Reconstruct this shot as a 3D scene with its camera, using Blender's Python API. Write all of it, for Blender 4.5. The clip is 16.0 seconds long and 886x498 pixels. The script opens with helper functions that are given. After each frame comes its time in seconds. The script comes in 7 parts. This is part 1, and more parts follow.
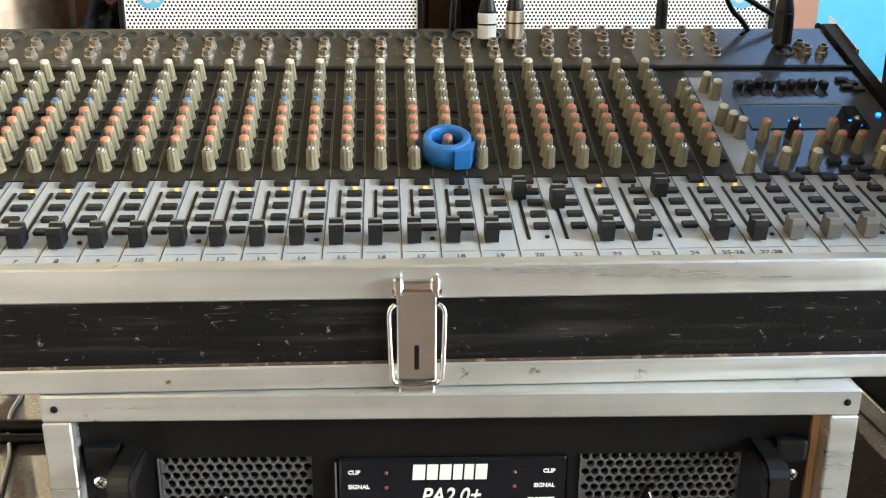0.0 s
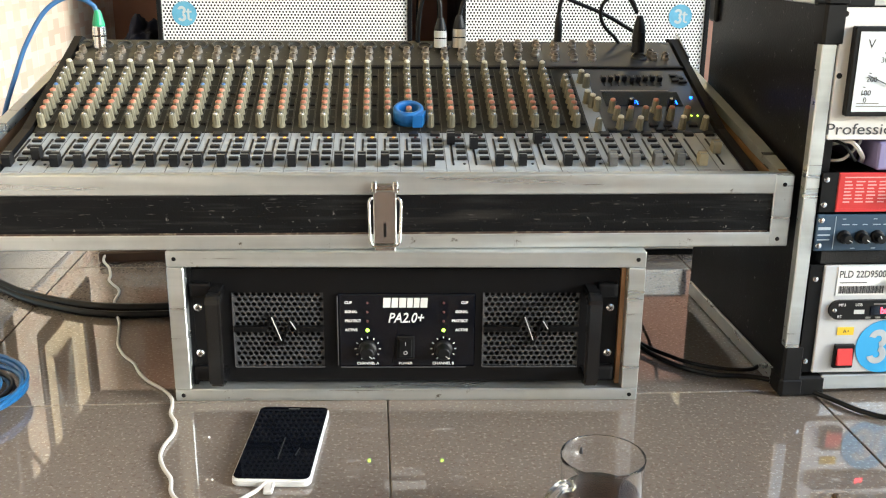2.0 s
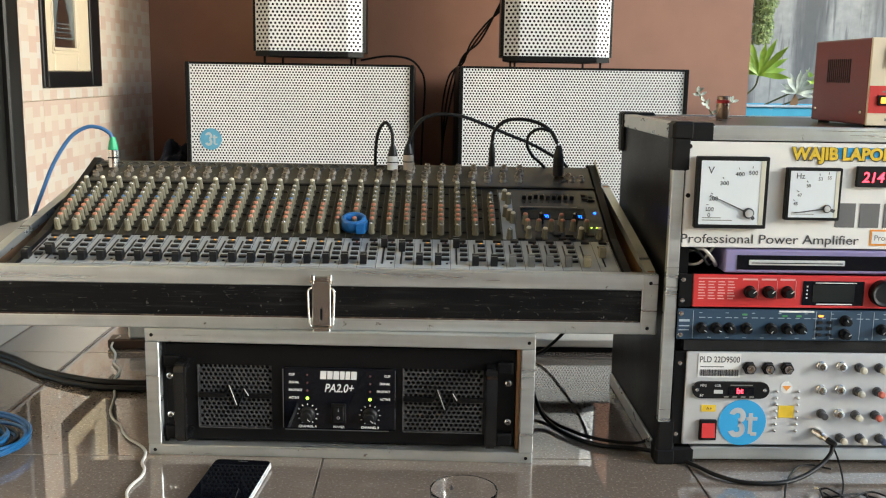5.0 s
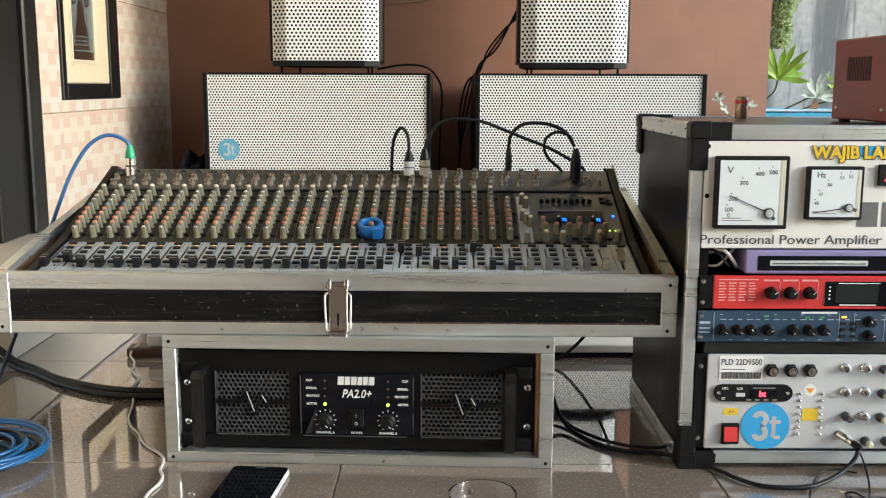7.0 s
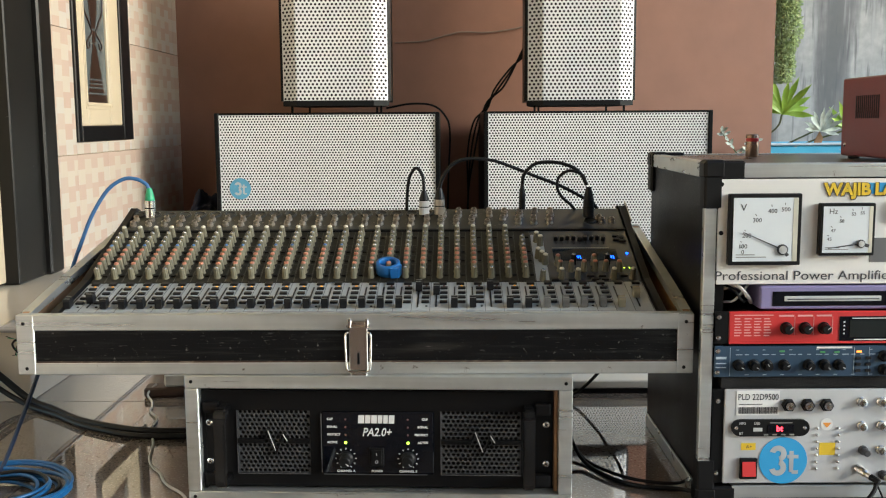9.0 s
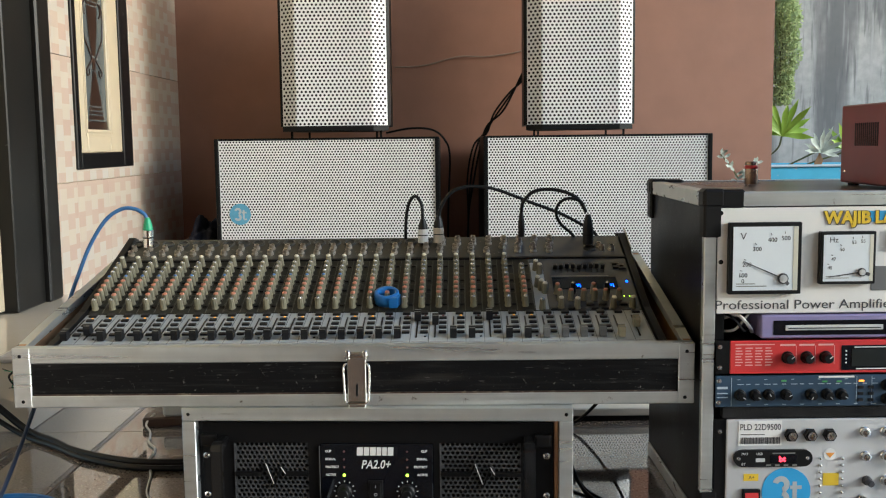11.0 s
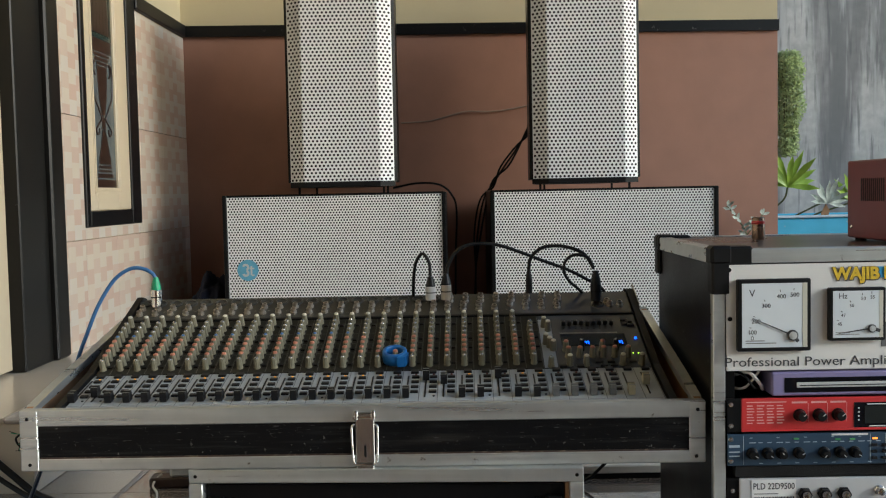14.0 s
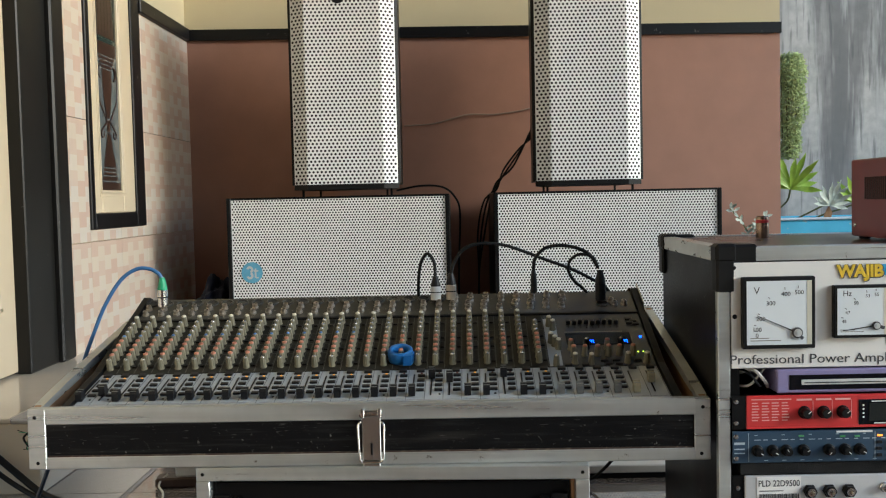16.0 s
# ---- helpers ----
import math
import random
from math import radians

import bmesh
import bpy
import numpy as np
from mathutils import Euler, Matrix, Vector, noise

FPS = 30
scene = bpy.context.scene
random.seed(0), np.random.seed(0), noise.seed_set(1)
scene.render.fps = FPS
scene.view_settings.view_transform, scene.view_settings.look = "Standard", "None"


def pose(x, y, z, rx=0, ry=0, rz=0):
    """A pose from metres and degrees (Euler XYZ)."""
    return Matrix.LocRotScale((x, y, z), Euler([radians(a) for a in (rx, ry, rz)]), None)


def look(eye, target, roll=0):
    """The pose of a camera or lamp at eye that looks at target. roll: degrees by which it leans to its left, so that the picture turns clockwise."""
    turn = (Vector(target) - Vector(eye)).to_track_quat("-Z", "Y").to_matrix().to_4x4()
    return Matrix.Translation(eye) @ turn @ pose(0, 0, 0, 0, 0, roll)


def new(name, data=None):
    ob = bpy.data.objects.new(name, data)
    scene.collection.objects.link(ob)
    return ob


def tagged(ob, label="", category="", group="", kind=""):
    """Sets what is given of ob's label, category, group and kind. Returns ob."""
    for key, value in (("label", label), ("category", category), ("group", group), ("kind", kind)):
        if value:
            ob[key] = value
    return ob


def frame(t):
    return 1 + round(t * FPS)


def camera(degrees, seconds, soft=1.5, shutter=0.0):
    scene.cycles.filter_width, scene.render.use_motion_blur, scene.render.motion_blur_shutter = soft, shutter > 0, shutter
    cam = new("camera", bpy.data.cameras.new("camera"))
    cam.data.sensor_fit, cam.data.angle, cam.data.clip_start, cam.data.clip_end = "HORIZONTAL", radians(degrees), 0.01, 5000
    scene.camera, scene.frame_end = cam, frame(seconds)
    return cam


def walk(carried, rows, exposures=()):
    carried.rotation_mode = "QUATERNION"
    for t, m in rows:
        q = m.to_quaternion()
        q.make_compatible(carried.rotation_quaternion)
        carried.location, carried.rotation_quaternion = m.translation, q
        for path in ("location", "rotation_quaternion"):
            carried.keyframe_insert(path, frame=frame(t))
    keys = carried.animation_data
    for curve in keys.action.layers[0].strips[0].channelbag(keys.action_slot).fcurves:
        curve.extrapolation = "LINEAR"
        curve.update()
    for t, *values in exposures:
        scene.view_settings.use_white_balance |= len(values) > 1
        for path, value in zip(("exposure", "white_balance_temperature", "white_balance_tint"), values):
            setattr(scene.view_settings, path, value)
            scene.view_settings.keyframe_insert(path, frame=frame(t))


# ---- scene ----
cam = camera(48.6, 16.0, soft=1.15)
PATH = [
    (0, (-0.047, -0.566, 0.462), (0.092, 1.333, -0.162), 0.3),
    (0.5, (-0.013, -0.743, 0.492), (0.102, 1.166, -0.095), 0.9),
    (1, (-0.051, -0.83, 0.523), (0.09, 1.064, -0.104), 0.9),
    (1.5, (-0.071, -0.896, 0.524), (0.078, 0.998, -0.102), 0.7),
    (2, (-0.032, -1.026, 0.499), (0.105, 0.88, -0.091), 0.6),
    (2.5, (0.075, -1.167, 0.508), (0.19, 0.773, 0.034), 1.4),
    (3, (0.124, -1.238, 0.511), (0.229, 0.708, 0.062), 1.1),
    (3.5, (0.115, -1.273, 0.532), (0.21, 0.683, 0.127), 1.1),
    (4, (0.111, -1.281, 0.531), (0.185, 0.686, 0.177), 1.2),
    (6.5, (0.12, -1.276, 0.51), (0.128, 0.694, 0.165), 0.3),
    (7, (0.118, -1.274, 0.511), (0.118, 0.699, 0.183), 0.2),
    (7.5, (0.115, -1.278, 0.516), (0.108, 0.698, 0.208), -0.0),
    (8, (0.11, -1.278, 0.518), (0.1, 0.701, 0.229), -0.1),
    (8.5, (0.108, -1.283, 0.521), (0.096, 0.699, 0.251), -0.2),
    (9, (0.099, -1.293, 0.52), (0.091, 0.69, 0.262), -0.4),
    (11.5, (0.104, -1.284, 0.538), (0.09, 0.706, 0.338), -0.8),
    (12, (0.104, -1.289, 0.543), (0.087, 0.703, 0.364), -0.9),
    (12.5, (0.103, -1.287, 0.544), (0.085, 0.707, 0.386), -1.0),
    (13, (0.103, -1.286, 0.543), (0.083, 0.709, 0.402), -1.1),
    (13.5, (0.102, -1.287, 0.544), (0.08, 0.709, 0.418), -1.2),
    (14, (0.103, -1.285, 0.543), (0.079, 0.712, 0.43), -1.2),
    (14.5, (0.101, -1.286, 0.542), (0.076, 0.712, 0.439), -1.3),
    (15, (0.1, -1.285, 0.541), (0.073, 0.712, 0.446), -1.3),
    (15.5, (0.098, -1.292, 0.542), (0.07, 0.706, 0.449), -1.3),
    (16, (0.098, -1.292, 0.535), (0.07, 0.705, 0.432), -1.3),
]
# exposure in stops, white balance in kelvin, tint
LIGHT = [(t, stops, 6000 if t < 10 else 5780, 4) for t, stops in ((0, 2.22), (0.5, 1.9), (1, 2.03), (1.5, 2.07), (2, 2.15), (2.5, 1.9), (3, 1.7), (3.5, 1.52), (4, 1.42), (6.5, 1.66), (7, 1.6), (8, 1.38), (9, 1.36), (11.5, 1.05), (12.5, 0.72), (15, 0.72), (15.5, 0.76), (16, 1.0))]
walk(cam, [(t, look(eye, target, roll)) for t, eye, target, roll in PATH], LIGHT)

# ---- light ----
world = bpy.data.worlds.new("world")
scene.world = world
world.use_nodes = True
wn = world.node_tree
sky = wn.nodes.new("ShaderNodeTexSky")
sky.sky_type, sky.sun_disc = "NISHITA", False
sky.sun_elevation, sky.sun_rotation = radians(17), radians(112)
wn.links.new(sky.outputs[0], wn.nodes["Background"].inputs[0])
wn.nodes["Background"].inputs[1].default_value = 0.15
sun_data = bpy.data.lights.new("sun", "SUN")
sun_data.energy, sun_data.angle, sun_data.color = 0.95, radians(14), (1.0, 0.97, 0.94)
sun = new("sun", sun_data)
sun.matrix_world = look((6, -0.92, 2.28), (0, 1.5, 0.3))

# ---- materials ----
def rgb(c):
    return (*c, 1.0) if len(c) == 3 else c


def plain(name, color, rough=0.5, metal=0.0, vary=0.12, scale=40.0, bump=0.0, bump_scale=200.0, spots=None, spot_scale=25.0, spot_amount=0.6, coat=0.0, spec=0.5, piece=0.0, bump_detail=4, bump_depth=0.001):
    """A surface with fine and broad variation, optional worn spots and fine relief."""
    m = bpy.data.materials.new(name)
    m.use_nodes = True
    n, l = m.node_tree.nodes, m.node_tree.links
    b = n["Principled BSDF"]
    tc = n.new("ShaderNodeTexCoord")
    fine = n.new("ShaderNodeTexNoise")
    fine.inputs["Scale"].default_value, fine.inputs["Detail"].default_value = scale, 6
    broad = n.new("ShaderNodeTexNoise")
    broad.inputs["Scale"].default_value, broad.inputs["Detail"].default_value = scale / 9, 3
    l.new(tc.outputs["Object"], fine.inputs["Vector"])
    l.new(tc.outputs["Object"], broad.inputs["Vector"])
    add = n.new("ShaderNodeMath"); add.operation = "ADD"
    l.new(fine.outputs[0], add.inputs[0]); l.new(broad.outputs[0], add.inputs[1])
    mp = n.new("ShaderNodeMapRange")
    mp.inputs[1].default_value, mp.inputs[2].default_value = 0.6, 1.4
    mp.inputs[3].default_value, mp.inputs[4].default_value = 1 - vary, 1 + vary
    l.new(add.outputs[0], mp.inputs[0])
    mul = n.new("ShaderNodeMix"); mul.data_type, mul.blend_type = "RGBA", "MULTIPLY"
    mul.inputs[0].default_value = 1.0
    mul.inputs[6].default_value = rgb(color)
    l.new(mp.outputs[0], mul.inputs[7])
    out = mul.outputs[2]
    if piece:
        oi = n.new("ShaderNodeObjectInfo")
        pr = n.new("ShaderNodeMapRange")
        pr.inputs[3].default_value, pr.inputs[4].default_value = 1 - piece, 1 + piece
        l.new(oi.outputs["Random"], pr.inputs[0])
        pm = n.new("ShaderNodeMix"); pm.data_type, pm.blend_type = "RGBA", "MULTIPLY"
        pm.inputs[0].default_value = 1.0
        l.new(out, pm.inputs[6]); l.new(pr.outputs[0], pm.inputs[7])
        out = pm.outputs[2]
    if spots is not None:
        sp = n.new("ShaderNodeTexNoise")
        sp.inputs["Scale"].default_value, sp.inputs["Detail"].default_value, sp.inputs["Roughness"].default_value = spot_scale, 9, 0.7
        l.new(tc.outputs["Object"], sp.inputs["Vector"])
        ramp = n.new("ShaderNodeMapRange")
        ramp.inputs[1].default_value, ramp.inputs[2].default_value = spot_amount, spot_amount + 0.06
        l.new(sp.outputs[0], ramp.inputs[0])
        mx = n.new("ShaderNodeMix"); mx.data_type = "RGBA"
        l.new(ramp.outputs[0], mx.inputs[0]); l.new(out, mx.inputs[6])
        mx.inputs[7].default_value = rgb(spots)
        out = mx.outputs[2]
    l.new(out, b.inputs["Base Color"])
    rm = n.new("ShaderNodeMapRange")
    rm.inputs[1].default_value, rm.inputs[2].default_value = 0.3, 0.7
    rm.inputs[3].default_value, rm.inputs[4].default_value = rough * 0.8, min(1, rough * 1.2)
    l.new(broad.outputs[0], rm.inputs[0])
    l.new(rm.outputs[0], b.inputs["Roughness"])
    b.inputs["Metallic"].default_value = metal
    b.inputs["Coat Weight"].default_value = coat
    b.inputs["Specular IOR Level"].default_value = spec
    if bump:
        bn = n.new("ShaderNodeTexNoise")
        bn.inputs["Scale"].default_value, bn.inputs["Detail"].default_value = bump_scale, bump_detail
        l.new(tc.outputs["Object"], bn.inputs["Vector"])
        bp = n.new("ShaderNodeBump")
        bp.inputs["Strength"].default_value, bp.inputs["Distance"].default_value = bump, bump_depth
        l.new(bn.outputs[0], bp.inputs["Height"])
        l.new(bp.outputs[0], b.inputs["Normal"])
    return m


def glow(name, color, strength):
    m = bpy.data.materials.new(name)
    m.use_nodes = True
    b = m.node_tree.nodes["Principled BSDF"]
    b.inputs["Base Color"].default_value = rgb(color)
    b.inputs["Emission Color"].default_value = rgb(color)
    b.inputs["Emission Strength"].default_value = strength
    return m


def clear(name, color=(1, 1, 1), rough=0.0):
    m = bpy.data.materials.new(name)
    m.use_nodes = True
    b = m.node_tree.nodes["Principled BSDF"]
    b.inputs["Base Color"].default_value = rgb(color)
    b.inputs["Transmission Weight"].default_value, b.inputs["Roughness"].default_value, b.inputs["IOR"].default_value = 1.0, rough, 1.45
    return m


def speckled(name):
    """Polished granite-look floor tile."""
    m = plain(name, (0.215, 0.182, 0.154), 0.020, vary=0.06, scale=30, piece=0.035, spec=1.0, coat=0.7, bump=0.35, bump_scale=5, bump_detail=0.5, bump_depth=0.0016)
    n, l = m.node_tree.nodes, m.node_tree.links
    b = n["Principled BSDF"]
    src = b.inputs["Base Color"].links[0].from_socket
    tc = n.new("ShaderNodeTexCoord")
    for sc, lo, col in ((210, 0.57, (0.17, 0.125, 0.095)), (260, 0.58, (0.40, 0.36, 0.31)), (480, 0.57, (0.23, 0.17, 0.13))):
        sp = n.new("ShaderNodeTexNoise")
        sp.inputs["Scale"].default_value, sp.inputs["Detail"].default_value = sc, 2
        l.new(tc.outputs["Object"], sp.inputs["Vector"])
        ramp = n.new("ShaderNodeMapRange")
        ramp.inputs[1].default_value, ramp.inputs[2].default_value = lo, lo + 0.08
        ramp.inputs[4].default_value = 0.68
        l.new(sp.outputs[0], ramp.inputs[0])
        mx = n.new("ShaderNodeMix"); mx.data_type = "RGBA"
        l.new(ramp.outputs[0], mx.inputs[0]); l.new(src, mx.inputs[6])
        mx.inputs[7].default_value = rgb(col)
        src = mx.outputs[2]
    l.new(src, b.inputs["Base Color"])
    return m


def checkered(name):
    """Ceramic wall tile printed with staggered columns of small pink and cream rectangles."""
    m = plain(name, (0.62, 0.53, 0.45), 0.22, vary=0.05, scale=25, piece=0.02)
    n, l = m.node_tree.nodes, m.node_tree.links
    b = n["Principled BSDF"]
    src = b.inputs["Base Color"].links[0].from_socket

    def op(kind, a, c=None):
        k = n.new("ShaderNodeMath")
        k.operation = kind
        for slot, v in zip(k.inputs, (a, c)):
            if v is None:
                continue
            if isinstance(v, (int, float)):
                slot.default_value = v
            else:
                l.new(v, slot)
        return k.outputs[0]

    tc = n.new("ShaderNodeTexCoord")
    sep = n.new("ShaderNodeSeparateXYZ")
    l.new(tc.outputs["Object"], sep.inputs[0])
    across = op("MULTIPLY", sep.outputs[1], 1 / 0.05)
    across = op("ADD", across, op("MULTIPLY", op("SINE", op("MULTIPLY", across, math.pi)), 0.16))
    col = op("FLOOR", across)
    odd = op("FLOORED_MODULO", col, 2.0)
    row = op("FLOOR", op("ADD", op("MULTIPLY", sep.outputs[2], 1 / 0.0417), op("MULTIPLY", odd, 0.35)))
    parity = op("FLOORED_MODULO", op("ADD", row, col), 2.0)
    cell = n.new("ShaderNodeCombineXYZ")
    l.new(col, cell.inputs[0])
    l.new(row, cell.inputs[1])
    dice = n.new("ShaderNodeTexWhiteNoise")
    l.new(cell.outputs[0], dice.inputs["Vector"])
    tone = op("ADD", op("MULTIPLY", parity, 0.62), op("MULTIPLY", dice.outputs["Value"], 0.38))
    ramp = n.new("ShaderNodeValToRGB")
    e = ramp.color_ramp.elements
    e[0].color, e[1].color = (0.53, 0.49, 0.43, 1), (0.50, 0.365, 0.285, 1)
    mid = ramp.color_ramp.elements.new(0.3)
    mid.color = (0.545, 0.47, 0.375, 1)
    l.new(tone, ramp.inputs[0])
    mx = n.new("ShaderNodeMix"); mx.data_type, mx.blend_type = "RGBA", "MIX"
    mx.inputs[0].default_value = 0.9
    l.new(src, mx.inputs[6]); l.new(ramp.outputs[0], mx.inputs[7])
    l.new(mx.outputs[2], b.inputs["Base Color"])
    return m


def brushed(name):
    """Worn aluminium angle: brushed along its length, dented, with grime and dark nicks."""
    m = plain(name, (0.62, 0.645, 0.635), 0.33, metal=0.8, vary=0.12, scale=30, spots=(0.17, 0.155, 0.13), spot_scale=46, spot_amount=0.635)
    n, l = m.node_tree.nodes, m.node_tree.links
    b = n["Principled BSDF"]
    src = b.inputs["Base Color"].links[0].from_socket
    tc = n.new("ShaderNodeTexCoord")
    long = n.new("ShaderNodeMapping")
    long.inputs["Scale"].default_value = (3, 40, 110)
    l.new(tc.outputs["Object"], long.inputs[0])
    ns = n.new("ShaderNodeTexNoise")
    ns.inputs["Scale"].default_value, ns.inputs["Detail"].default_value = 1.0, 6
    l.new(long.outputs[0], ns.inputs["Vector"])
    mp = n.new("ShaderNodeMapRange")
    mp.inputs[1].default_value, mp.inputs[2].default_value, mp.inputs[3].default_value, mp.inputs[4].default_value = 0.3, 0.7, 0.90, 1.06
    l.new(ns.outputs[0], mp.inputs[0])
    mul = n.new("ShaderNodeMix"); mul.data_type, mul.blend_type = "RGBA", "MULTIPLY"
    mul.inputs[0].default_value = 1.0
    l.new(src, mul.inputs[6]); l.new(mp.outputs[0], mul.inputs[7])
    l.new(mul.outputs[2], b.inputs["Base Color"])
    rm = n.new("ShaderNodeMapRange")
    rm.inputs[1].default_value, rm.inputs[2].default_value, rm.inputs[3].default_value, rm.inputs[4].default_value = 0.3, 0.7, 0.24, 0.46
    l.new(ns.outputs[0], rm.inputs[0]); l.new(rm.outputs[0], b.inputs["Roughness"])
    dent = n.new("ShaderNodeTexNoise")
    dent.inputs["Scale"].default_value, dent.inputs["Detail"].default_value = 14, 3
    l.new(tc.outputs["Object"], dent.inputs["Vector"])
    big = n.new("ShaderNodeBump")
    big.inputs["Strength"].default_value, big.inputs["Distance"].default_value = 0.30, 0.006
    l.new(dent.outputs[0], big.inputs["Height"])
    fine = n.new("ShaderNodeBump")
    fine.inputs["Strength"].default_value, fine.inputs["Distance"].default_value = 0.10, 0.001
    l.new(ns.outputs[0], fine.inputs["Height"]); l.new(big.outputs[0], fine.inputs["Normal"])
    l.new(fine.outputs[0], b.inputs["Normal"])
    return m


def scuffed(name):
    """Black laminate rubbed along its length: grey streaks of dust and short pale scratches."""
    m = plain(name, (0.007, 0.007, 0.0075), 0.36, vary=0.25, scale=40, bump=0.25, bump_scale=400, spots=(0.22, 0.21, 0.19), spot_scale=150, spot_amount=0.632, spec=0.12)
    n, l = m.node_tree.nodes, m.node_tree.links
    b = n["Principled BSDF"]
    src = b.inputs["Base Color"].links[0].from_socket
    tc = n.new("ShaderNodeTexCoord")
    for scale, lo, hi, col, am in (((9, 60, 170), 0.52, 0.74, (0.045, 0.045, 0.042), 0.45), ((45, 90, 420), 0.66, 0.72, (0.16, 0.15, 0.135), 0.55), ((5, 30, 40), 0.60, 0.75, (0.04, 0.036, 0.032), 0.5)):
        mp = n.new("ShaderNodeMapping")
        mp.inputs["Scale"].default_value = scale
        l.new(tc.outputs["Object"], mp.inputs[0])
        ns = n.new("ShaderNodeTexNoise")
        ns.inputs["Scale"].default_value, ns.inputs["Detail"].default_value = 1.0, 6
        l.new(mp.outputs[0], ns.inputs["Vector"])
        ramp = n.new("ShaderNodeMapRange")
        ramp.inputs[1].default_value, ramp.inputs[2].default_value, ramp.inputs[4].default_value = lo, hi, am
        l.new(ns.outputs[0], ramp.inputs[0])
        mx = n.new("ShaderNodeMix"); mx.data_type = "RGBA"
        l.new(ramp.outputs[0], mx.inputs[0]); l.new(src, mx.inputs[6])
        mx.inputs[7].default_value = rgb(col)
        src = mx.outputs[2]
    l.new(src, b.inputs["Base Color"])
    return m


def streaked(name):
    """Weathered cement wall with long vertical stains."""
    m = plain(name, (0.44, 0.43, 0.405), 0.85, vary=0.30, scale=22, bump=0.4, bump_scale=60)
    n, l = m.node_tree.nodes, m.node_tree.links
    b = n["Principled BSDF"]
    src = b.inputs["Base Color"].links[0].from_socket
    tc = n.new("ShaderNodeTexCoord")
    for sx, lo, hi, col, am in ((6, 0.50, 0.60, (0.13, 0.13, 0.13), 0.75), (24, 0.55, 0.66, (0.52, 0.51, 0.49), 0.65), (40, 0.56, 0.66, (0.12, 0.12, 0.12), 0.6), (2.2, 0.52, 0.60, (0.15, 0.15, 0.15), 0.65)):
        mp = n.new("ShaderNodeMapping")
        mp.inputs["Scale"].default_value = (sx, sx, sx * 0.09)
        l.new(tc.outputs["Object"], mp.inputs[0])
        ns = n.new("ShaderNodeTexNoise")
        ns.inputs["Scale"].default_value, ns.inputs["Detail"].default_value = 1.0, 5
        l.new(mp.outputs[0], ns.inputs["Vector"])
        ramp = n.new("ShaderNodeMapRange")
        ramp.inputs[1].default_value, ramp.inputs[2].default_value, ramp.inputs[4].default_value = lo, hi, am
        l.new(ns.outputs[0], ramp.inputs[0])
        mx = n.new("ShaderNodeMix"); mx.data_type = "RGBA"
        l.new(ramp.outputs[0], mx.inputs[0]); l.new(src, mx.inputs[6])
        mx.inputs[7].default_value = rgb(col)
        src = mx.outputs[2]
    l.new(src, b.inputs["Base Color"])
    return m


M_TILE = speckled("floor_tile_granite")
M_GROUT = plain("grout", (0.40, 0.36, 0.31), 0.9)
M_STEP = plain("cream_step_tile", (0.62, 0.55, 0.45), 0.12, vary=0.05, scale=10)
M_NOSE = plain("step_nosing", (0.50, 0.48, 0.47), 0.25, vary=0.08, scale=12)
M_WTILE = checkered("pink_cream_tile")
M_BROWN = plain("brown_wall_paint", (0.345, 0.178, 0.120), 0.62, vary=0.13, scale=9, bump=0.15, bump_scale=120)
M_YELLOW = plain("yellow_wall_paint", (0.52, 0.445, 0.28), 0.7, vary=0.05, scale=6, bump=0.15, bump_scale=120)
M_TRIM = plain("black_trim_paint", (0.006, 0.006, 0.0065), 0.4, spec=0.25, vary=0.2, scale=20, spots=(0.13, 0.125, 0.11), spot_scale=42, spot_amount=0.635)
M_CEIL = plain("grey_ceiling", (0.36, 0.35, 0.33), 0.8, vary=0.04, scale=5)
M_CEMENT = streaked("weathered_cement")
M_GROUND = plain("ground_soil", (0.12, 0.10, 0.08), 0.95, vary=0.3, scale=8)
M_CREAM = plain("cream_door_paint", (0.54, 0.45, 0.31), 0.45, vary=0.05, scale=8)
M_ALU = brushed("brushed_aluminium")
M_STEEL = plain("bright_steel", (0.72, 0.71, 0.68), 0.2, metal=1.0, vary=0.08, scale=60)
M_BLACKPLY = plain("black_laminate", (0.007, 0.007, 0.0075), 0.36, vary=0.25, scale=40, bump=0.25, bump_scale=400, spots=(0.22, 0.21, 0.19), spot_scale=150, spot_amount=0.632, spec=0.12)
M_SCUFFED = scuffed("scuffed_black_laminate")
M_BLACKPLASTIC = plain("black_plastic", (0.007, 0.007, 0.0075), 0.45, vary=0.15, scale=60, spec=0.2)
M_BLACKMETAL = plain("black_powder_metal", (0.006, 0.006, 0.0065), 0.38, vary=0.15, scale=60, spec=0.18, bump=0.1, bump_scale=900)
M_GLOSSBLACK = plain("gloss_black_metal", (0.008, 0.008, 0.0085), 0.22, vary=0.1, scale=60, spec=0.5)
M_FOAM = plain("black_foam", (0.004, 0.004, 0.004), 0.95, vary=0.4, scale=200, bump=1.0, bump_scale=500)
M_WHITEGRILL = plain("white_grille_paint", (0.80, 0.80, 0.78), 0.45, vary=0.04, scale=12)
M_WOOD = plain("bare_plywood", (0.42, 0.24, 0.12), 0.6, vary=0.25, scale=25)
M_WHITE = plain("white_panel", (0.76, 0.75, 0.72), 0.4, vary=0.04, scale=14)
M_SILVERPANEL = plain("silver_panel", (0.62, 0.63, 0.64), 0.38, metal=0.35, vary=0.05, scale=50)

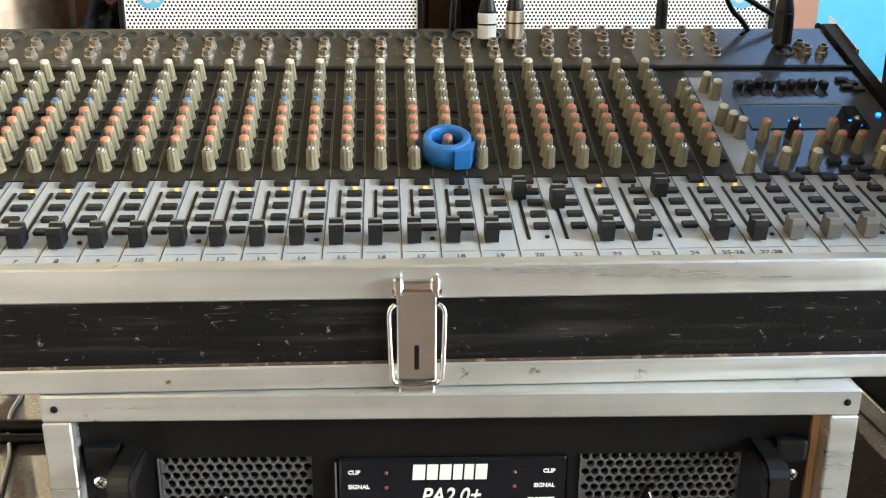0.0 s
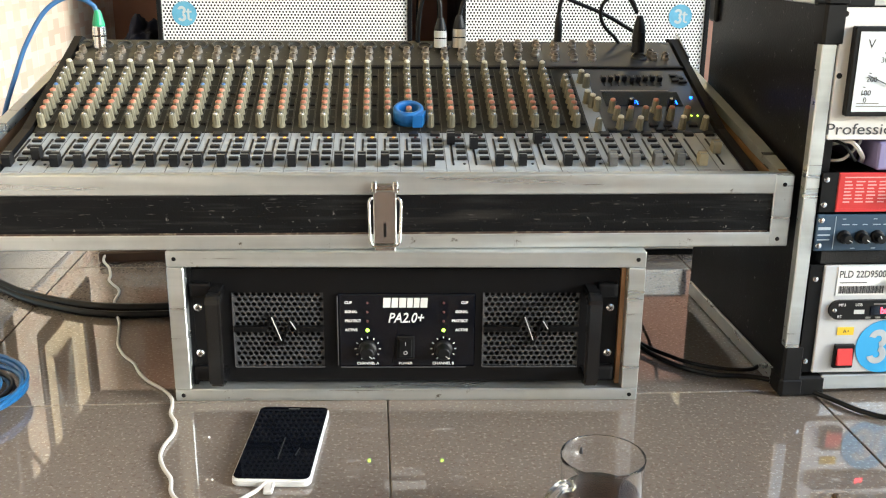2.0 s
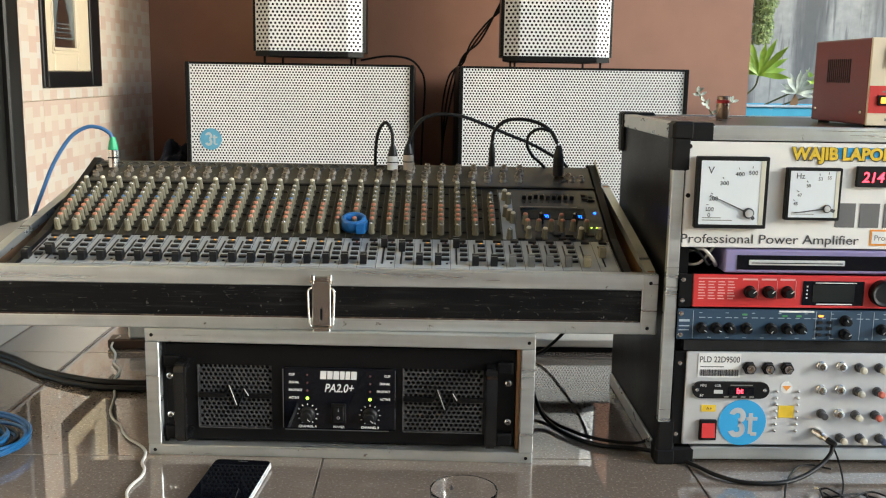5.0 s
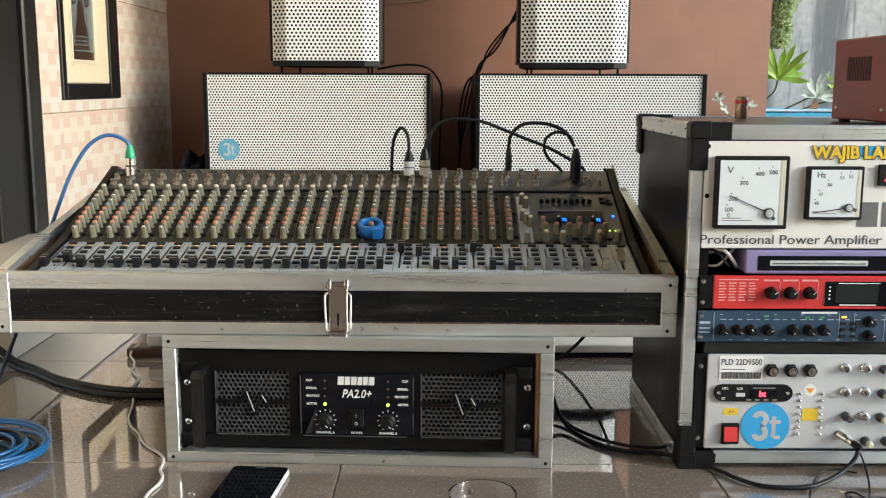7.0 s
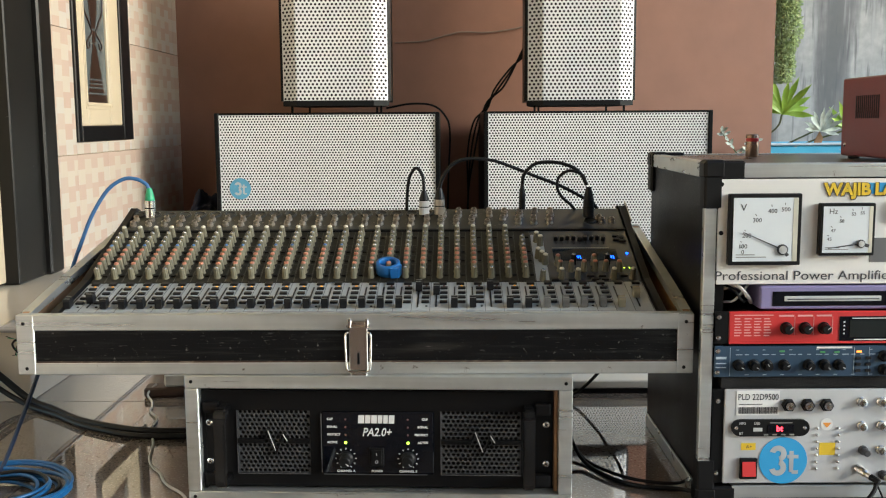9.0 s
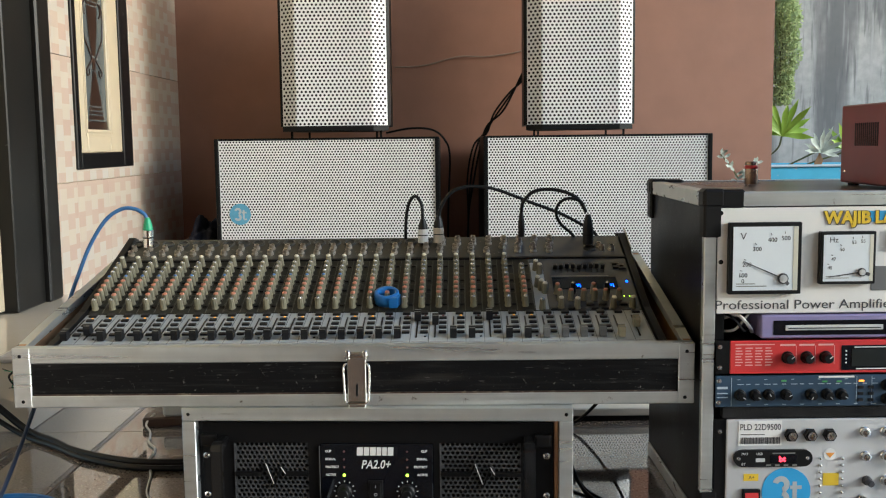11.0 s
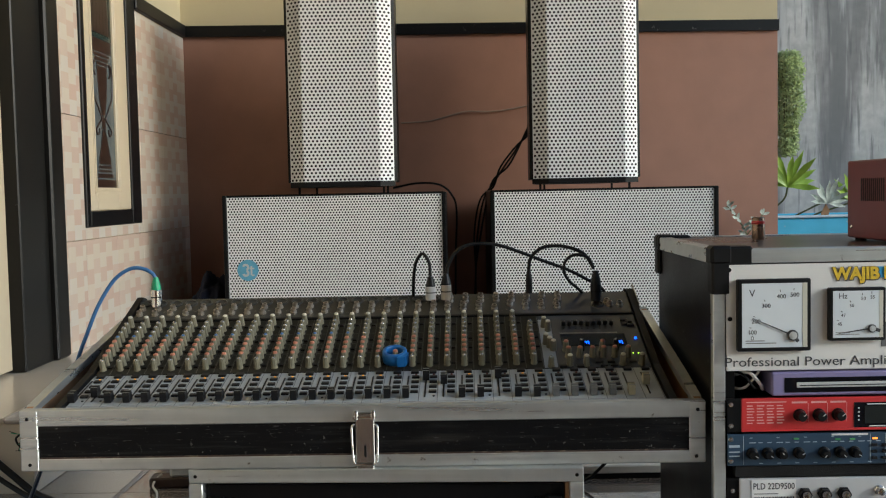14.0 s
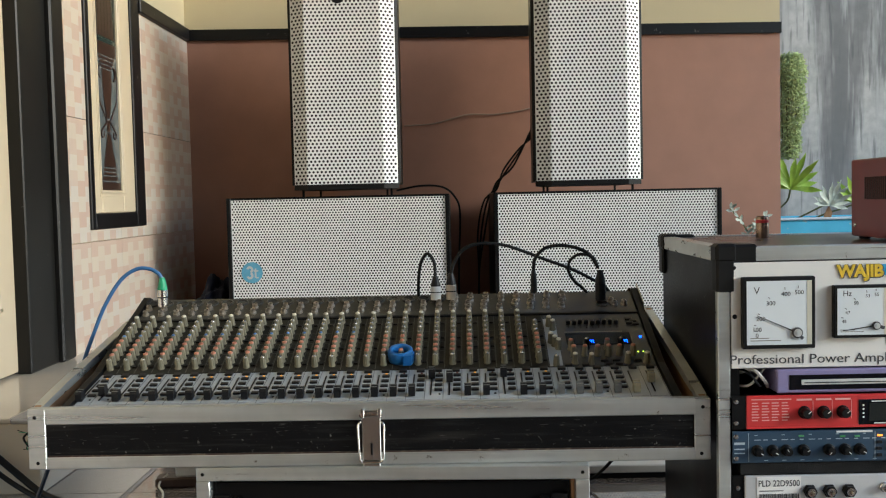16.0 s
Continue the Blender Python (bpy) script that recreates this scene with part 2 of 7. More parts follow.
# ---- building blocks ----
def thing(name, place, label, category, group="", turn=0.0, kind=""):
    ob = new(name)
    ob.empty_display_size = 0.05
    ob.matrix_world = pose(*place, 0, 0, turn)
    return tagged(ob, label, category, group, kind)


def part(name, bm, material, parent=None, label="", smooth=False, place=None):
    me = bpy.data.meshes.new(name)
    if smooth:
        for fc in bm.faces:
            fc.smooth = True
    bm.to_mesh(me)
    bm.free()
    for mt in (material if isinstance(material, (list, tuple)) else [material]):
        me.materials.append(mt)
    ob = new(name, me)
    if parent is not None:
        ob.parent = parent
    if place is not None:
        ob.matrix_basis = place
    if label:
        ob["label"] = label
    return ob


def twin(ob, place):
    """Another piece on the same mesh, beside ob under the same parent."""
    c = bpy.data.objects.new(ob.name, ob.data)
    scene.collection.objects.link(c)
    c.parent = ob.parent
    c.matrix_basis = place
    if "label" in ob:
        c["label"] = ob["label"]
    return c


def box(x0, x1, y0, y1, z0, z1, bevel=0.0, bm=None, seg=1):
    own = bmesh.new()
    bmesh.ops.create_cube(own, size=1.0)
    for v in own.verts:
        v.co = Vector(((x0 + x1) / 2 + v.co.x * (x1 - x0), (y0 + y1) / 2 + v.co.y * (y1 - y0), (z0 + z1) / 2 + v.co.z * (z1 - z0)))
    if bevel:
        bmesh.ops.bevel(own, geom=own.edges[:], offset=bevel, segments=seg, profile=0.6, affect="EDGES")
    return own if bm is None else join(bm, own)


def join(bm, own):
    me = bpy.data.meshes.new("tmp")
    own.to_mesh(me)
    own.free()
    bm.from_mesh(me)
    bpy.data.meshes.remove(me)
    return bm


def lathe(profile, seg=16, bm=None, m=None):
    """A turned shape about z from (radius, height) pairs, closed at radius 0."""
    own = bmesh.new()
    rings = []
    for r, z in profile:
        if r < 1e-6:
            rings.append([own.verts.new((0, 0, z))])
        else:
            rings.append([own.verts.new((r * math.cos(2 * math.pi * k / seg), r * math.sin(2 * math.pi * k / seg), z)) for k in range(seg)])
    for a, b in zip(rings, rings[1:]):
        for k in range(seg):
            k2 = (k + 1) % seg
            if len(a) == 1 and len(b) > 1:
                own.faces.new((a[0], b[k], b[k2]))
            elif len(b) == 1 and len(a) > 1:
                own.faces.new((a[k], b[0], a[k2]))
            elif len(a) > 1:
                own.faces.new((a[k], b[k], b[k2], a[k2]))
    bmesh.ops.recalc_face_normals(own, faces=own.faces[:])
    if m is not None:
        own.transform(m)
    return own if bm is None else join(bm, own)


def glide(pts, steps=8):
    """A smooth line through points."""
    p = [Vector(q) for q in pts]
    p = [p[0] * 2 - p[1]] + p + [p[-1] * 2 - p[-2]]
    out = []
    for a, b, c, d in zip(p, p[1:], p[2:], p[3:]):
        for k in range(steps):
            t = k / steps
            out.append(0.5 * (2 * b + (c - a) * t + (2 * a - 5 * b + 4 * c - d) * t * t + (3 * b - a - 3 * c + d) * t ** 3))
    out.append(p[-2])
    return out


def sweep(pts, r, seg=7, bm=None, steps=8, closed=False):
    """A round cord along a smooth line."""
    line = glide(pts, steps) if steps else [Vector(q) for q in pts]
    own = bmesh.new()
    rings, side = [], None
    for k, c in enumerate(line):
        d = (line[min(k + 1, len(line) - 1)] - line[max(k - 1, 0)]).normalized()
        if side is None:
            side = d.orthogonal().normalized()
        side = (side - d * side.dot(d)).normalized()
        up = d.cross(side)
        rings.append([own.verts.new(c + r * (math.cos(2 * math.pi * j / seg) * side + math.sin(2 * math.pi * j / seg) * up)) for j in range(seg)])
    for a, b in zip(rings, rings[1:]):
        for j in range(seg):
            own.faces.new((a[j], a[(j + 1) % seg], b[(j + 1) % seg], b[j]))
    own.faces.new(rings[0][::-1])
    own.faces.new(rings[-1])
    return own if bm is None else join(bm, own)


def prism(outline, lo, hi, axis="y", bm=None):
    """A flat outline of (a, b) pairs pushed through from lo to hi along an axis."""
    own = bmesh.new()
    def at(a, b, c):
        return {"x": (c, a, b), "y": (a, c, b), "z": (a, b, c)}[axis]
    f0 = [own.verts.new(at(a, b, lo)) for a, b in outline]
    f1 = [own.verts.new(at(a, b, hi)) for a, b in outline]
    own.faces.new(f0); own.faces.new(f1[::-1])
    for k in range(len(outline)):
        k2 = (k + 1) % len(outline)
        own.faces.new((f0[k2], f0[k], f1[k], f1[k2]))
    bmesh.ops.recalc_face_normals(own, faces=own.faces[:])
    return own if bm is None else join(bm, own)


def perforated(w, h, pitch, hole, thick, fold=None, jag=6):
    """A sheet in the xz plane, w by h, with staggered holes; fold maps x to (x, y)."""
    cols, rows = int(w / pitch), int(h / (pitch * 0.866))
    px, pz = w / (cols + 0.5), h / rows
    verts, faces = [], []
    for j in range(rows):
        for i in range(cols):
            cx, cz = (i + 0.5 + (0.5 if j % 2 else 0.0)) * px, (j + 0.5) * pz
            base = len(verts)
            outer = [(-0.5, -0.5), (0, -0.5), (0.5, -0.5), (0.5, 0), (0.5, 0.5), (0, 0.5), (-0.5, 0.5), (-0.5, 0)]
            for ox, oz in outer:
                verts.append((cx + ox * px, 0.0, cz + oz * pz))
            for dy in (0.0, thick):
                for ang in (225, 270, 315, 0, 45, 90, 135, 180):
                    a = radians(ang)
                    verts.append((cx + hole * math.cos(a), dy, cz + hole * math.sin(a)))
            for k in range(8):
                k2 = (k + 1) % 8
                faces.append((base + k, base + k2, base + 8 + k2, base + 8 + k))
                faces.append((base + 8 + k, base + 8 + k2, base + 16 + k2, base + 16 + k))
        e = len(verts)
        z0, z1 = j * pz, (j + 1) * pz
        x0, x1 = ((cols) * px, w) if j % 2 == 0 else (0, 0.5 * px)
        verts.extend([(x0, 0, z0), (x1, 0, z0), (x1, 0, z1), (x0, 0, z1)])
        faces.append((e, e + 1, e + 2, e + 3))
    if fold:
        verts = [(fold(x)[0], y + fold(x)[1], z) for x, y, z in verts]
    return verts, faces


def sheet(name, data, material, parent, label=""):
    me = bpy.data.meshes.new(name)
    me.from_pydata(data[0], [], data[1])
    me.materials.append(material)
    ob = new(name, me)
    ob.parent = parent
    if label:
        ob["label"] = label
    return ob


def words(name, text, size, material, parent, m, label="", bold=0.0, shear=0.0, squeeze=1.0, depth=0.0003, align="LEFT"):
    """Raised lettering in the built-in font, as a mesh."""
    cu = bpy.data.curves.new(name, "FONT")
    cu.body, cu.size, cu.extrude, cu.offset, cu.shear, cu.align_x = text, size, depth, bold, shear, align
    cu.resolution_u = 3
    tmp = bpy.data.objects.new("tmp", cu)
    scene.collection.objects.link(tmp)
    dg = bpy.context.evaluated_depsgraph_get()
    me = bpy.data.meshes.new_from_object(tmp.evaluated_get(dg))
    bpy.data.objects.remove(tmp)
    me.name = name
    me.materials.clear()
    me.materials.append(material)
    ob = new(name, me)
    ob.parent = parent
    ob.matrix_basis = m @ Matrix.Diagonal((squeeze, 1, 1, 1))
    if label:
        ob["label"] = label
    return ob


def upright(x, y, z):
    """Lettering that stands on a face looking towards -y."""
    return pose(x, y, z, 90, 0, 0)


# ---- setting ----
WALL_X, WALL_Y, END_X = -0.915, 2.45, 1.330
PORCH_X, PORCH_Y, CEIL = 2.48, -3.495, 2.75


def setting(name, bm, material, label, category):
    ob = part(name, bm, material, None)
    return tagged(ob, label, category, kind="structure")


ground = setting("ground", box(-40, 40, -40, 40, -0.32, -0.30), M_GROUND, "bare dark soil and ground beyond the porch", "ground")
floor = setting("floor", box(WALL_X - 0.1, PORCH_X, PORCH_Y, WALL_Y + 0.15, -0.30, -0.004), M_GROUT, "porch floor slab under polished speckled beige tiles", "floor")
# left wall with a window opening and a door opening
WIN_Y0, WIN_Y1, WIN_Z0, WIN_Z1 = 1.392, 1.862, 0.470, 1.75
DOOR_Y0, DOOR_Y1, DOOR_Z1 = 0.06, 1.213, 2.05
STEP_Z = 0.145
bm = bmesh.new()
box(WALL_X - 0.12, WALL_X, DOOR_Y1, WIN_Y0, -0.3, 2.75, bm=bm)
box(WALL_X - 0.12, WALL_X, WIN_Y1, WALL_Y + 0.12, -0.3, 2.75, bm=bm)
box(WALL_X - 0.12, WALL_X, WIN_Y0, WIN_Y1, -0.3, WIN_Z0, bm=bm)
box(WALL_X - 0.12, WALL_X, WIN_Y0, WIN_Y1, WIN_Z1, 2.75, bm=bm)
box(WALL_X - 0.12, WALL_X, DOOR_Y0, DOOR_Y1, DOOR_Z1, 2.75, bm=bm)
box(WALL_X - 0.12, WALL_X, PORCH_Y, DOOR_Y0, -0.3, 2.75, bm=bm)
wall_west = setting("wall_west", bm, M_YELLOW, "porch side wall faced with pink and cream checked ceramic tiles", "wall")
wall_north = setting("wall_north", box(WALL_X, END_X, WALL_Y, WALL_Y + 0.12, -0.3, 1.160), M_BROWN, "plain brown painted wall behind the speakers", "wall")
wall_upper = setting("wall_north_upper", box(WALL_X, END_X, WALL_Y + 0.001, WALL_Y + 0.12, 1.160, 2.75), M_YELLOW, "pale yellow painted upper part of the wall", "wall")
setting("trim", prism([(WALL_X, 1.152), (END_X + 0.002, 1.127), (END_X + 0.002, 1.167), (WALL_X, 1.192)], WALL_Y - 0.014, WALL_Y + 0.06, "y"), M_TRIM, "black painted dado moulding along the brown wall", "trim")
setting("trim", box(WALL_X, WALL_X + 0.022, WIN_Y1 + 0.0, WALL_Y - 0.014, 1.150, 1.195, 0.003), M_TRIM, "black painted dado moulding along the tiled wall", "trim")
# assumed roof, out of view; its edge limits how far sky light reaches
setting("ceiling", box(WALL_X - 0.12, 1.42, PORCH_Y, WALL_Y + 0.12, CEIL, CEIL + 0.1), M_CEIL, "unseen grey porch ceiling, its edge placed to shape the sky light", "ceiling")
setting("doorstep", box(WALL_X - 0.11, -0.687, 0.507, 1.45, 0.0, STEP_Z - 0.012, 0.002), M_STEP, "raised cream tiled doorstep beside the wall", "step")
setting("doorstep_top", box(WALL_X - 0.11, -0.7405, 0.505, 1.45, STEP_Z - 0.0118, STEP_Z - 0.001, 0.002), M_STEP, "cream tiles on top of the doorstep", "step")
setting("doorstep_nosing", box(-0.740, -0.682, 0.50, 1.455, STEP_Z - 0.0118, STEP_Z, 0.004), M_NOSE, "grey rounded nosing along the doorstep", "step")
setting("backdrop_wall", box(-2.0, 7.0, 4.4, 4.6, -0.3, 4.2), M_CEMENT, "tall weathered grey cement boundary wall with dark vertical stains", "wall")
# unseen wall added behind the camera so fronts reflect a dark side
setting("wall_south", box(WALL_X - 0.12, PORCH_X, PORCH_Y - 0.12, PORCH_Y, -0.3, CEIL + 0.1), M_BROWN, "unseen plain brown wall, added to keep light out from behind", "wall")
# added out of view; kept low enough for the sun to pass over
setting("wall_east", box(6.8, 7.0, -6.0, 4.4, -0.3, 0.9), M_CEMENT, "unseen low grey cement wall, added to close the yard side", "wall")

# ---- more materials ----
M_KNOB = plain("beige_knob_plastic", (0.21, 0.194, 0.132), 0.5, vary=0.08, scale=80, piece=0.08)
M_CAPRED = plain("orange_cap", (0.44, 0.18, 0.11), 0.45, vary=0.1, scale=80, piece=0.12)
M_CAPBLUE = plain("blue_cap", (0.07, 0.16, 0.35), 0.4, piece=0.1)
M_CAPGREY = plain("pale_grey_cap", (0.55, 0.56, 0.55), 0.35, piece=0.1)
M_CAPTIP = plain("silver_tip", (0.40, 0.40, 0.39), 0.25, metal=0.8, piece=0.15)
M_CAPCREAM = plain("cream_cap", (0.62, 0.59, 0.47), 0.45, piece=0.08)
M_DECK = plain("dusty_dark_panel", (0.020, 0.019, 0.0145), 0.45, vary=0.25, scale=60, spots=(0.11, 0.10, 0.075), spot_scale=120, spot_amount=0.63, spec=0.3)
M_FADERDECK = plain("light_grey_panel", (0.36, 0.39, 0.41), 0.42, vary=0.05, scale=40)
# dark glossy panel; part of the sky it mirrors is in the base colour
M_STEELDECK = plain("blue_grey_panel", (0.17, 0.185, 0.21), 0.20, metal=0.6, vary=0.08, scale=40)
M_BUTTON = plain("black_button", (0.011, 0.011, 0.012), 0.4, piece=0.2, spec=0.3)
M_LINE = plain("grey_print", (0.20, 0.20, 0.18), 0.6)
M_INK = plain("dark_print", (0.05, 0.05, 0.055), 0.6)
M_WHITEINK = plain("white_print", (0.75, 0.75, 0.73), 0.5)
M_JACK = plain("dull_brass_nut", (0.44, 0.39, 0.32), 0.3, metal=0.8, vary=0.15, scale=90)
M_TAPE = plain("blue_tape", (0.02, 0.14, 0.42), 0.35, vary=0.08, scale=60)
M_RED = plain("red_enamel", (0.55, 0.035, 0.035), 0.35, vary=0.05, scale=30)
M_MAROON = plain("maroon_enamel", (0.17, 0.022, 0.025), 0.35, vary=0.08, scale=30)
M_NAVY = plain("navy_enamel", (0.028, 0.060, 0.105), 0.4, vary=0.1, scale=40)
M_LILAC = plain("lilac_plastic", (0.25, 0.22, 0.40), 0.35, vary=0.06, scale=30)
M_SKYBLUE = plain("sky_blue_sticker", (0.05, 0.35, 0.68), 0.4, vary=0.05, scale=30)
M_STICKGREY = plain("silver_sticker", (0.52, 0.55, 0.57), 0.35, metal=0.2)
M_YEL = plain("yellow_sticker", (0.72, 0.50, 0.03), 0.45)
M_ORANGE = plain("orange_print", (0.75, 0.30, 0.04), 0.45)
M_PAPER = plain("white_paper", (0.78, 0.78, 0.76), 0.6, vary=0.04)
M_DIAL = plain("dial_card", (0.70, 0.75, 0.78), 0.35, vary=0.03)
M_CREAMPLASTIC = plain("cream_enamel", (0.68, 0.60, 0.45), 0.4, vary=0.05)
M_LEDY = glow("amber_light", (0.95, 0.42, 0.06), 0.28)
M_LEDG = glow("green_light", (0.55, 1.0, 0.05), 1.6)
M_LEDR = glow("red_light", (1.0, 0.03, 0.05), 2.2)
M_LEDB = glow("blue_light", (0.012, 0.08, 1.0), 3.0)
M_LEDO = glow("orange_neon", (1.0, 0.25, 0.03), 1.2)
M_OFFLED = plain("dull_red_lens", (0.12, 0.03, 0.03), 0.3)
M_GLASS = clear("clear_glass")
M_COFFEE = plain("black_coffee", (0.022, 0.009, 0.005), 0.05, vary=0.05)
M_CABLE = plain("black_cable", (0.006, 0.006, 0.0065), 0.45, spec=0.25, vary=0.2, scale=80)
M_CABLEBLUE = plain("blue_cable", (0.04, 0.125, 0.29), 0.4, vary=0.1, scale=80)
M_COILBLUE = plain("deep_blue_cable", (0.014, 0.095, 0.25), 0.35, vary=0.15, scale=80)
M_CABLEWHITE = plain("white_cable", (0.68, 0.66, 0.62), 0.5, vary=0.08, scale=80)
M_GREENP = plain("green_plug", (0.03, 0.35, 0.16), 0.4)
M_LEAF = plain("bright_leaf", (0.27, 0.42, 0.04), 0.4, vary=0.25, scale=30)
M_LEAFPALE = plain("pale_leaf", (0.55, 0.60, 0.50), 0.5, vary=0.3, scale=60)
M_LEAFSOFT = plain("soft_hanging_leaf", (0.34, 0.42, 0.17), 0.6, vary=0.35, scale=60)
M_STEM = plain("plant_stem", (0.12, 0.13, 0.05), 0.6, vary=0.2)
M_PLANTER = plain("cyan_planter_paint", (0.08, 0.42, 0.62), 0.5, vary=0.15, scale=12, spots=(0.35, 0.45, 0.5), spot_scale=20, spot_amount=0.62)
M_CLOTH = plain("navy_cloth", (0.005, 0.009, 0.028), 0.8, vary=0.3, scale=40)
M_PANE = plain("dark_window_pane", (0.035, 0.05, 0.04), 0.06, vary=0.3, scale=4, spec=0.7)
M_FROST = plain("frosted_pane", (0.10, 0.115, 0.115), 0.25, vary=0.12, scale=10)
M_BROWNGLASS = plain("brown_glass_paint", (0.028, 0.014, 0.009), 0.35, vary=0.2, scale=30)
M_COPPER = plain("copper_sleeve", (0.27, 0.19, 0.14), 0.28, metal=0.8, vary=0.1)
M_SCREEN = plain("phone_screen", (0.004, 0.005, 0.008), 0.04, vary=0.02)
M_BANANA = plain("banana_skin", (0.68, 0.48, 0.05), 0.5, vary=0.15, scale=40, spots=(0.12, 0.08, 0.02), spot_scale=60, spot_amount=0.66)

# ---- flight case of the mixer ----
MIX = pose(0.43, 0.003, 0.0, 0, 0, -0.8) @ pose(-0.43, 0, 0)
CB, CT, CR = 0.1795, 0.2630, 0.339      # bottom, front rim, rear rim heights
mixer_case = thing("mixer_flight_case", (0, 0, 0), "open black laminate flight case with worn aluminium edges", "flight case")
mixer_case.matrix_world = MIX
X0, X1, Y0, Y1 = -0.488, 0.430, 0.0, 0.425
part("front_panel", box(X0 + 0.02, X1 - 0.02, Y0 + 0.0015, Y0 + 0.010, CB + 0.012, CT - 0.014), M_SCUFFED, mixer_case, "scuffed black laminate")
part("worn_edge", box(X0 + 0.026, X1 - 0.024, Y0 + 0.0002, Y0 + 0.0012, CB + 0.0166, CB + 0.0186), plain("bare_worn_edge", (0.05, 0.03, 0.02), 0.8, vary=0.4, scale=60, spots=(0.20, 0.16, 0.11), spot_scale=110, spot_amount=0.55), mixer_case, "chipped laminate edge showing wood")
part("rear_panel", box(X0 + 0.012, X1 - 0.012, Y1 - 0.010, Y1 - 0.0015, CB + 0.004, CR - 0.004), M_BLACKPLY, mixer_case)
part("bottom_panel", box(X0 + 0.003, X1 - 0.003, Y0 + 0.011, Y1 - 0.011, CB + 0.001, CB + 0.010), M_BLACKPLY, mixer_case)
side_shape = [(Y0 + 0.004, CB + 0.003), (Y1 - 0.012, CB + 0.003), (Y1 - 0.012, CR - 0.003), (Y0 + 0.10, CT + 0.012), (Y0 + 0.004, CT - 0.002)]
part("side_panel", prism(side_shape, X0 + 0.002, X0 + 0.011, "x"), M_WOOD, mixer_case, "bare plywood inner face")
part("side_panel", prism(side_shape, X1 - 0.011, X1 - 0.002, "x"), M_WOOD, mixer_case, "bare plywood inner face")
part("edge_strip", box(X0, X1, Y0 - 0.0008, Y0 + 0.014, CT - 0.0225, CT, 0.0012), M_ALU, mixer_case, "dented aluminium edge")
part("edge_strip", box(X0, X1, Y0 - 0.0008, Y0 + 0.014, CB, CB + 0.0165, 0.0012), M_ALU, mixer_case, "dented aluminium edge")
for xa, xb in ((X0 - 0.0004, X0 + 0.024), (X1 - 0.021, X1 + 0.0004)):
    part("corner_strip", box(xa, xb, Y0 - 0.0014, Y0 + 0.0095, CB + 0.0004, CT - 0.0004, 0.001), M_ALU, mixer_case, "aluminium corner angle")
for xa, xb in ((X0 - 0.0004, X0 + 0.0135), (X1 - 0.0135, X1 + 0.0004)):
    rim = [(Y0 + 0.0142, CT - 0.008), (Y0 + 0.10, CT + 0.006), (Y1, CR - 0.012), (Y1, CR), (Y0 + 0.10, CT + 0.018), (Y0 + 0.0142, CT)]
    part("rim_strip", prism([(a, b - 0.001) for a, b in rim], xa, xb, "x"), M_ALU, mixer_case, "aluminium rim along the side")
    part("side_skin", prism(side_shape, xa + 0.0002 if xa < 0 else xb - 0.0016, xa + 0.0016 if xa < 0 else xb - 0.0002, "x"), M_BLACKPLY, mixer_case, "black laminate")
part("rim_strip", box(X0, X1, Y1 - 0.0085, Y1 + 0.001, CR - 0.018, CR - 0.0015, 0.001), M_ALU, mixer_case)
rivet = part("rivet", lathe([(0.0026, 0), (0.0022, 0.0008), (0, 0.0012)], 8), M_BLACKMETAL, mixer_case, place=pose(X0 + 0.01, Y0 - 0.0014, CT - 0.012, 90))
for rx, rz in ((X0 + 0.012, CB + 0.009), (X1 - 0.01, CT - 0.012), (X1 - 0.012, CB + 0.009)):
    twin(rivet, pose(rx, Y0 - 0.0014, rz, 90))

# butterfly latch hanging on the case
latch = thing("draw_latch", (0, 0, 0), "bright steel draw latch hooked on the case front", "latch")
latch.matrix_world = MIX @ pose(-0.0215, -0.0016, 0)
bm = box(-0.0125, 0.0125, -0.0035, 0, CB + 0.006, CT - 0.014, 0.001)
bmesh.ops.create_cube(bm, size=0.001, matrix=pose(0, -0.0038, CB + 0.02) @ Matrix.Diagonal((4, 1, 18, 1)))
part("hasp_plate", bm, M_STEEL, latch)
part("slot", box(-0.0016, 0.0016, -0.0052, -0.0038, CB + 0.015, CB + 0.031, 0.0006), M_BLACKMETAL, latch)
part("keeper", box(-0.0135, 0.0135, -0.006, 0, CT - 0.0155, CT - 0.0085, 0.0015), M_STEEL, latch)
part("keeper_lug", box(-0.0145, -0.0085, -0.0075, -0.001, CT - 0.019, CT - 0.006, 0.0015), M_STEEL, latch)
part("keeper_lug", box(0.0085, 0.0145, -0.0075, -0.001, CT - 0.019, CT - 0.006, 0.0015), M_STEEL, latch)
part("pivot_pin", sweep([(-0.0155, -0.005, CT - 0.015), (0.0155, -0.005, CT - 0.015)], 0.0022, 8, steps=0), M_STEEL, latch)
bail = [(-0.0135, -0.0045, CT - 0.024), (-0.0168, -0.006, CT - 0.027), (-0.0175, -0.0065, CT - 0.035), (-0.0160, -0.0065, CB + 0.013), (-0.0145, -0.0065, CB + 0.008), (-0.010, -0.0065, CB + 0.0055),
        (0.010, -0.0065, CB + 0.0055), (0.0145, -0.0065, CB + 0.008), (0.0160, -0.0065, CB + 0.013), (0.0175, -0.0065, CT - 0.035), (0.0168, -0.006, CT - 0.027), (0.0135, -0.0045, CT - 0.024)]
part("wire_bail", sweep(bail, 0.0016, 8, steps=4), M_STEEL, latch, smooth=True)
part("foot_hook", box(-0.0115, 0.0115, -0.0048, 0, CB - 0.004, CB + 0.004, 0.0012), M_STEEL, latch)

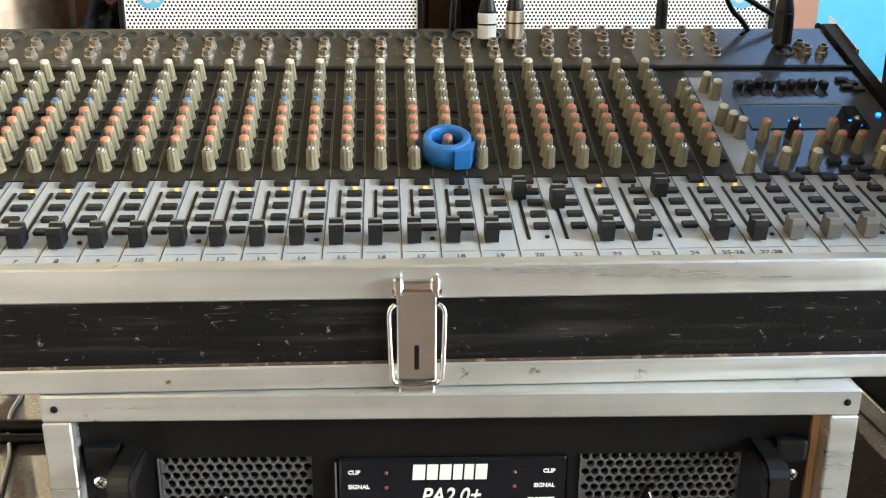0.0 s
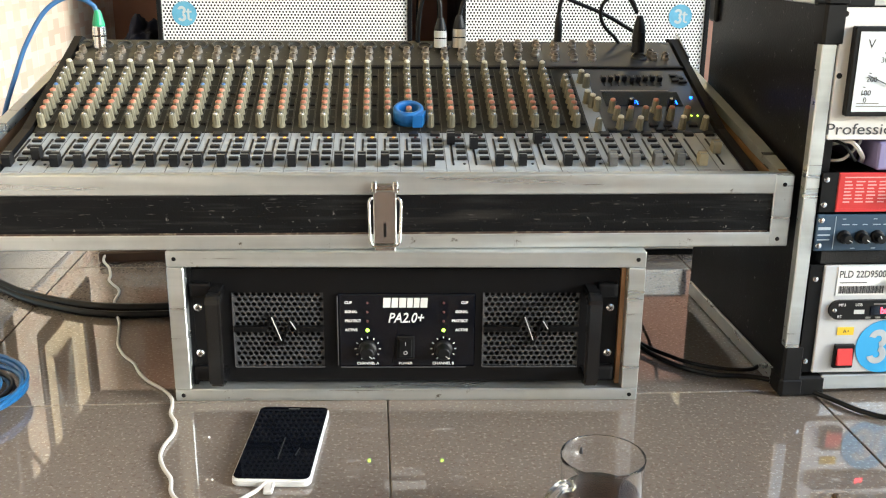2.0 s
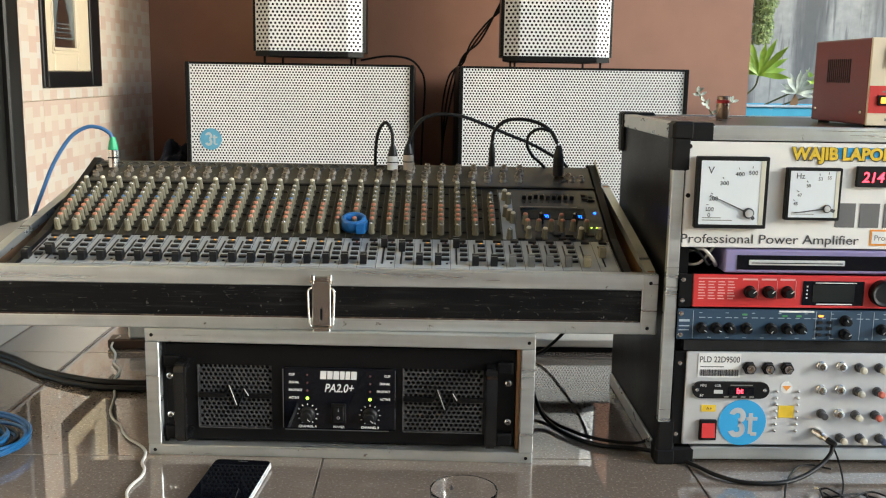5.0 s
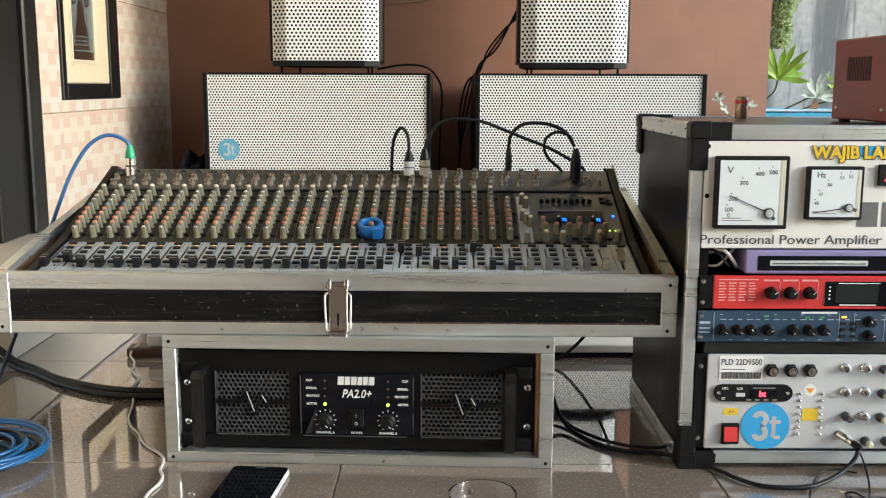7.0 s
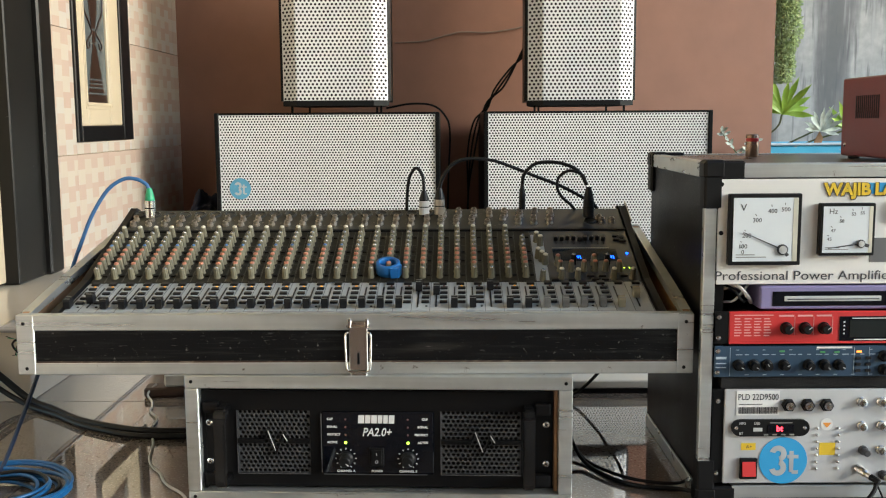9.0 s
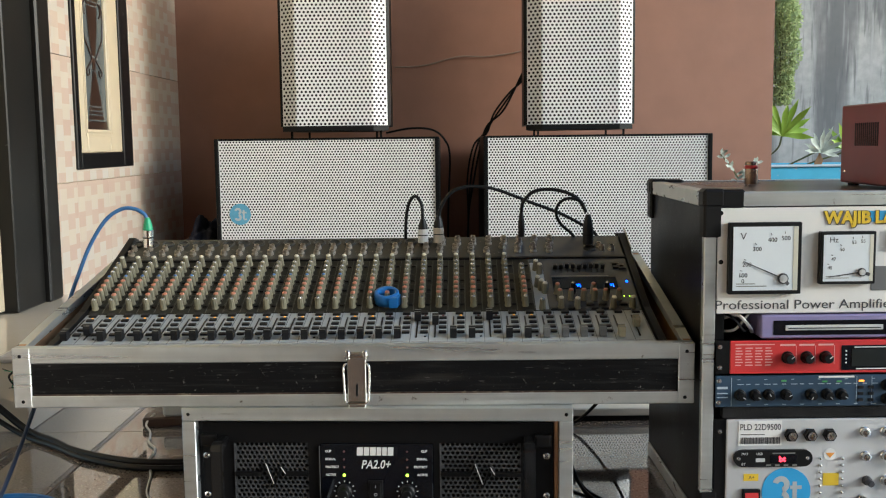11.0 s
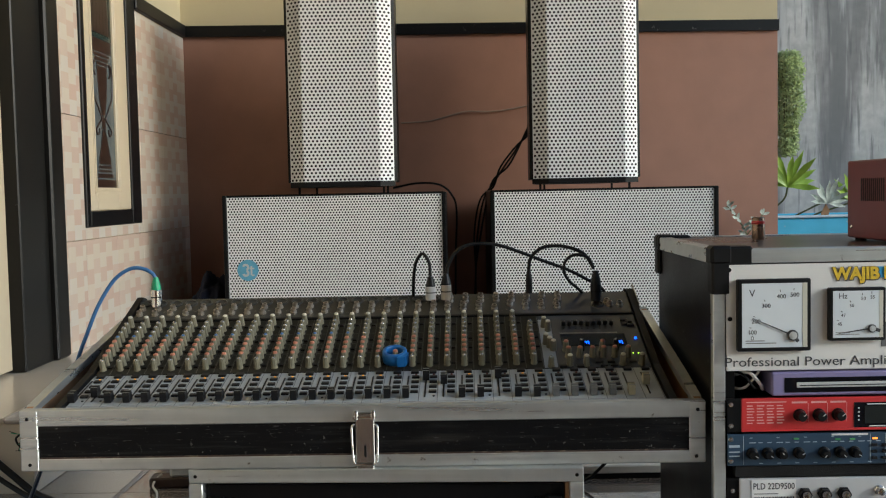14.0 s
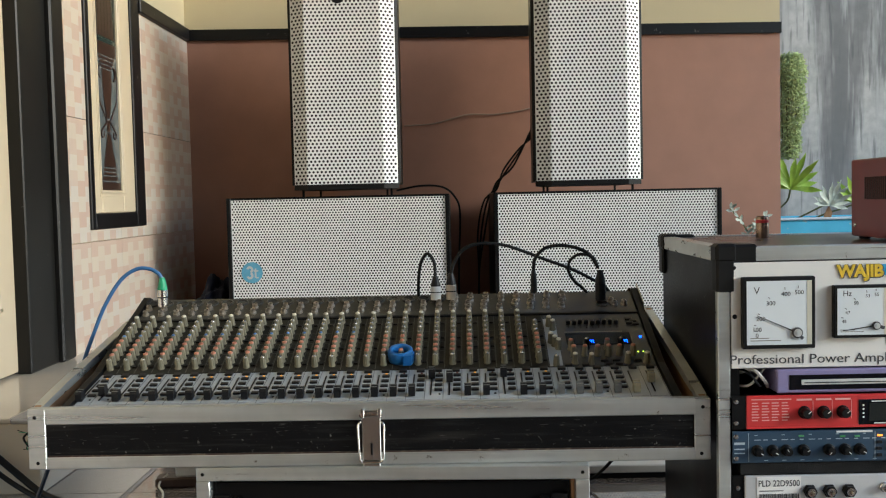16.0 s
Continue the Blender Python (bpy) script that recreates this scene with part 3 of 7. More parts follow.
# ---- mixing console ----
mixer = thing("mixing_console", (0, 0, 0), "dusty multi-channel audio mixing console with beige knobs, in its case", "mixer")
mixer.matrix_world = MIX
PROF = [(0.022, 0.2548), (0.145, 0.2808), (0.305, 0.3393), (0.382, 0.3685)]
ML, MR = -0.445, 0.392


def deck(y):
    """Height and slope (degrees) of the console's face at depth y."""
    for (a, za), (b, zb) in zip(PROF, PROF[1:]):
        if y <= b:
            break
    return za + (zb - za) * (y - a) / (b - a), math.degrees(math.atan2(zb - za, b - a))


def on(x, y, up=0.0, turn=0.0):
    z, s = deck(y)
    return pose(x, y, z, s, 0, 0) @ pose(0, 0, up, 0, 0, turn)


def strip(x0, x1, y0, y1, t, lift=0.0):
    """A thin plate lying on the face between two depths."""
    za, s = deck(y0 + 1e-4)
    zb, _ = deck(y1 - 1e-4)
    up = lift
    return prism([(y0, za + up), (y1, zb + up), (y1, zb + up + t), (y0, za + up + t)], x0, x1, "x")


part("body", prism([(0.030, 0.199)] + [(a, b - 0.0015) for a, b in PROF] + [(0.395, 0.367), (0.405, 0.199)], ML + 0.004, MR - 0.004, "x"), M_BLACKPLASTIC, mixer)
part("fader_panel", strip(ML + 0.006, MR - 0.006, 0.0235, 0.1435, 0.0015), M_FADERDECK, mixer, "light grey fader panel")
part("knob_panel", strip(ML + 0.006, 0.2295, 0.1455, 0.3035, 0.0015), M_DECK, mixer, "dusty dark knob panel")
part("master_panel", strip(0.2300, MR - 0.006, 0.1455, 0.3035, 0.0015), M_STEELDECK, mixer, "glossy dark master section panel, toned blue-grey for mirrored sky")
part("jack_panel", strip(ML + 0.006, 0.1895, 0.3085, 0.3815, 0.0015), plain("dusty_jack_panel", (0.038, 0.036, 0.029), 0.4, vary=0.25, scale=60, spots=(0.20, 0.18, 0.15), spot_scale=120, spot_amount=0.60), mixer, "dusty rear jack panel")
part("jack_panel", strip(0.1900, MR - 0.006, 0.3085, 0.3815, 0.0015), M_STEELDECK, mixer, "right part of the rear jack panel, toned blue-grey for mirrored sky")
part("ridge", strip(ML + 0.004, MR - 0.004, 0.3038, 0.3082, 0.004), M_BLACKPLASTIC, mixer)
cheek = [(0.018, 0.205)] + [(a, b + 0.006) for a, b in PROF] + [(0.40, 0.370), (0.41, 0.205)]
cheek[1] = (0.018, 0.2595)
part("side_cheek", prism(cheek, ML - 0.007, ML + 0.0035, "x"), M_BLACKPLASTIC, mixer)
part("side_cheek", prism(cheek, MR - 0.0035, MR + 0.007, "x"), M_BLACKPLASTIC, mixer)
part("cheek_trim", prism([(0.325, 0.3562), (0.393, 0.3820), (0.393, 0.374), (0.325, 0.3485)], MR + 0.0072, MR + 0.009, "x"), M_STEEL, mixer, "silver end trim")
part("front_lip", box(ML - 0.004, MR + 0.004, 0.0155, 0.0232, 0.205, 0.2573, 0.0015), M_FADERDECK, mixer, "pale front edge")

PITCH = 0.0259
COLS = [(-0.099 + PITCH * (i - 14)) for i in range(1, 33)]
# printed lines and channel numbers
cl = part("channel_line", strip(0.0172, 0.0178, 0.026, 0.1425, 0.0003, 0.0016), M_INK, mixer, place=Matrix.Translation((COLS[0], 0, 0)))
for sx in COLS[1:]:
    twin(cl, Matrix.Translation((sx, 0, 0)))
bm = bmesh.new()
for i, sx in enumerate(COLS[:26]):
    join(bm, strip(sx + 0.0170, sx + 0.0178, 0.147, 0.302, 0.0003, 0.0016))
    for yy in (0.168, 0.197, 0.225, 0.256):
        join(bm, strip(sx + 0.0095, sx + 0.0160, yy, yy + 0.0008, 0.0002, 0.0016))
    join(bm, strip(sx + 0.0092, sx + 0.0098, 0.168, 0.256, 0.0002, 0.0016))
    join(bm, strip(sx + 0.0158, sx + 0.0164, 0.168, 0.225, 0.0002, 0.0016))
part("panel_print", bm, plain("faded_print", (0.12, 0.12, 0.10), 0.6), mixer)
bm = bmesh.new()
for sx in COLS:
    join(bm, strip(sx - 0.0065, sx + 0.0145, 0.0362, 0.0368, 0.0002, 0.0016))
part("label_frame", bm, M_LINE, mixer)
for i, sx in enumerate(COLS[:26]):
    text = str(i + 1) if i < 24 else ("25-26", "27-28")[i - 24]
    words("channel_number", text, 0.0065, M_INK, mixer, on(sx + 0.004, 0.0285, 0.0017), align="CENTER", depth=0.0001)

slot = part("fader_slot", box(-0.0011, 0.0011, -0.038, 0.038, 0, 0.0006), M_BLACKMETAL, mixer, place=on(COLS[0], 0.088, 0.0015))
cap_bm = prism([(-0.0068, 0), (0.0068, 0), (0.0066, 0.0105), (0.0052, 0.0138), (0.0026, 0.0136), (0.0, 0.0118), (-0.0026, 0.0136), (-0.0052, 0.0138), (-0.0066, 0.0105)], -0.0046, 0.0046, "x")
cap_line = box(-0.0044, 0.0044, -0.0004, 0.0004, 0.0116, 0.0122)
# outer ribs share the pointer's grey, which paints the light they catch
for ry in (-0.0048, -0.0036, 0.0036, 0.0048):
    box(-0.0044, 0.0044, ry - 0.0002, ry + 0.0002, 0.0132, 0.0141, bm=cap_line)
button_bm = box(-0.0055, 0.0055, -0.0033, 0.0033, 0, 0.0032, 0.0007)
HIGH = {1: 0.070, 19: 0.112, 20: 0.098, 23: 0.114, 31: 0.085}
fader = part("fader_cap", cap_bm, M_BUTTON, mixer, place=on(COLS[0], 0.052, 0.003))
fader_line = part("cap_line", cap_line, M_LINE, fader)
edge = part("cap_side", box(0.0046, 0.0049, -0.0058, 0.0058, 0.0060, 0.0100), M_BUTTON, fader)
M_GREYCAP = plain("grey_fader_plastic", (0.11, 0.11, 0.105), 0.4, piece=0.1)
M_BEIGECAP = plain("beige_fader_plastic", (0.30, 0.27, 0.18), 0.45)
variants = {}
for mat, nm in ((M_GREYCAP, "grey"), (M_BEIGECAP, "beige")):
    me = fader.data.copy()
    me.materials.clear()
    me.materials.append(mat)
    variants[nm] = me
button = part("button", button_bm, M_BUTTON, mixer, place=on(COLS[0] + 0.0105, 0.066, 0.0015))
mute = part("mute_button", box(-0.0058, 0.0058, -0.0055, 0.0055, 0, 0.0036, 0.0008), M_BUTTON, mixer, place=on(COLS[0] + 0.0085, 0.1375, 0.0012))
led = part("channel_light", lathe([(0.0017, 0), (0.0017, 0.0014), (0, 0.0022)], 8), M_LEDY, mixer, "lit amber light", place=on(COLS[0] + 0.0105, 0.1275, 0.0015))
dark_led = part("channel_light", lathe([(0.0017, 0), (0.0017, 0.0014), (0, 0.0022)], 8), M_OFFLED, mixer, "unlit light", place=on(COLS[17] + 0.0105, 0.1275, 0.0015))
dot = part("peak_light", lathe([(0.0017, 0), (0.0017, 0.001), (0, 0.0012)], 8), M_BUTTON, mixer, place=on(COLS[0] + 0.0125, 0.0535, 0.0015))
for i, sx in enumerate(COLS):
    y = HIGH.get(i, 0.050 + 0.002 * random.random())
    if i:
        twin(slot, on(sx, 0.088, 0.0015))
        twin(mute, on(sx + 0.0085, 0.1375, 0.0012))
        f = twin(fader, on(sx, y, 0.003))
        if i >= 26:
            f.data = variants["beige" if i >= 30 else "grey"]
        for piece in (fader_line, edge):
            c = twin(piece, Matrix())
            c.parent = f
    if i < 30:
        for k, yy in enumerate((0.118, 0.1005, 0.0835, 0.0665)):
            if i or k < 3:
                twin(button, on(sx + 0.0105, yy, 0.0015))
        if i in (17, 18, 19, 20, 22, 23) or i > 25:
            if i != 17:
                twin(dark_led, on(sx + 0.0105, 0.1275, 0.0015))
        elif i:
            twin(led, on(sx + 0.0105, 0.1275, 0.0015))
        if i % 3 == 1:
            twin(dot, on(sx + 0.0125, 0.0535, 0.0015))

# knobs: body with a coloured cap
def knob_mesh(r, h):
    prof = [(r * 1.12, 0), (r * 1.10, h * 0.12), (r, h * 0.16), (r * 0.86, h * 0.93), (r * 0.74, h), (0, h)]
    bm = lathe(prof, 18)
    for v in bm.verts:
        a = math.atan2(v.co.y, v.co.x)
        if h * 0.14 < v.co.z < h * 0.95:
            v.co.xy *= 1 + 0.05 * math.cos(9 * a)
    return bm


def cap_mesh(r, h):
    return lathe([(r * 0.80, h * 0.96), (r * 0.78, h * 1.05), (r * 0.5, h * 1.10), (0, h * 1.11)], 12)


KR, KH = 0.0046, 0.0170
knob = part("knob", knob_mesh(KR, KH), M_KNOB, mixer, place=on(COLS[0] + 0.0035, 0.160, 0.0015))
caps = {}
for nm, mat in (("grey", M_CAPTIP), ("red", M_CAPRED), ("blue", M_CAPBLUE), ("cream", M_CAPCREAM), ("dark", M_BUTTON)):
    me = bpy.data.meshes.new("cap")
    b2 = cap_mesh(KR * (1.0 if nm in ("red", "cream") else 0.72), KH)
    for fc in b2.faces:
        fc.smooth = True
    b2.to_mesh(me); b2.free()
    me.materials.append(mat)
    caps[nm] = me


def add_cap(owner, nm):
    c = new("cap", caps[nm])
    c.parent = owner
    return c


ROWS = [(0.160, "grey"), (0.1745, "red"), (0.188, "red"), (0.2025, "red"), (0.216, "red"), (0.230, "blue"), (0.2445, "grey"), (0.2585, "grey"), (0.2725, "grey"), (0.2915, "cream")]
for i, sx in enumerate(COLS[:26]):
    for j, (y, cap) in enumerate(ROWS):
        if i >= 24 and j > (9, 7)[i - 24]:
            continue
        k = knob if (i == 0 and j == 0) else twin(knob, on(sx + 0.0035, y + random.uniform(-0.0005, 0.0005), 0.0015, random.uniform(-140, 140)))
        add_cap(k, "grey" if (cap == "blue" and i > 14) else cap)
    for yy in (0.1655, 0.209, 0.237, 0.283):
        twin(button, on(sx + 0.0128, yy, 0.001) @ Matrix.Diagonal((0.55, 0.9, 0.8, 1)))
for x, y, cap in ((0.266, 0.194, "red"), (0.268, 0.176, "red"), (0.285, 0.176, "red"), (0.304, 0.176, "red"), (0.321, 0.194, "red"), (0.3205, 0.176, "red"), (0.337, 0.176, "red"), (0.357, 0.176, "red"),
                  (0.268, 0.154, "cream"), (0.292, 0.152, "cream"), (0.346, 0.154, "cream"), (0.374, 0.154, "cream"), (0.240, 0.150, "grey"), (0.2385, 0.268, "cream"), (0.2440, 0.256, "cream"), (0.2375, 0.216, "cream"), (0.2425, 0.206, "cream"), (0.2475, 0.197, "cream")):
    add_cap(twin(knob, on(x, y, 0.0015, random.uniform(-100, 100))), cap)
for x, y in ((0.2905, 0.197), (0.3420, 0.197)):
    d = twin(knob, on(x, y, 0.0015))
    d.data = knob.data.copy()
    d.data.materials[0] = M_BUTTON
    add_cap(d, "grey")
# master section: equaliser sliders, displays, lights
sl = part("slider", box(-0.0032, 0.0032, -0.004, 0.004, 0, 0.0075, 0.001), M_BUTTON, mixer, place=on(0.270, 0.272, 0.0015))
for k in range(1, 9):
    twin(sl, on(0.270 + 0.0095 * k, 0.272 + random.uniform(-0.003, 0.003), 0.0015))
for k in range(9):
    twin(slot, on(0.270 + 0.0095 * k, 0.272, 0.0015) @ Matrix.Diagonal((0.8, 0.34, 1, 1)))
part("master_print", strip(0.262, 0.352, 0.245, 0.2475, 0.0003, 0.0016), M_LINE, mixer)
part("display_window", strip(0.262, 0.362, 0.2065, 0.2405, 0.0012, 0.0016), plain("smoked_window", (0.02, 0.03, 0.04), 0.05), mixer, "smoked display window")
for cx in (0.3000, 0.3515):
    bm = bmesh.new()
    join(bm, strip(cx - 0.004, cx + 0.004, 0.2165, 0.2178, 0.0004, 0.0030))
    join(bm, strip(cx + 0.0028, cx + 0.004, 0.2090, 0.2178, 0.0004, 0.0030))
    join(bm, strip(cx - 0.001, cx + 0.001, 0.2115, 0.2150, 0.0004, 0.0030))
    part("lit_digit", bm, M_LEDB, mixer, "lit blue digit")
part("power_light", lathe([(0.0020, 0), (0.0020, 0.0015), (0, 0.0025)], 10), M_LEDB, mixer, "bright blue power light", place=on(0.3775, 0.228, 0.0015))
for x in (0.3665, 0.3745):
    part("level_light", lathe([(0.0010, 0), (0.0010, 0.001), (0, 0.0014)], 8), M_LEDG, mixer, "lit green light", place=on(x, 0.184, 0.0015))
for x, y in ((0.3680, 0.284), (0.3745, 0.278), (0.368, 0.272), (0.377, 0.268), (0.258, 0.1485), (0.283, 0.1485), (0.330, 0.160), (0.362, 0.160), (0.312, 0.160), (0.318, 0.150), (0.333, 0.150)):
    twin(button, on(x, y, 0.0015))
part("pale_plate", strip(0.2305, 0.250, 0.1465, 0.290, 0.0004, 0.0015), M_FADERDECK, mixer, "pale panel strip")
# rear connectors
xlr_bm = lathe([(0.0108, 0), (0.0108, 0.0018), (0.0092, 0.0026), (0.0080, 0.0022), (0.0076, 0.0006), (0, 0.0006)], 16)
xlr = part("xlr_socket", xlr_bm, plain("socket_metal", (0.07, 0.07, 0.065), 0.35, metal=0.5, vary=0.2, scale=80), mixer, place=on(COLS[0] + 0.004, 0.3655, 0.0015))
nut = part("jack_socket", lathe([(0.0056, 0), (0.0056, 0.003), (0.0046, 0.0038), (0.0044, 0.0085), (0.0030, 0.0088), (0.0028, 0.003), (0, 0.003)], 10), M_JACK, mixer, place=on(COLS[0] + 0.0045, 0.3465, 0.0015))
for i, sx in enumerate(COLS[:20]):
    if i:
        twin(xlr, on(sx + 0.004, 0.3655, 0.0015))
        twin(nut, on(sx + 0.0045, 0.3465, 0.0015))
    twin(nut, on(sx + 0.0045, 0.3285, 0.0015))
for i, sx in enumerate(COLS[20:28]):
    for y in (0.369, 0.356, 0.343, 0.329):
        if (i * 3 + int(y * 1000)) % 11 != 0:
            twin(nut, on(sx + 0.002 + (0.004 if y > 0.35 else 0), y, 0.0015))
for x, y in ((0.349, 0.342), (0.353, 0.333), (0.369, 0.334), (0.336, 0.355)):
    twin(nut, on(x, y, 0.0015))
twin(xlr, on(0.334, 0.338, 0.0015))

# roll of tape sitting over a knob
tape = thing("tape_roll", (0, 0, 0), "small roll of bright blue tape lying among the knobs", "tape")
tape.matrix_world = MIX @ on(COLS[17] + 0.003, 0.171, 0.004)
RO, RI = 0.0185, 0.0125
part("roll", lathe([(RI, 0), (RO, 0), (RO + 0.0006, 0.008), (RO, 0.0160), (RO - 0.0015, 0.0175), (RI + 0.001, 0.0175), (RI, 0.016), (RI, 0)], 32), M_TAPE, tape, smooth=True)
part("loose_end", prism([(RO * 0.25, -RO - 0.0015), (RO + 0.001, -RO * 0.35), (RO + 0.0025, -RO * 0.35), (RO * 0.9, -RO - 0.001), (RO * 0.25, -RO - 0.0025)], 0.0, 0.0165, "z"), M_TAPE, tape)

# ---- power amplifier in its case ----
AMP = pose(0.003, 0.0, 0.0, 0, 0, -2.4)
amp_case = thing("amplifier_flight_case", (0, 0, 0), "low plywood flight case with worn aluminium edge strips on the floor", "flight case")
amp_case.matrix_world = AMP
AW, AH, AD = 0.2640, 0.1790, 0.41
part("top_panel", box(-AW + 0.002, AW - 0.002, 0.002, AD - 0.002, AH - 0.013, AH - 0.002), M_BLACKPLY, amp_case)
part("bottom_panel", box(-AW + 0.002, AW - 0.002, 0.002, AD - 0.002, 0.002, 0.012), M_BLACKPLY, amp_case)
part("side_panel", box(-AW + 0.002, -AW + 0.013, 0.0022, AD - 0.002, 0.0125, AH - 0.0135), M_WOOD, amp_case)
part("side_panel", box(AW - 0.013, AW - 0.002, 0.0022, AD - 0.002, 0.0125, AH - 0.0135), M_WOOD, amp_case)
part("edge_strip", box(-AW, AW, -0.0008, 0.024, AH - 0.0185, AH, 0.0012), M_ALU, amp_case, "dull aluminium edge")
part("edge_strip", box(-AW, AW, -0.0008, 0.024, 0.0, 0.0145, 0.0012), M_ALU, amp_case, "dull aluminium edge")
for sgn in (-1, 1):
    part("corner_strip", box(*sorted((sgn * AW, sgn * (AW - 0.0185))), -0.0014, 0.024, 0.0148, AH - 0.0188, 0.001), M_ALU, amp_case, "aluminium corner angle")
    part("wood_liner", box(*sorted((sgn * 0.2400, sgn * (AW - 0.0192))), 0.012, 0.10, 0.0150, AH - 0.0190), M_WOOD if sgn > 0 else M_BLACKPLY, amp_case, "bare wood liner" if sgn > 0 else "")
    part("side_skin", box(*sorted((sgn * (AW - 0.002), sgn * (AW - 0.0006))), 0.0245, AD - 0.002, 0.0008, AH - 0.0008), M_BLACKPLY, amp_case)
    part("side_edge", box(*sorted((sgn * AW, sgn * (AW - 0.02))), 0.0245, AD, AH - 0.0012, AH + 0.0003), M_ALU, amp_case)
    for rz in (0.007, AH - 0.009):
        twin(rivet, pose(sgn * (AW - 0.009), -0.0009, rz, 90)).parent = amp_case

amp = thing("power_amplifier", (0, 0, 0), "black two-channel power amplifier with honeycomb vents, mounted in its case", "amplifier")
amp.matrix_world = AMP @ pose(-0.003, 0, 0)
FY = 0.013
A0, A1, AZ0, AZ1 = -0.2413, 0.2413, 0.0185, 0.1545
part("chassis", box(-0.222, 0.222, FY + 0.012, 0.37, AZ0 + 0.002, AZ1 - 0.002), M_BLACKMETAL, amp)
GX = ((-0.193, -0.092), (0.089, 0.198))
GZ = (0.0370, 0.1265)
xs = [A0, GX[0][0], GX[0][1], GX[1][0], GX[1][1], A1]
for a, b in ((0, 1), (2, 3), (4, 5)):
    part("front_plate", box(xs[a], xs[b], FY, FY + 0.006, AZ0, AZ1), M_BLACKMETAL, amp)
for a, b in GX:
    part("vent_sill", box(a, b, FY, FY + 0.006, AZ0, GZ[0]), M_BLACKMETAL, amp)
    part("vent_head", box(a, b, FY, FY + 0.006, GZ[1], AZ1), M_BLACKMETAL, amp)
M_HONEY = plain("black_honeycomb", (0.075, 0.075, 0.077), 0.30, vary=0.1, scale=80)
for a, b in GX:
    sheet("honeycomb_vent", perforated(b - a, GZ[1] - GZ[0], 0.0067, 0.0029, 0.004), M_HONEY, amp, "honeycomb vent").matrix_basis = pose(a, FY + 0.002, GZ[0])
    part("vent_backing", box(a, b, FY + 0.009, FY + 0.0115, GZ[0], GZ[1]), M_FOAM, amp)
    mid = (a + b) / 2
    rib = [(a, 0.0835), (mid - 0.014, 0.0835), (mid - 0.008, 0.098), (mid + 0.003, 0.066), (mid + 0.013, 0.093), (mid + 0.019, 0.0835), (b, 0.0835)]
    bm = bmesh.new()
    for (ax, az), (bx, bz) in zip(rib, rib[1:]):
        join(bm, prism([(ax, az - 0.003), (bx, bz - 0.003), (bx, bz + 0.003), (ax, az + 0.003)], FY - 0.003, FY + 0.002, "y"))
    part("wave_rib", bm, M_BLACKMETAL, amp)
    # thin white strips paint the glint along the rib's slanted edges
    part("rib_highlight", prism([(mid - 0.0085, 0.0985), (mid + 0.0020, 0.0700), (mid + 0.0030, 0.0700), (mid - 0.0072, 0.0985)], FY - 0.0036, FY - 0.0032, "y"), M_WHITEINK, amp, "white strip painted as the rib's highlight")
    part("rib_highlight", prism([(mid + 0.0125, 0.0935), (mid + 0.0185, 0.0835), (mid + 0.0195, 0.0840), (mid + 0.0135, 0.0940)], FY - 0.0036, FY - 0.0032, "y"), M_WHITEINK, amp, "white strip painted as the rib's highlight")
    bm = bmesh.new()
    box(a - 0.0012, a, FY - 0.0014, FY - 0.0001, GZ[0], GZ[1], bm=bm)
    box(a, b, FY - 0.0014, FY - 0.0001, GZ[0] - 0.0012, GZ[0], bm=bm)
    part("vent_edge", bm, M_HONEY, amp)
# centre plate
CX0, CX1, CZ0, CZ1 = -0.0755, 0.0795, 0.0375, 0.1265
part("control_plate", box(CX0, CX1, FY - 0.003, FY - 0.0002, CZ0, CZ1, 0.002), M_SCREEN, amp, "glossy black control plate")
bm = bmesh.new()
box(CX0 - 0.0012, CX0 - 0.0002, FY - 0.0034, FY - 0.0004, CZ0 + 0.002, CZ1 - 0.004, bm=bm)
box(CX0 + 0.002, CX1 - 0.01, FY - 0.0034, FY - 0.0004, CZ0 - 0.0010, CZ0 - 0.0003, bm=bm)
part("plate_edge", bm, plain("dull_edge", (0.10, 0.10, 0.10), 0.4), amp)
TY = FY - 0.0034
lx = -0.0250
for k, wch in enumerate((0.0095, 0.0085, 0.009, 0.0075, 0.0075, 0.009)):
    # plain blocks in place of the maker's mark
    part("maker_mark", prism([(lx, 0.1100), (lx + wch - 0.0012, 0.1100), (lx + wch - 0.0005, 0.1215), (lx + 0.0007, 0.1215)], TY - 0.0003, TY, "y"), M_WHITEINK, amp, "plain white block of the maker's mark")
    lx += wch
words("model_name", "PA2.0+", 0.0165, M_WHITEINK, amp, upright(0.0005, TY, 0.0920), align="CENTER", shear=0.25, squeeze=0.82, bold=0.0002)
for lab, z in (("CLIP", 0.1155), ("SIGNAL", 0.1045), ("PROTECT", 0.0935), ("ACTIVE", 0.0825)):
    words("caption", lab, 0.0042, M_WHITEINK, amp, upright(-0.0680, TY, z - 0.001), bold=0.00018, depth=0.0001)
    words("caption", lab, 0.0042, M_WHITEINK, amp, upright(0.0710, TY, z - 0.001), align="RIGHT", bold=0.00018, depth=0.0001)
    for x in (-0.0425, 0.0435):
        lit = lab == "ACTIVE"
        part("indicator", lathe([(0.0021 if lit else 0.0014, 0), (0.0021 if lit else 0.0014, 0.001), (0, 0.002)], 8), M_LEDG if lit else M_OFFLED, amp, "lit green lamp" if lit else "unlit lamp", place=pose(x, TY, z, 90))
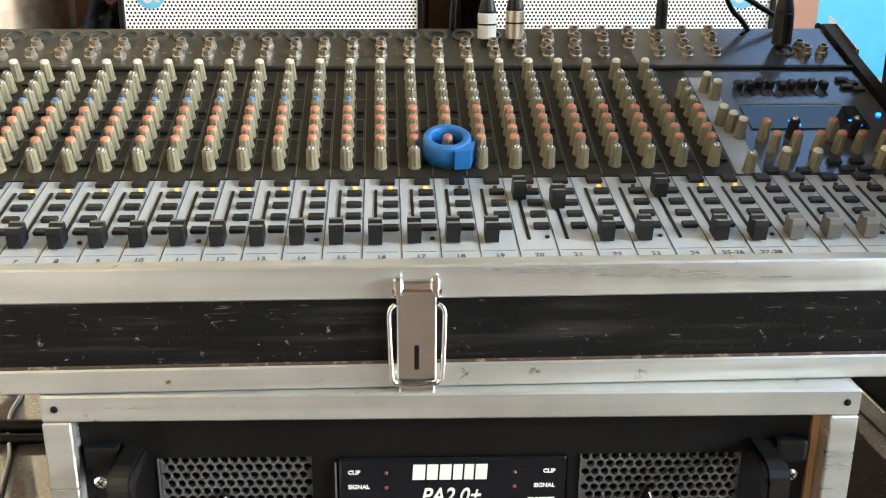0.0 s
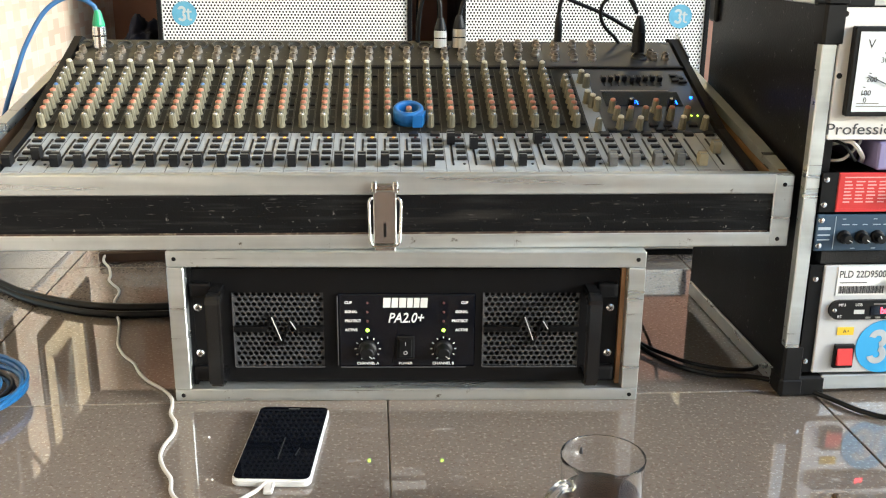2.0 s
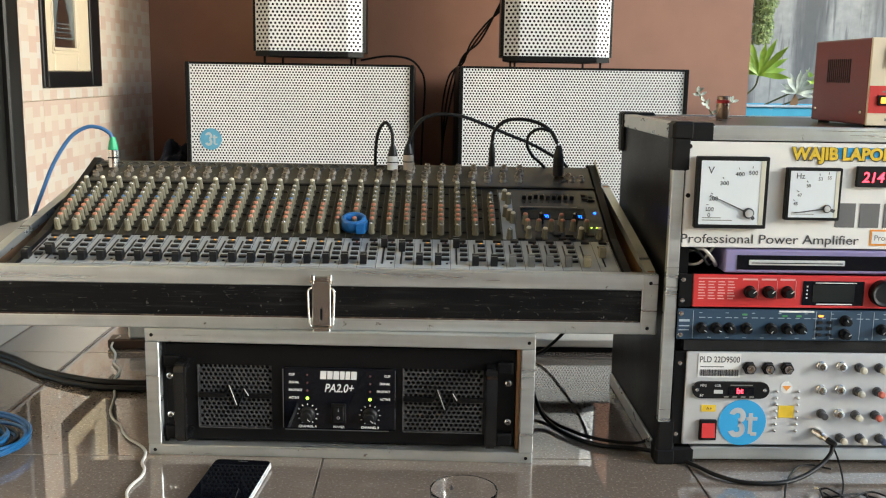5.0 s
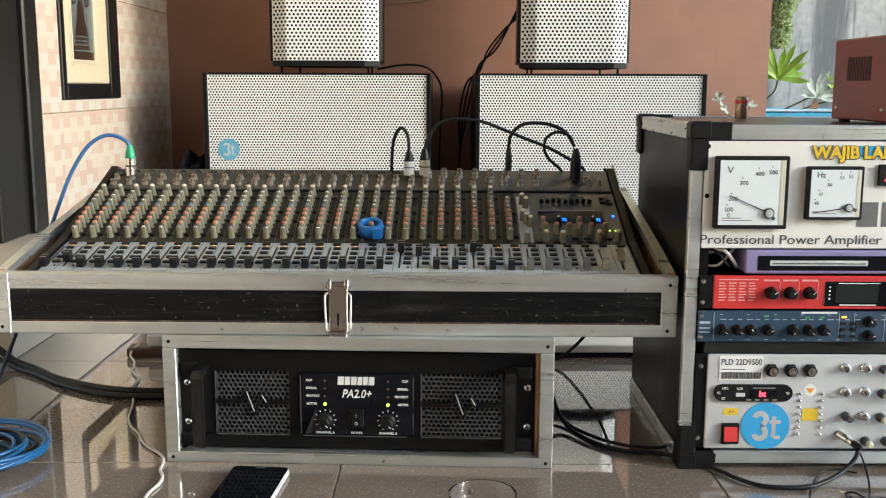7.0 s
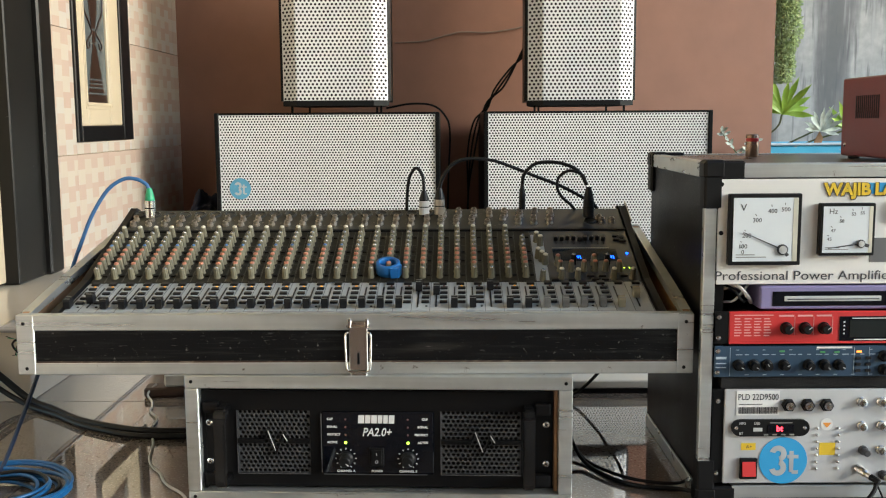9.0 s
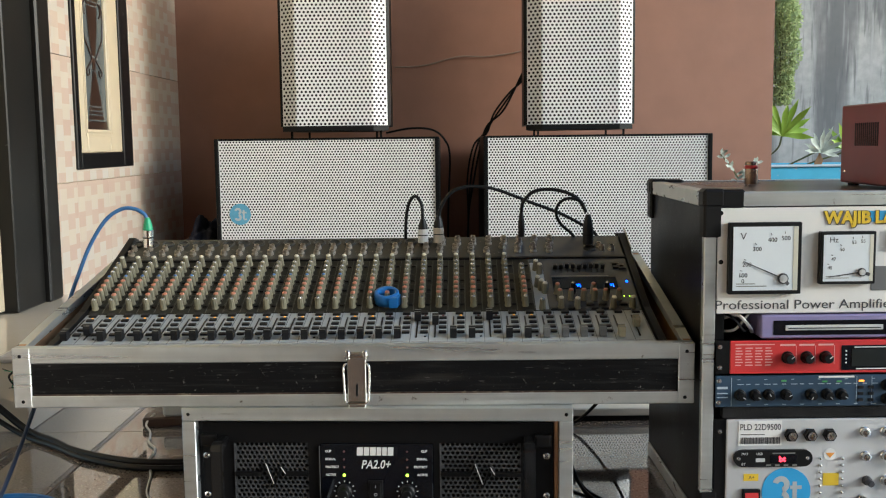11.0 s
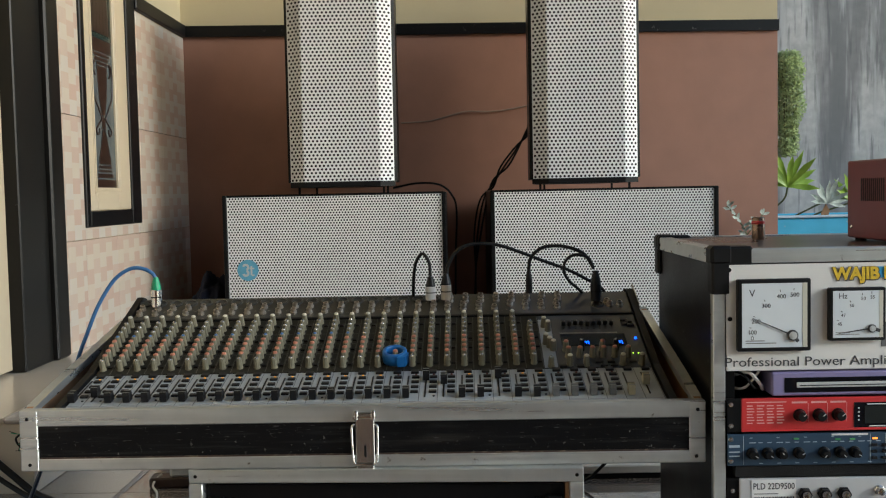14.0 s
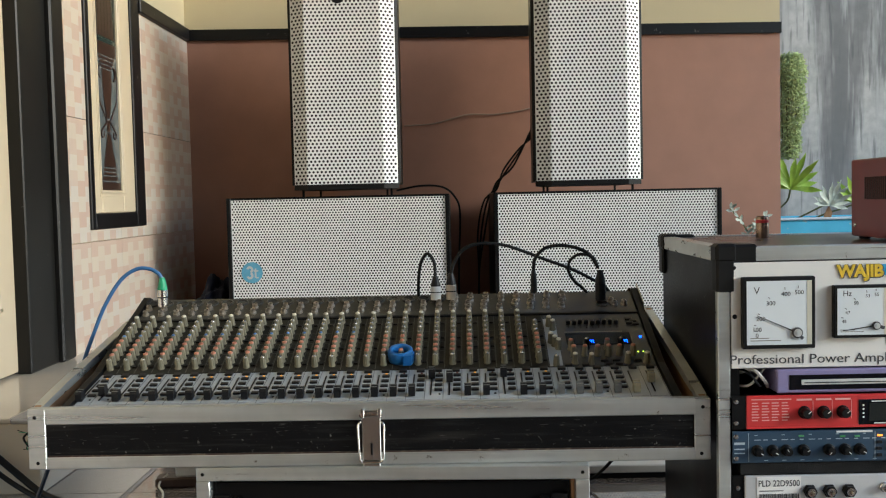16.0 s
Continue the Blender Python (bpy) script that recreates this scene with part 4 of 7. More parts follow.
for x, nm in ((-0.0425, "CHANNEL A"), (0.0435, "CHANNEL B")):
    kn = part("volume_knob", lathe([(0.0105, 0), (0.0102, 0.004), (0.0080, 0.006), (0.0075, 0.017), (0.0065, 0.018), (0, 0.018)], 20), M_BLACKPLASTIC, amp, place=pose(x, TY, 0.0600, 90))
    part("pointer", box(-0.0004, 0.0004, 0.003, 0.0078, 0.0178, 0.0184), M_WHITEINK, kn, place=pose(0, 0, 0, 0, 0, -130))
    bm = bmesh.new()
    for k in range(11):
        a = radians(-150 + 30 * k)
        ca, sa = math.sin(a), math.cos(a)
        prism([(x + 0.0125 * ca - 0.0005 * sa, 0.06 + 0.0125 * sa + 0.0005 * ca), (x + 0.0125 * ca + 0.0005 * sa, 0.06 + 0.0125 * sa - 0.0005 * ca), (x + 0.0148 * ca + 0.0007 * sa, 0.06 + 0.0148 * sa - 0.0007 * ca), (x + 0.0148 * ca - 0.0007 * sa, 0.06 + 0.0148 * sa + 0.0007 * ca)], TY - 0.0002, TY, "y", bm)
    part("dial_marks", bm, M_WHITEINK, amp)
    words("caption", nm, 0.0045, M_WHITEINK, amp, upright(x, TY, 0.0405), align="CENTER", bold=0.0001, depth=0.0001)
words("caption", "POWER", 0.0045, M_WHITEINK, amp, upright(0.0005, TY, 0.0405), align="CENTER", bold=0.0001, depth=0.0001)
sw = part("power_switch", box(-0.0100, 0.0100, -0.0035, 0, -0.0135, 0.0135, 0.001), M_BLACKPLASTIC, amp, place=pose(0.0005, TY, 0.0625))
part("rocker", box(-0.0075, 0.0075, -0.0055, -0.0036, -0.011, 0.011, 0.001), M_BLACKMETAL, sw)
words("mark", "I", 0.006, M_WHITEINK, sw, upright(0, -0.0057, 0.0035), align="CENTER", depth=0.0001)
words("mark", "O", 0.006, M_WHITEINK, sw, upright(0, -0.0057, -0.0075), align="CENTER", depth=0.0001)
# handles, ears and screws
for sgn in (-1, 1):
    xh = sgn * 0.2080
    outer = [(FY, 0.0265), (-0.016, 0.0265)] + [(-0.016 - 0.013 * math.sin(radians(a)), 0.0395 - 0.013 * math.cos(radians(a))) for a in (20, 40, 60, 80)]
    shape = outer + [(y, 0.1640 - z) for y, z in reversed(outer)] + [(FY, 0.1260), (-0.014, 0.1250), (-0.0185, 0.1205), (-0.0185, 0.0435), (-0.014, 0.0390), (FY, 0.0380)]
    grip = prism(shape, xh - 0.0080, xh + 0.0080, "x")
    bmesh.ops.bevel(grip, geom=[e for e in grip.edges if abs(e.verts[0].co.x - e.verts[1].co.x) < 1e-6], offset=0.0022, segments=2, affect="EDGES")
    part("handle", grip, M_GLOSSBLACK, amp, "rounded glossy black rack handle")
    for z in (0.0320, 0.1320):
        part("handle_bracket", box(*sorted((xh + sgn * 0.0085, sgn * 0.2385)), FY - 0.010, FY - 0.0001, z - 0.0085, z + 0.0085, 0.003, seg=2), M_BLACKMETAL, amp)
    for z in (0.0535, 0.1090):
        sc = part("screw", lathe([(0.0048, 0), (0.0046, 0.0012), (0.003, 0.0024), (0, 0.0026)], 12), M_STEEL, amp, "bright cross-head screw", place=pose(sgn * 0.2325, FY, z, 90))
        part("cross", box(-0.0024, 0.0024, -0.0005, 0.0005, 0.0020, 0.0029), M_BLACKMETAL, sc, place=pose(0, 0, 0, 0, 0, 40))
        part("cross", box(-0.0005, 0.0005, -0.0024, 0.0024, 0.0020, 0.0029), M_BLACKMETAL, sc, place=pose(0, 0, 0, 0, 0, 40))

# ---- rack case ----
RX0, RX1, RY0, RY1, RZ = 0.440, 0.985, -0.010, 0.350, 0.463
rack = thing("rack_case", (0, 0, 0), "upright black laminate rack case with aluminium edges and black corner guards", "rack case")
part("side_panel", box(RX0 + 0.002, RX0 + 0.013, RY0 + 0.012, RY1 - 0.002, 0.004, RZ - 0.012), M_BLACKPLY, rack, "scuffed black laminate side")
part("side_panel", box(RX1 - 0.013, RX1 - 0.002, RY0 + 0.012, RY1 - 0.002, 0.004, RZ - 0.012), M_BLACKPLY, rack)
part("rear_panel", box(RX0 + 0.0135, RX1 - 0.0135, RY1 - 0.012, RY1 - 0.002, 0.014, RZ - 0.012), M_BLACKPLY, rack)
part("top_panel", box(RX0 + 0.003, RX1 - 0.003, RY0 + 0.010, RY1 - 0.003, RZ - 0.0115, RZ - 0.001), plain("worn_grey_laminate", (0.075, 0.07, 0.07), 0.3, vary=0.2, scale=12, spots=(0.3, 0.28, 0.26), spot_scale=16, spot_amount=0.66), rack, "worn grey-black laminate top")
part("bottom_panel", box(RX0 + 0.0135, RX1 - 0.0135, RY0 + 0.012, RY1 - 0.0125, 0.004, 0.0135), M_BLACKPLY, rack)
part("front_post", box(RX0 - 0.003, RX0 + 0.013, RY0 - 0.002, RY0 + 0.0115, 0.040, 0.405, 0.0012), M_ALU, rack, "aluminium front edge")
part("front_post", box(RX1 - 0.013, RX1 + 0.003, RY0 - 0.002, RY0 + 0.0115, 0.040, 0.405, 0.0012), M_ALU, rack, "aluminium front edge")
part("front_edge", box(RX0 + 0.03, RX1 - 0.03, RY0 - 0.002, RY0 + 0.018, RZ - 0.0185, RZ, 0.0012), M_ALU, rack, "aluminium top front edge")
part("front_edge", box(RX0 + 0.044, RX1 - 0.044, RY0 - 0.002, RY0 + 0.0115, 0.0085, 0.0265, 0.0012), M_ALU, rack, "aluminium bottom front edge")
part("top_edge", box(RX0 - 0.002, RX0 + 0.018, RY0 + 0.028, RY1 - 0.03, RZ - 0.0195, RZ + 0.0006, 0.001), M_ALU, rack, "aluminium edge along the side")
part("rear_edge", box(RX0 + 0.03, RX1 - 0.03, RY1 - 0.016, RY1 + 0.001, RZ - 0.0195, RZ + 0.0006, 0.001), M_ALU, rack)
part("bottom_edge", box(RX0 - 0.002, RX0 + 0.0018, RY0 + 0.028, RY1 - 0.01, 0.001, 0.022, 0.001), M_ALU, rack, "aluminium edge along the floor")


def guard(x, y, z, sx, sy, sz):
    bm = bmesh.new()
    t = 0.0035
    a = sorted((x - sx * t, x + sx * 0.050))
    box(*a, *sorted((y - sy * t, y + sy * 0.030)), *sorted((z + sz * t, z - sz * 0.021)), 0.003, bm=bm)
    box(*sorted((x - sx * t, x + sx * 0.021)), *sorted((y - sy * t, y + sy * 0.022)), *sorted((z - sz * 0.014, z - sz * 0.060)), 0.003, bm=bm)
    box(*sorted((x - sx * t * 1.4, x + sx * 0.024)), *sorted((y - sy * t * 1.4, y + sy * 0.024)), *sorted((z + sz * t * 1.3, z - sz * 0.020)), 0.004, bm=bm)
    part("corner_guard", bm, M_BLACKPLASTIC, rack, "moulded black corner guard")


for cx, sx in ((RX0 - 0.0006, 1), (RX1 + 0.0006, -1)):
    guard(cx, RY0 + 0.0006, RZ, sx, 1, 1)
    guard(cx, RY1 - 0.0006, RZ, sx, -1, 1)
    guard(cx, RY0 + 0.0006, 0.004, sx, 1, -1)
    part("rack_rail", box(*sorted((cx + sx * 0.0142, cx + sx * 0.030)), RY0 + 0.0145, RY0 + 0.0175, 0.014, RZ - 0.02), M_BLACKMETAL, rack)

RF = -0.012          # face of the rack units


def tag_plate(name, x0, x1, z0, z1, mat, parent, t=0.0006, y=None, label=""):
    yy = RF if y is None else y
    return part(name, box(x0, x1, yy - t, yy, z0, z1), mat, parent, label)


# meter panel
meters = thing("meter_panel", (0, 0, 0), "white rack panel with two analogue meters and black lettering", "meter panel")
part("plate", box(0.4545, 0.972, RF, RF + 0.004, 0.3035, 0.4425, 0.0008), M_WHITE, meters, "dusty white plate")
part("chassis", box(0.470, 0.955, RF + 0.0045, 0.20, 0.3100, 0.438), M_BLACKMETAL, meters)


def meter(x0, x1, z0, z1, name, unit, ticks, needle_deg):
    w = x1 - x0
    m = part(name, box(x0, x1, RF - 0.010, RF - 0.0002, z0, z1, 0.0012), M_BLACKPLASTIC, meters, "black square meter housing")
    b = 0.055 * w
    part("dial", box(x0 + b, x1 - b, RF - 0.0108, RF - 0.0101, z0 + b, z1 - b), M_DIAL, m, "pale blue-white dial")
    part("dial_edge", box(x1 - b - 0.065 * w, x1 - b, RF - 0.0112, RF - 0.0109, z0 + b, z1 - b), plain("yellowed_card", (0.60, 0.58, 0.48), 0.4), m, "yellowed strip")
    px, pz = x0 + 0.74 * w, z0 + 0.22 * w
    y = RF - 0.0115
    words("unit", unit, 0.14 * w, M_INK, m, upright(x0 + 0.15 * w, RF - 0.0110, z0 + 0.76 * w), depth=0.0001)
    for txt, ang, rr in ticks:
        a = radians(ang)
        r1 = rr * w
        tx, tz = px - r1 * math.cos(a), pz + r1 * math.sin(a)
        part("tick", prism([(-0.0004, 0), (0.0004, 0), (0.0004, 0.0028), (-0.0004, 0.0028)], y, y + 0.0002, "y"), M_INK, m, place=pose(0, 0, 0) @ Matrix.Translation((tx, 0, tz)) @ Matrix.Rotation(radians(ang - 90), 4, "Y"))
        if txt:
            words("number", txt, 0.085 * w, M_INK, m, upright(tx + 0.0012, RF - 0.0110, tz - 0.09 * w), align="CENTER", depth=0.0001)
    a = radians(needle_deg)
    ln = 0.60 * w
    d = Vector((-math.cos(a), 0, math.sin(a)))
    n = Vector((math.sin(a), 0, math.cos(a))) * 0.0010
    p0, p1 = Vector((px, 0, pz)), Vector((px, 0, pz)) + d * ln
    part("needle", prism([((p0 - n).x, (p0 - n).z), ((p0 + n).x, (p0 + n).z), ((p1 + n * 0.4).x, (p1 + n * 0.4).z), ((p1 - n * 0.4).x, (p1 - n * 0.4).z)], y - 0.0012, y - 0.0006, "y"), M_INK, m)
    part("hub", lathe([(0.075 * w, 0), (0.075 * w, 0.002), (0.06 * w, 0.003), (0, 0.003)], 20), M_INK, m, place=pose(px, y, pz, 90))
    part("hub_plate", lathe([(0.055 * w, 0.003), (0.055 * w, 0.0036), (0.02 * w, 0.0036), (0.02 * w, 0.0046), (0, 0.0046)], 16), M_CAPGREY, m, place=pose(px, y, pz, 90))
    part("counterweight", box(-0.0022, 0.0022, -0.0030, -0.0012, -0.0105, -0.005, 0.0006), M_INK, m, place=Matrix.Translation((px, y, pz)) @ Matrix.Rotation(radians(needle_deg - 65), 4, "Y"))
    for k, wd in ((0.088, 0.26), (0.055, 0.42)):
        part("print_line", box(x0 + 0.10 * w, x0 + (0.10 + wd) * w, RF - 0.0112, RF - 0.0109, z0 + (k + 0.055) * w, z0 + (k + 0.066) * w), M_LINE, m, "unreadable print")


meter(0.4665, 0.5605, 0.3305, 0.4240, "voltmeter", "V", [("0", 3, 0.56), ("100", 11, 0.57), ("200", 27, 0.57), ("300", 52, 0.60), ("400", 75, 0.62), ("500", 92, 0.62)], 24)
meter(0.5845, 0.6565, 0.3425, 0.4110, "frequency_meter", "Hz", [("45", 14, 0.60), ("47", 30, 0.60), ("50", 52, 0.60), ("53", 75, 0.62), ("55", 90, 0.62)], -8)
tag_plate("sticker", 0.6500, 0.712, 0.4225, 0.4370, M_SKYBLUE, meters, label="blue sticker behind yellow letters")
words("sign_text", "WAJIB LAPOR", 0.0218, M_YEL, meters, upright(0.5920, RF - 0.0016, 0.4215), bold=0.0009, squeeze=0.98, depth=0.0004)
words("sign_shadow", "WAJIB LAPOR", 0.0218, M_INK, meters, upright(0.5928, RF - 0.0009, 0.4210), bold=0.0018, squeeze=0.98, depth=0.0001)
words("caption", "Professional Power Amplifier", 0.0172, M_INK, meters, upright(0.4515, RF - 0.0004, 0.3095), depth=0.0002, squeeze=1.17)
readout = part("red_readout", box(0.677, 0.7215, RF - 0.006, RF - 0.0002, 0.3865, 0.4135, 0.0008), M_BLACKPLASTIC, meters, "small black voltage readout")
words("digits", "214", 0.019, M_LEDR, readout, upright(0.6835, RF - 0.0064, 0.3930), bold=0.0002, shear=0.15)
MZ0, MZ1 = 0.3325, 0.3645
M_MARK = plain("grey_mark", (0.13, 0.13, 0.13), 0.5)


def mark(bm):
    part("maker_mark", bm, M_MARK, meters, "large grey maker's mark")


for k in range(6):
    mark(box(0.655 + 0.032 * k, 0.681 + 0.032 * k, RF - 0.0008, RF, MZ0, MZ1))
tag_plate("label_border", 0.7030, 0.80, 0.3085, 0.3300, M_ORANGE, meters)
tag_plate("label_paper", 0.7058, 0.80, 0.3112, 0.3275, M_PAPER, meters, t=0.0010)
words("label_text", "Products", 0.0105, M_LINE, meters, upright(0.7085, RF - 0.0012, 0.3155), depth=0.0001)
tag_plate("blue_bar", 0.730, 0.80, 0.3755, 0.3790, M_SKYBLUE, meters)
tag_plate("white_label", 0.741, 0.80, 0.383, 0.412, M_PAPER, meters, t=0.0008)
words("label_text", "P", 0.012, M_INK, meters, upright(0.747, RF - 0.001, 0.396), depth=0.0001)
for x, z in ((0.4590, 0.372), (0.4580, 0.436)):
    part("hole", lathe([(0.0032, 0), (0.0030, 0.0008), (0, 0.0009)], 10), M_BLACKMETAL, meters, place=pose(x, RF, z, 90))

# disc player
player = thing("disc_player", (0, 0, 0), "lilac disc player with a black slot front in the rack", "player")
part("body", box(0.512, 0.93, RF - 0.004, 0.22, 0.2705, 0.3015, 0.002), M_LILAC, player)
part("front_window", box(0.528, 0.915, RF - 0.0048, RF - 0.0041, 0.2750, 0.2945, 0.0002), M_SCREEN, player, "glossy black front window")
part("tray", box(0.5435, 0.671, RF - 0.0062, RF - 0.0049, 0.2815, 0.2885, 0.0006), M_CAPGREY, player, "silver disc tray")
part("tray_slot", box(0.547, 0.668, RF - 0.0066, RF - 0.0063, 0.2838, 0.2850), M_BLACKMETAL, player)
part("label_print", box(0.735, 0.765, RF - 0.0052, RF - 0.0049, 0.2800, 0.2850), M_PAPER, player)
wires = thing("loose_wires", (0, 0, 0), "white and black wires bunched beside the disc player", "wires")
part("wire", sweep([(0.470, 0.02, 0.292), (0.485, -0.003, 0.300), (0.500, -0.004, 0.285), (0.508, 0.01, 0.275)], 0.0025, 6), M_CABLEWHITE, wires)
part("wire", sweep([(0.466, 0.02, 0.300), (0.480, 0.0, 0.296), (0.494, -0.002, 0.279), (0.506, 0.015, 0.285)], 0.0018, 6), M_CABLE, wires)
part("wire", sweep([(0.468, 0.02, 0.275), (0.483, 0.004, 0.279), (0.498, 0.002, 0.297), (0.508, 0.02, 0.300)], 0.0018, 6), M_CABLEWHITE, wires)

# red digital effects unit
fx = thing("effects_processor", (0, 0, 0), "red one-unit effects processor with black display in the rack", "rack unit")
part("face", box(0.4725, 0.945, RF - 0.003, RF + 0.002, 0.2235, 0.2675, 0.0012), M_RED, fx)
part("body", box(0.476, 0.94, RF + 0.0022, 0.18, 0.2245, 0.2660), M_BLACKMETAL, fx)
part("rack_ear", box(0.4545, 0.4722, RF - 0.002, RF + 0.002, 0.2235, 0.2675), M_BLACKMETAL, fx)
part("lower_lip", box(0.4725, 0.945, RF - 0.0042, RF - 0.0031, 0.2240, 0.2275, 0.0004), M_RED, fx)
bm = bmesh.new()
for r in range(7):
    for c in range(4):
        box(0.4795 + c * 0.0130, 0.4795 + c * 0.0130 + (0.0075, 0.0098, 0.0088)[(r + c) % 3], RF - 0.0034, RF - 0.0031, 0.2345 + r * 0.0038, 0.2358 + r * 0.0038, bm=bm)
box(0.479, 0.531, RF - 0.0034, RF - 0.0031, 0.2620, 0.2632, bm=bm)
for c in (0.538, 0.563, 0.588):
    box(c, c + 0.020, RF - 0.0034, RF - 0.0031, 0.2605, 0.2628, bm=bm)
    box(c + 0.021, c + 0.0215, RF - 0.0034, RF - 0.0031, 0.2360, 0.2605, bm=bm)
part("printing", bm, plain("pink_print", (0.75, 0.42, 0.40), 0.5), fx, "rows of unreadable pink print")
rk = lathe([(0.0085, 0), (0.0080, 0.002), (0.0070, 0.003), (0.0062, 0.0125), (0.0052, 0.0135), (0, 0.0135)], 16)
rknob = part("knob", rk, M_BLACKPLASTIC, fx, place=pose(0.548, RF - 0.003, 0.2450, 90))
rline = part("pointer", box(-0.0004, 0.0004, 0.001, 0.006, 0.0133, 0.0140), M_WHITEINK, rknob, place=pose(0, 0, 0, 0, 0, -50))
for x in (0.573, 0.598, 0.763, 0.79):
    t2 = twin(rknob, pose(x, RF - 0.003, 0.2450, 90))
    twin(rline, pose(0, 0, 0, 0, 0, -50)).parent = t2
part("dial_wheel", lathe([(0.0175, 0), (0.0172, 0.010), (0.0155, 0.012), (0.012, 0.0105), (0, 0.0100)], 28), M_BLACKPLASTIC, fx, "large black jog wheel", place=pose(0.7245, RF - 0.003, 0.2455, 90))
part("display", box(0.6185, 0.7010, RF - 0.0040, RF - 0.0031, 0.2270, 0.2605, 0.0004), M_SCREEN, fx, "black display window")
bm = bmesh.new()
box(0.635, 0.690, RF - 0.0044, RF - 0.0041, 0.2575, 0.2587, bm=bm)
box(0.638, 0.686, RF - 0.0044, RF - 0.0041, 0.2285, 0.2300, bm=bm)
for r in range(4):
    box(0.6235, 0.6255, RF - 0.0044, RF - 0.0041, 0.2365 + 0.0052 * r, 0.2385 + 0.0052 * r, bm=bm)
part("printing", bm, M_WHITEINK, fx)
part("display_glass", box(0.632, 0.688, RF - 0.0048, RF - 0.0045, 0.2325, 0.2560), plain("lcd_grey", (0.02, 0.024, 0.024), 0.1), fx)

# blue crossover unit
xover = thing("crossover_unit", (0, 0, 0), "dark blue one-unit crossover with rows of black knobs", "rack unit")
part("face", box(0.4545, 0.968, RF - 0.002, RF + 0.002, 0.1785, 0.2205, 0.0008), M_NAVY, xover)
part("body", box(0.476, 0.94, RF + 0.0022, 0.18, 0.1790, 0.2200), M_BLACKMETAL, xover)
bm = bmesh.new()
for k in range(26):
    x = 0.4830 + k * 0.0118
    box(x, x + 0.0055 + 0.003 * ((k * 7) % 3 == 0), RF - 0.0024, RF - 0.0021, 0.2085, 0.2095, bm=bm)
    if k % 2:
        box(x + 0.001, x + 0.006, RF - 0.0024, RF - 0.0021, 0.1812, 0.1820, bm=bm)
    if k % 3 == 0:
        box(x, x + 0.004, RF - 0.0024, RF - 0.0021, 0.2150, 0.2158, bm=bm)
for x in (0.475, 0.640, 0.660, 0.700, 0.718):
    box(x, x + 0.0006, RF - 0.0024, RF - 0.0021, 0.1800, 0.2185, bm=bm)
for z in (0.203, 0.1965, 0.1910):
    box(0.4565, 0.4705, RF - 0.0024, RF - 0.0021, z, z + (0.0032 if z > 0.2 else 0.0014), bm=bm)
part("printing", bm, plain("pale_blue_print", (0.40, 0.48, 0.55), 0.5), xover, "small unreadable pale print")
part("white_strip", box(0.590, 0.637, RF - 0.0026, RF - 0.0021, 0.2170, 0.2195), M_PAPER, xover)
sk = part("knob", lathe([(0.0078, 0), (0.0074, 0.003), (0.0056, 0.0045), (0.0050, 0.013), (0, 0.0132)], 14), M_BLACKPLASTIC, xover, place=pose(0.4865, RF - 0.002, 0.1950, 90))
sline = part("pointer", box(-0.0004, 0.0004, 0.001, 0.0048, 0.0130, 0.0137), M_WHITEINK, sk, place=pose(0, 0, 0, 0, 0, -120))
for k, (x, z) in enumerate(((0.5065, 0.195), (0.5245, 0.195), (0.547, 0.195), (0.580, 0.195), (0.601, 0.195), (0.620, 0.195), (0.6795, 0.2065), (0.6800, 0.1880), (0.7300, 0.195), (0.7490, 0.195), (0.769, 0.195), (0.792, 0.195), (0.82, 0.195))):
    t2 = twin(sk, pose(x, RF - 0.002, z, 90))
    twin(sline, pose(0, 0, 0, 0, 0, (-120, 30, -60, 140, -135)[k % 5])).parent = t2
for x, z, mt in ((0.6465, 0.2125, M_LEDO), (0.544, 0.2135, M_LEDG), (0.598, 0.2120, M_LEDG), (0.617, 0.2120, M_LEDG)):
    part("lamp", box(x - 0.0035, x + 0.0035, RF - 0.0032, RF - 0.0021, z - 0.0012, z + 0.0012, 0.0004), mt if mt is M_LEDO else plain("dim_green_lamp", (0.10, 0.35, 0.12), 0.3), xover, "small lamp")
for k in range(6):
    x, z = 0.6455 + 0.0135 * (k % 2), 0.2040 - 0.0085 * (k // 2)
    part("push_switch", box(x - 0.0036, x + 0.0036, RF - 0.0045, RF - 0.0021, z - 0.0020, z + 0.0020, 0.0006), M_BUTTON, xover)
for z in (0.1850, 0.2140, 0.2320, 0.2600):
    for x in (0.4590,):
        owner = xover if z < 0.22 else fx
        part("mount_screw", lathe([(0.0036, 0), (0.003, 0.0015), (0, 0.0018)], 10), M_STEEL, owner, place=pose(x, RF - 0.002, z, 90))

part("foam_strip", box(0.466, 0.95, RF + 0.002, 0.1, 0.1625, 0.1775), M_FOAM, rack, "black foam packing")

# silver karaoke mixer-amplifier
kar = thing("silver_preamplifier", (0, 0, 0), "silver panel preamplifier with many jacks and small knobs", "preamplifier")
part("face", box(0.4700, 0.972, RF - 0.003, RF + 0.002, 0.0310, 0.1615, 0.0012), M_SILVERPANEL, kar)
part("body", box(0.474, 0.965, RF + 0.0022, 0.2, 0.032, 0.160), M_BLACKMETAL, kar)
part("rack_ear", box(0.4545, 0.4697, RF, RF + 0.003, 0.0310, 0.1615), M_BLACKMETAL, kar)
KF = RF - 0.0032
tag_plate("label_paper", 0.4855, 0.5430, 0.1262, 0.1600, M_PAPER, kar, y=KF, label="white barcode label")
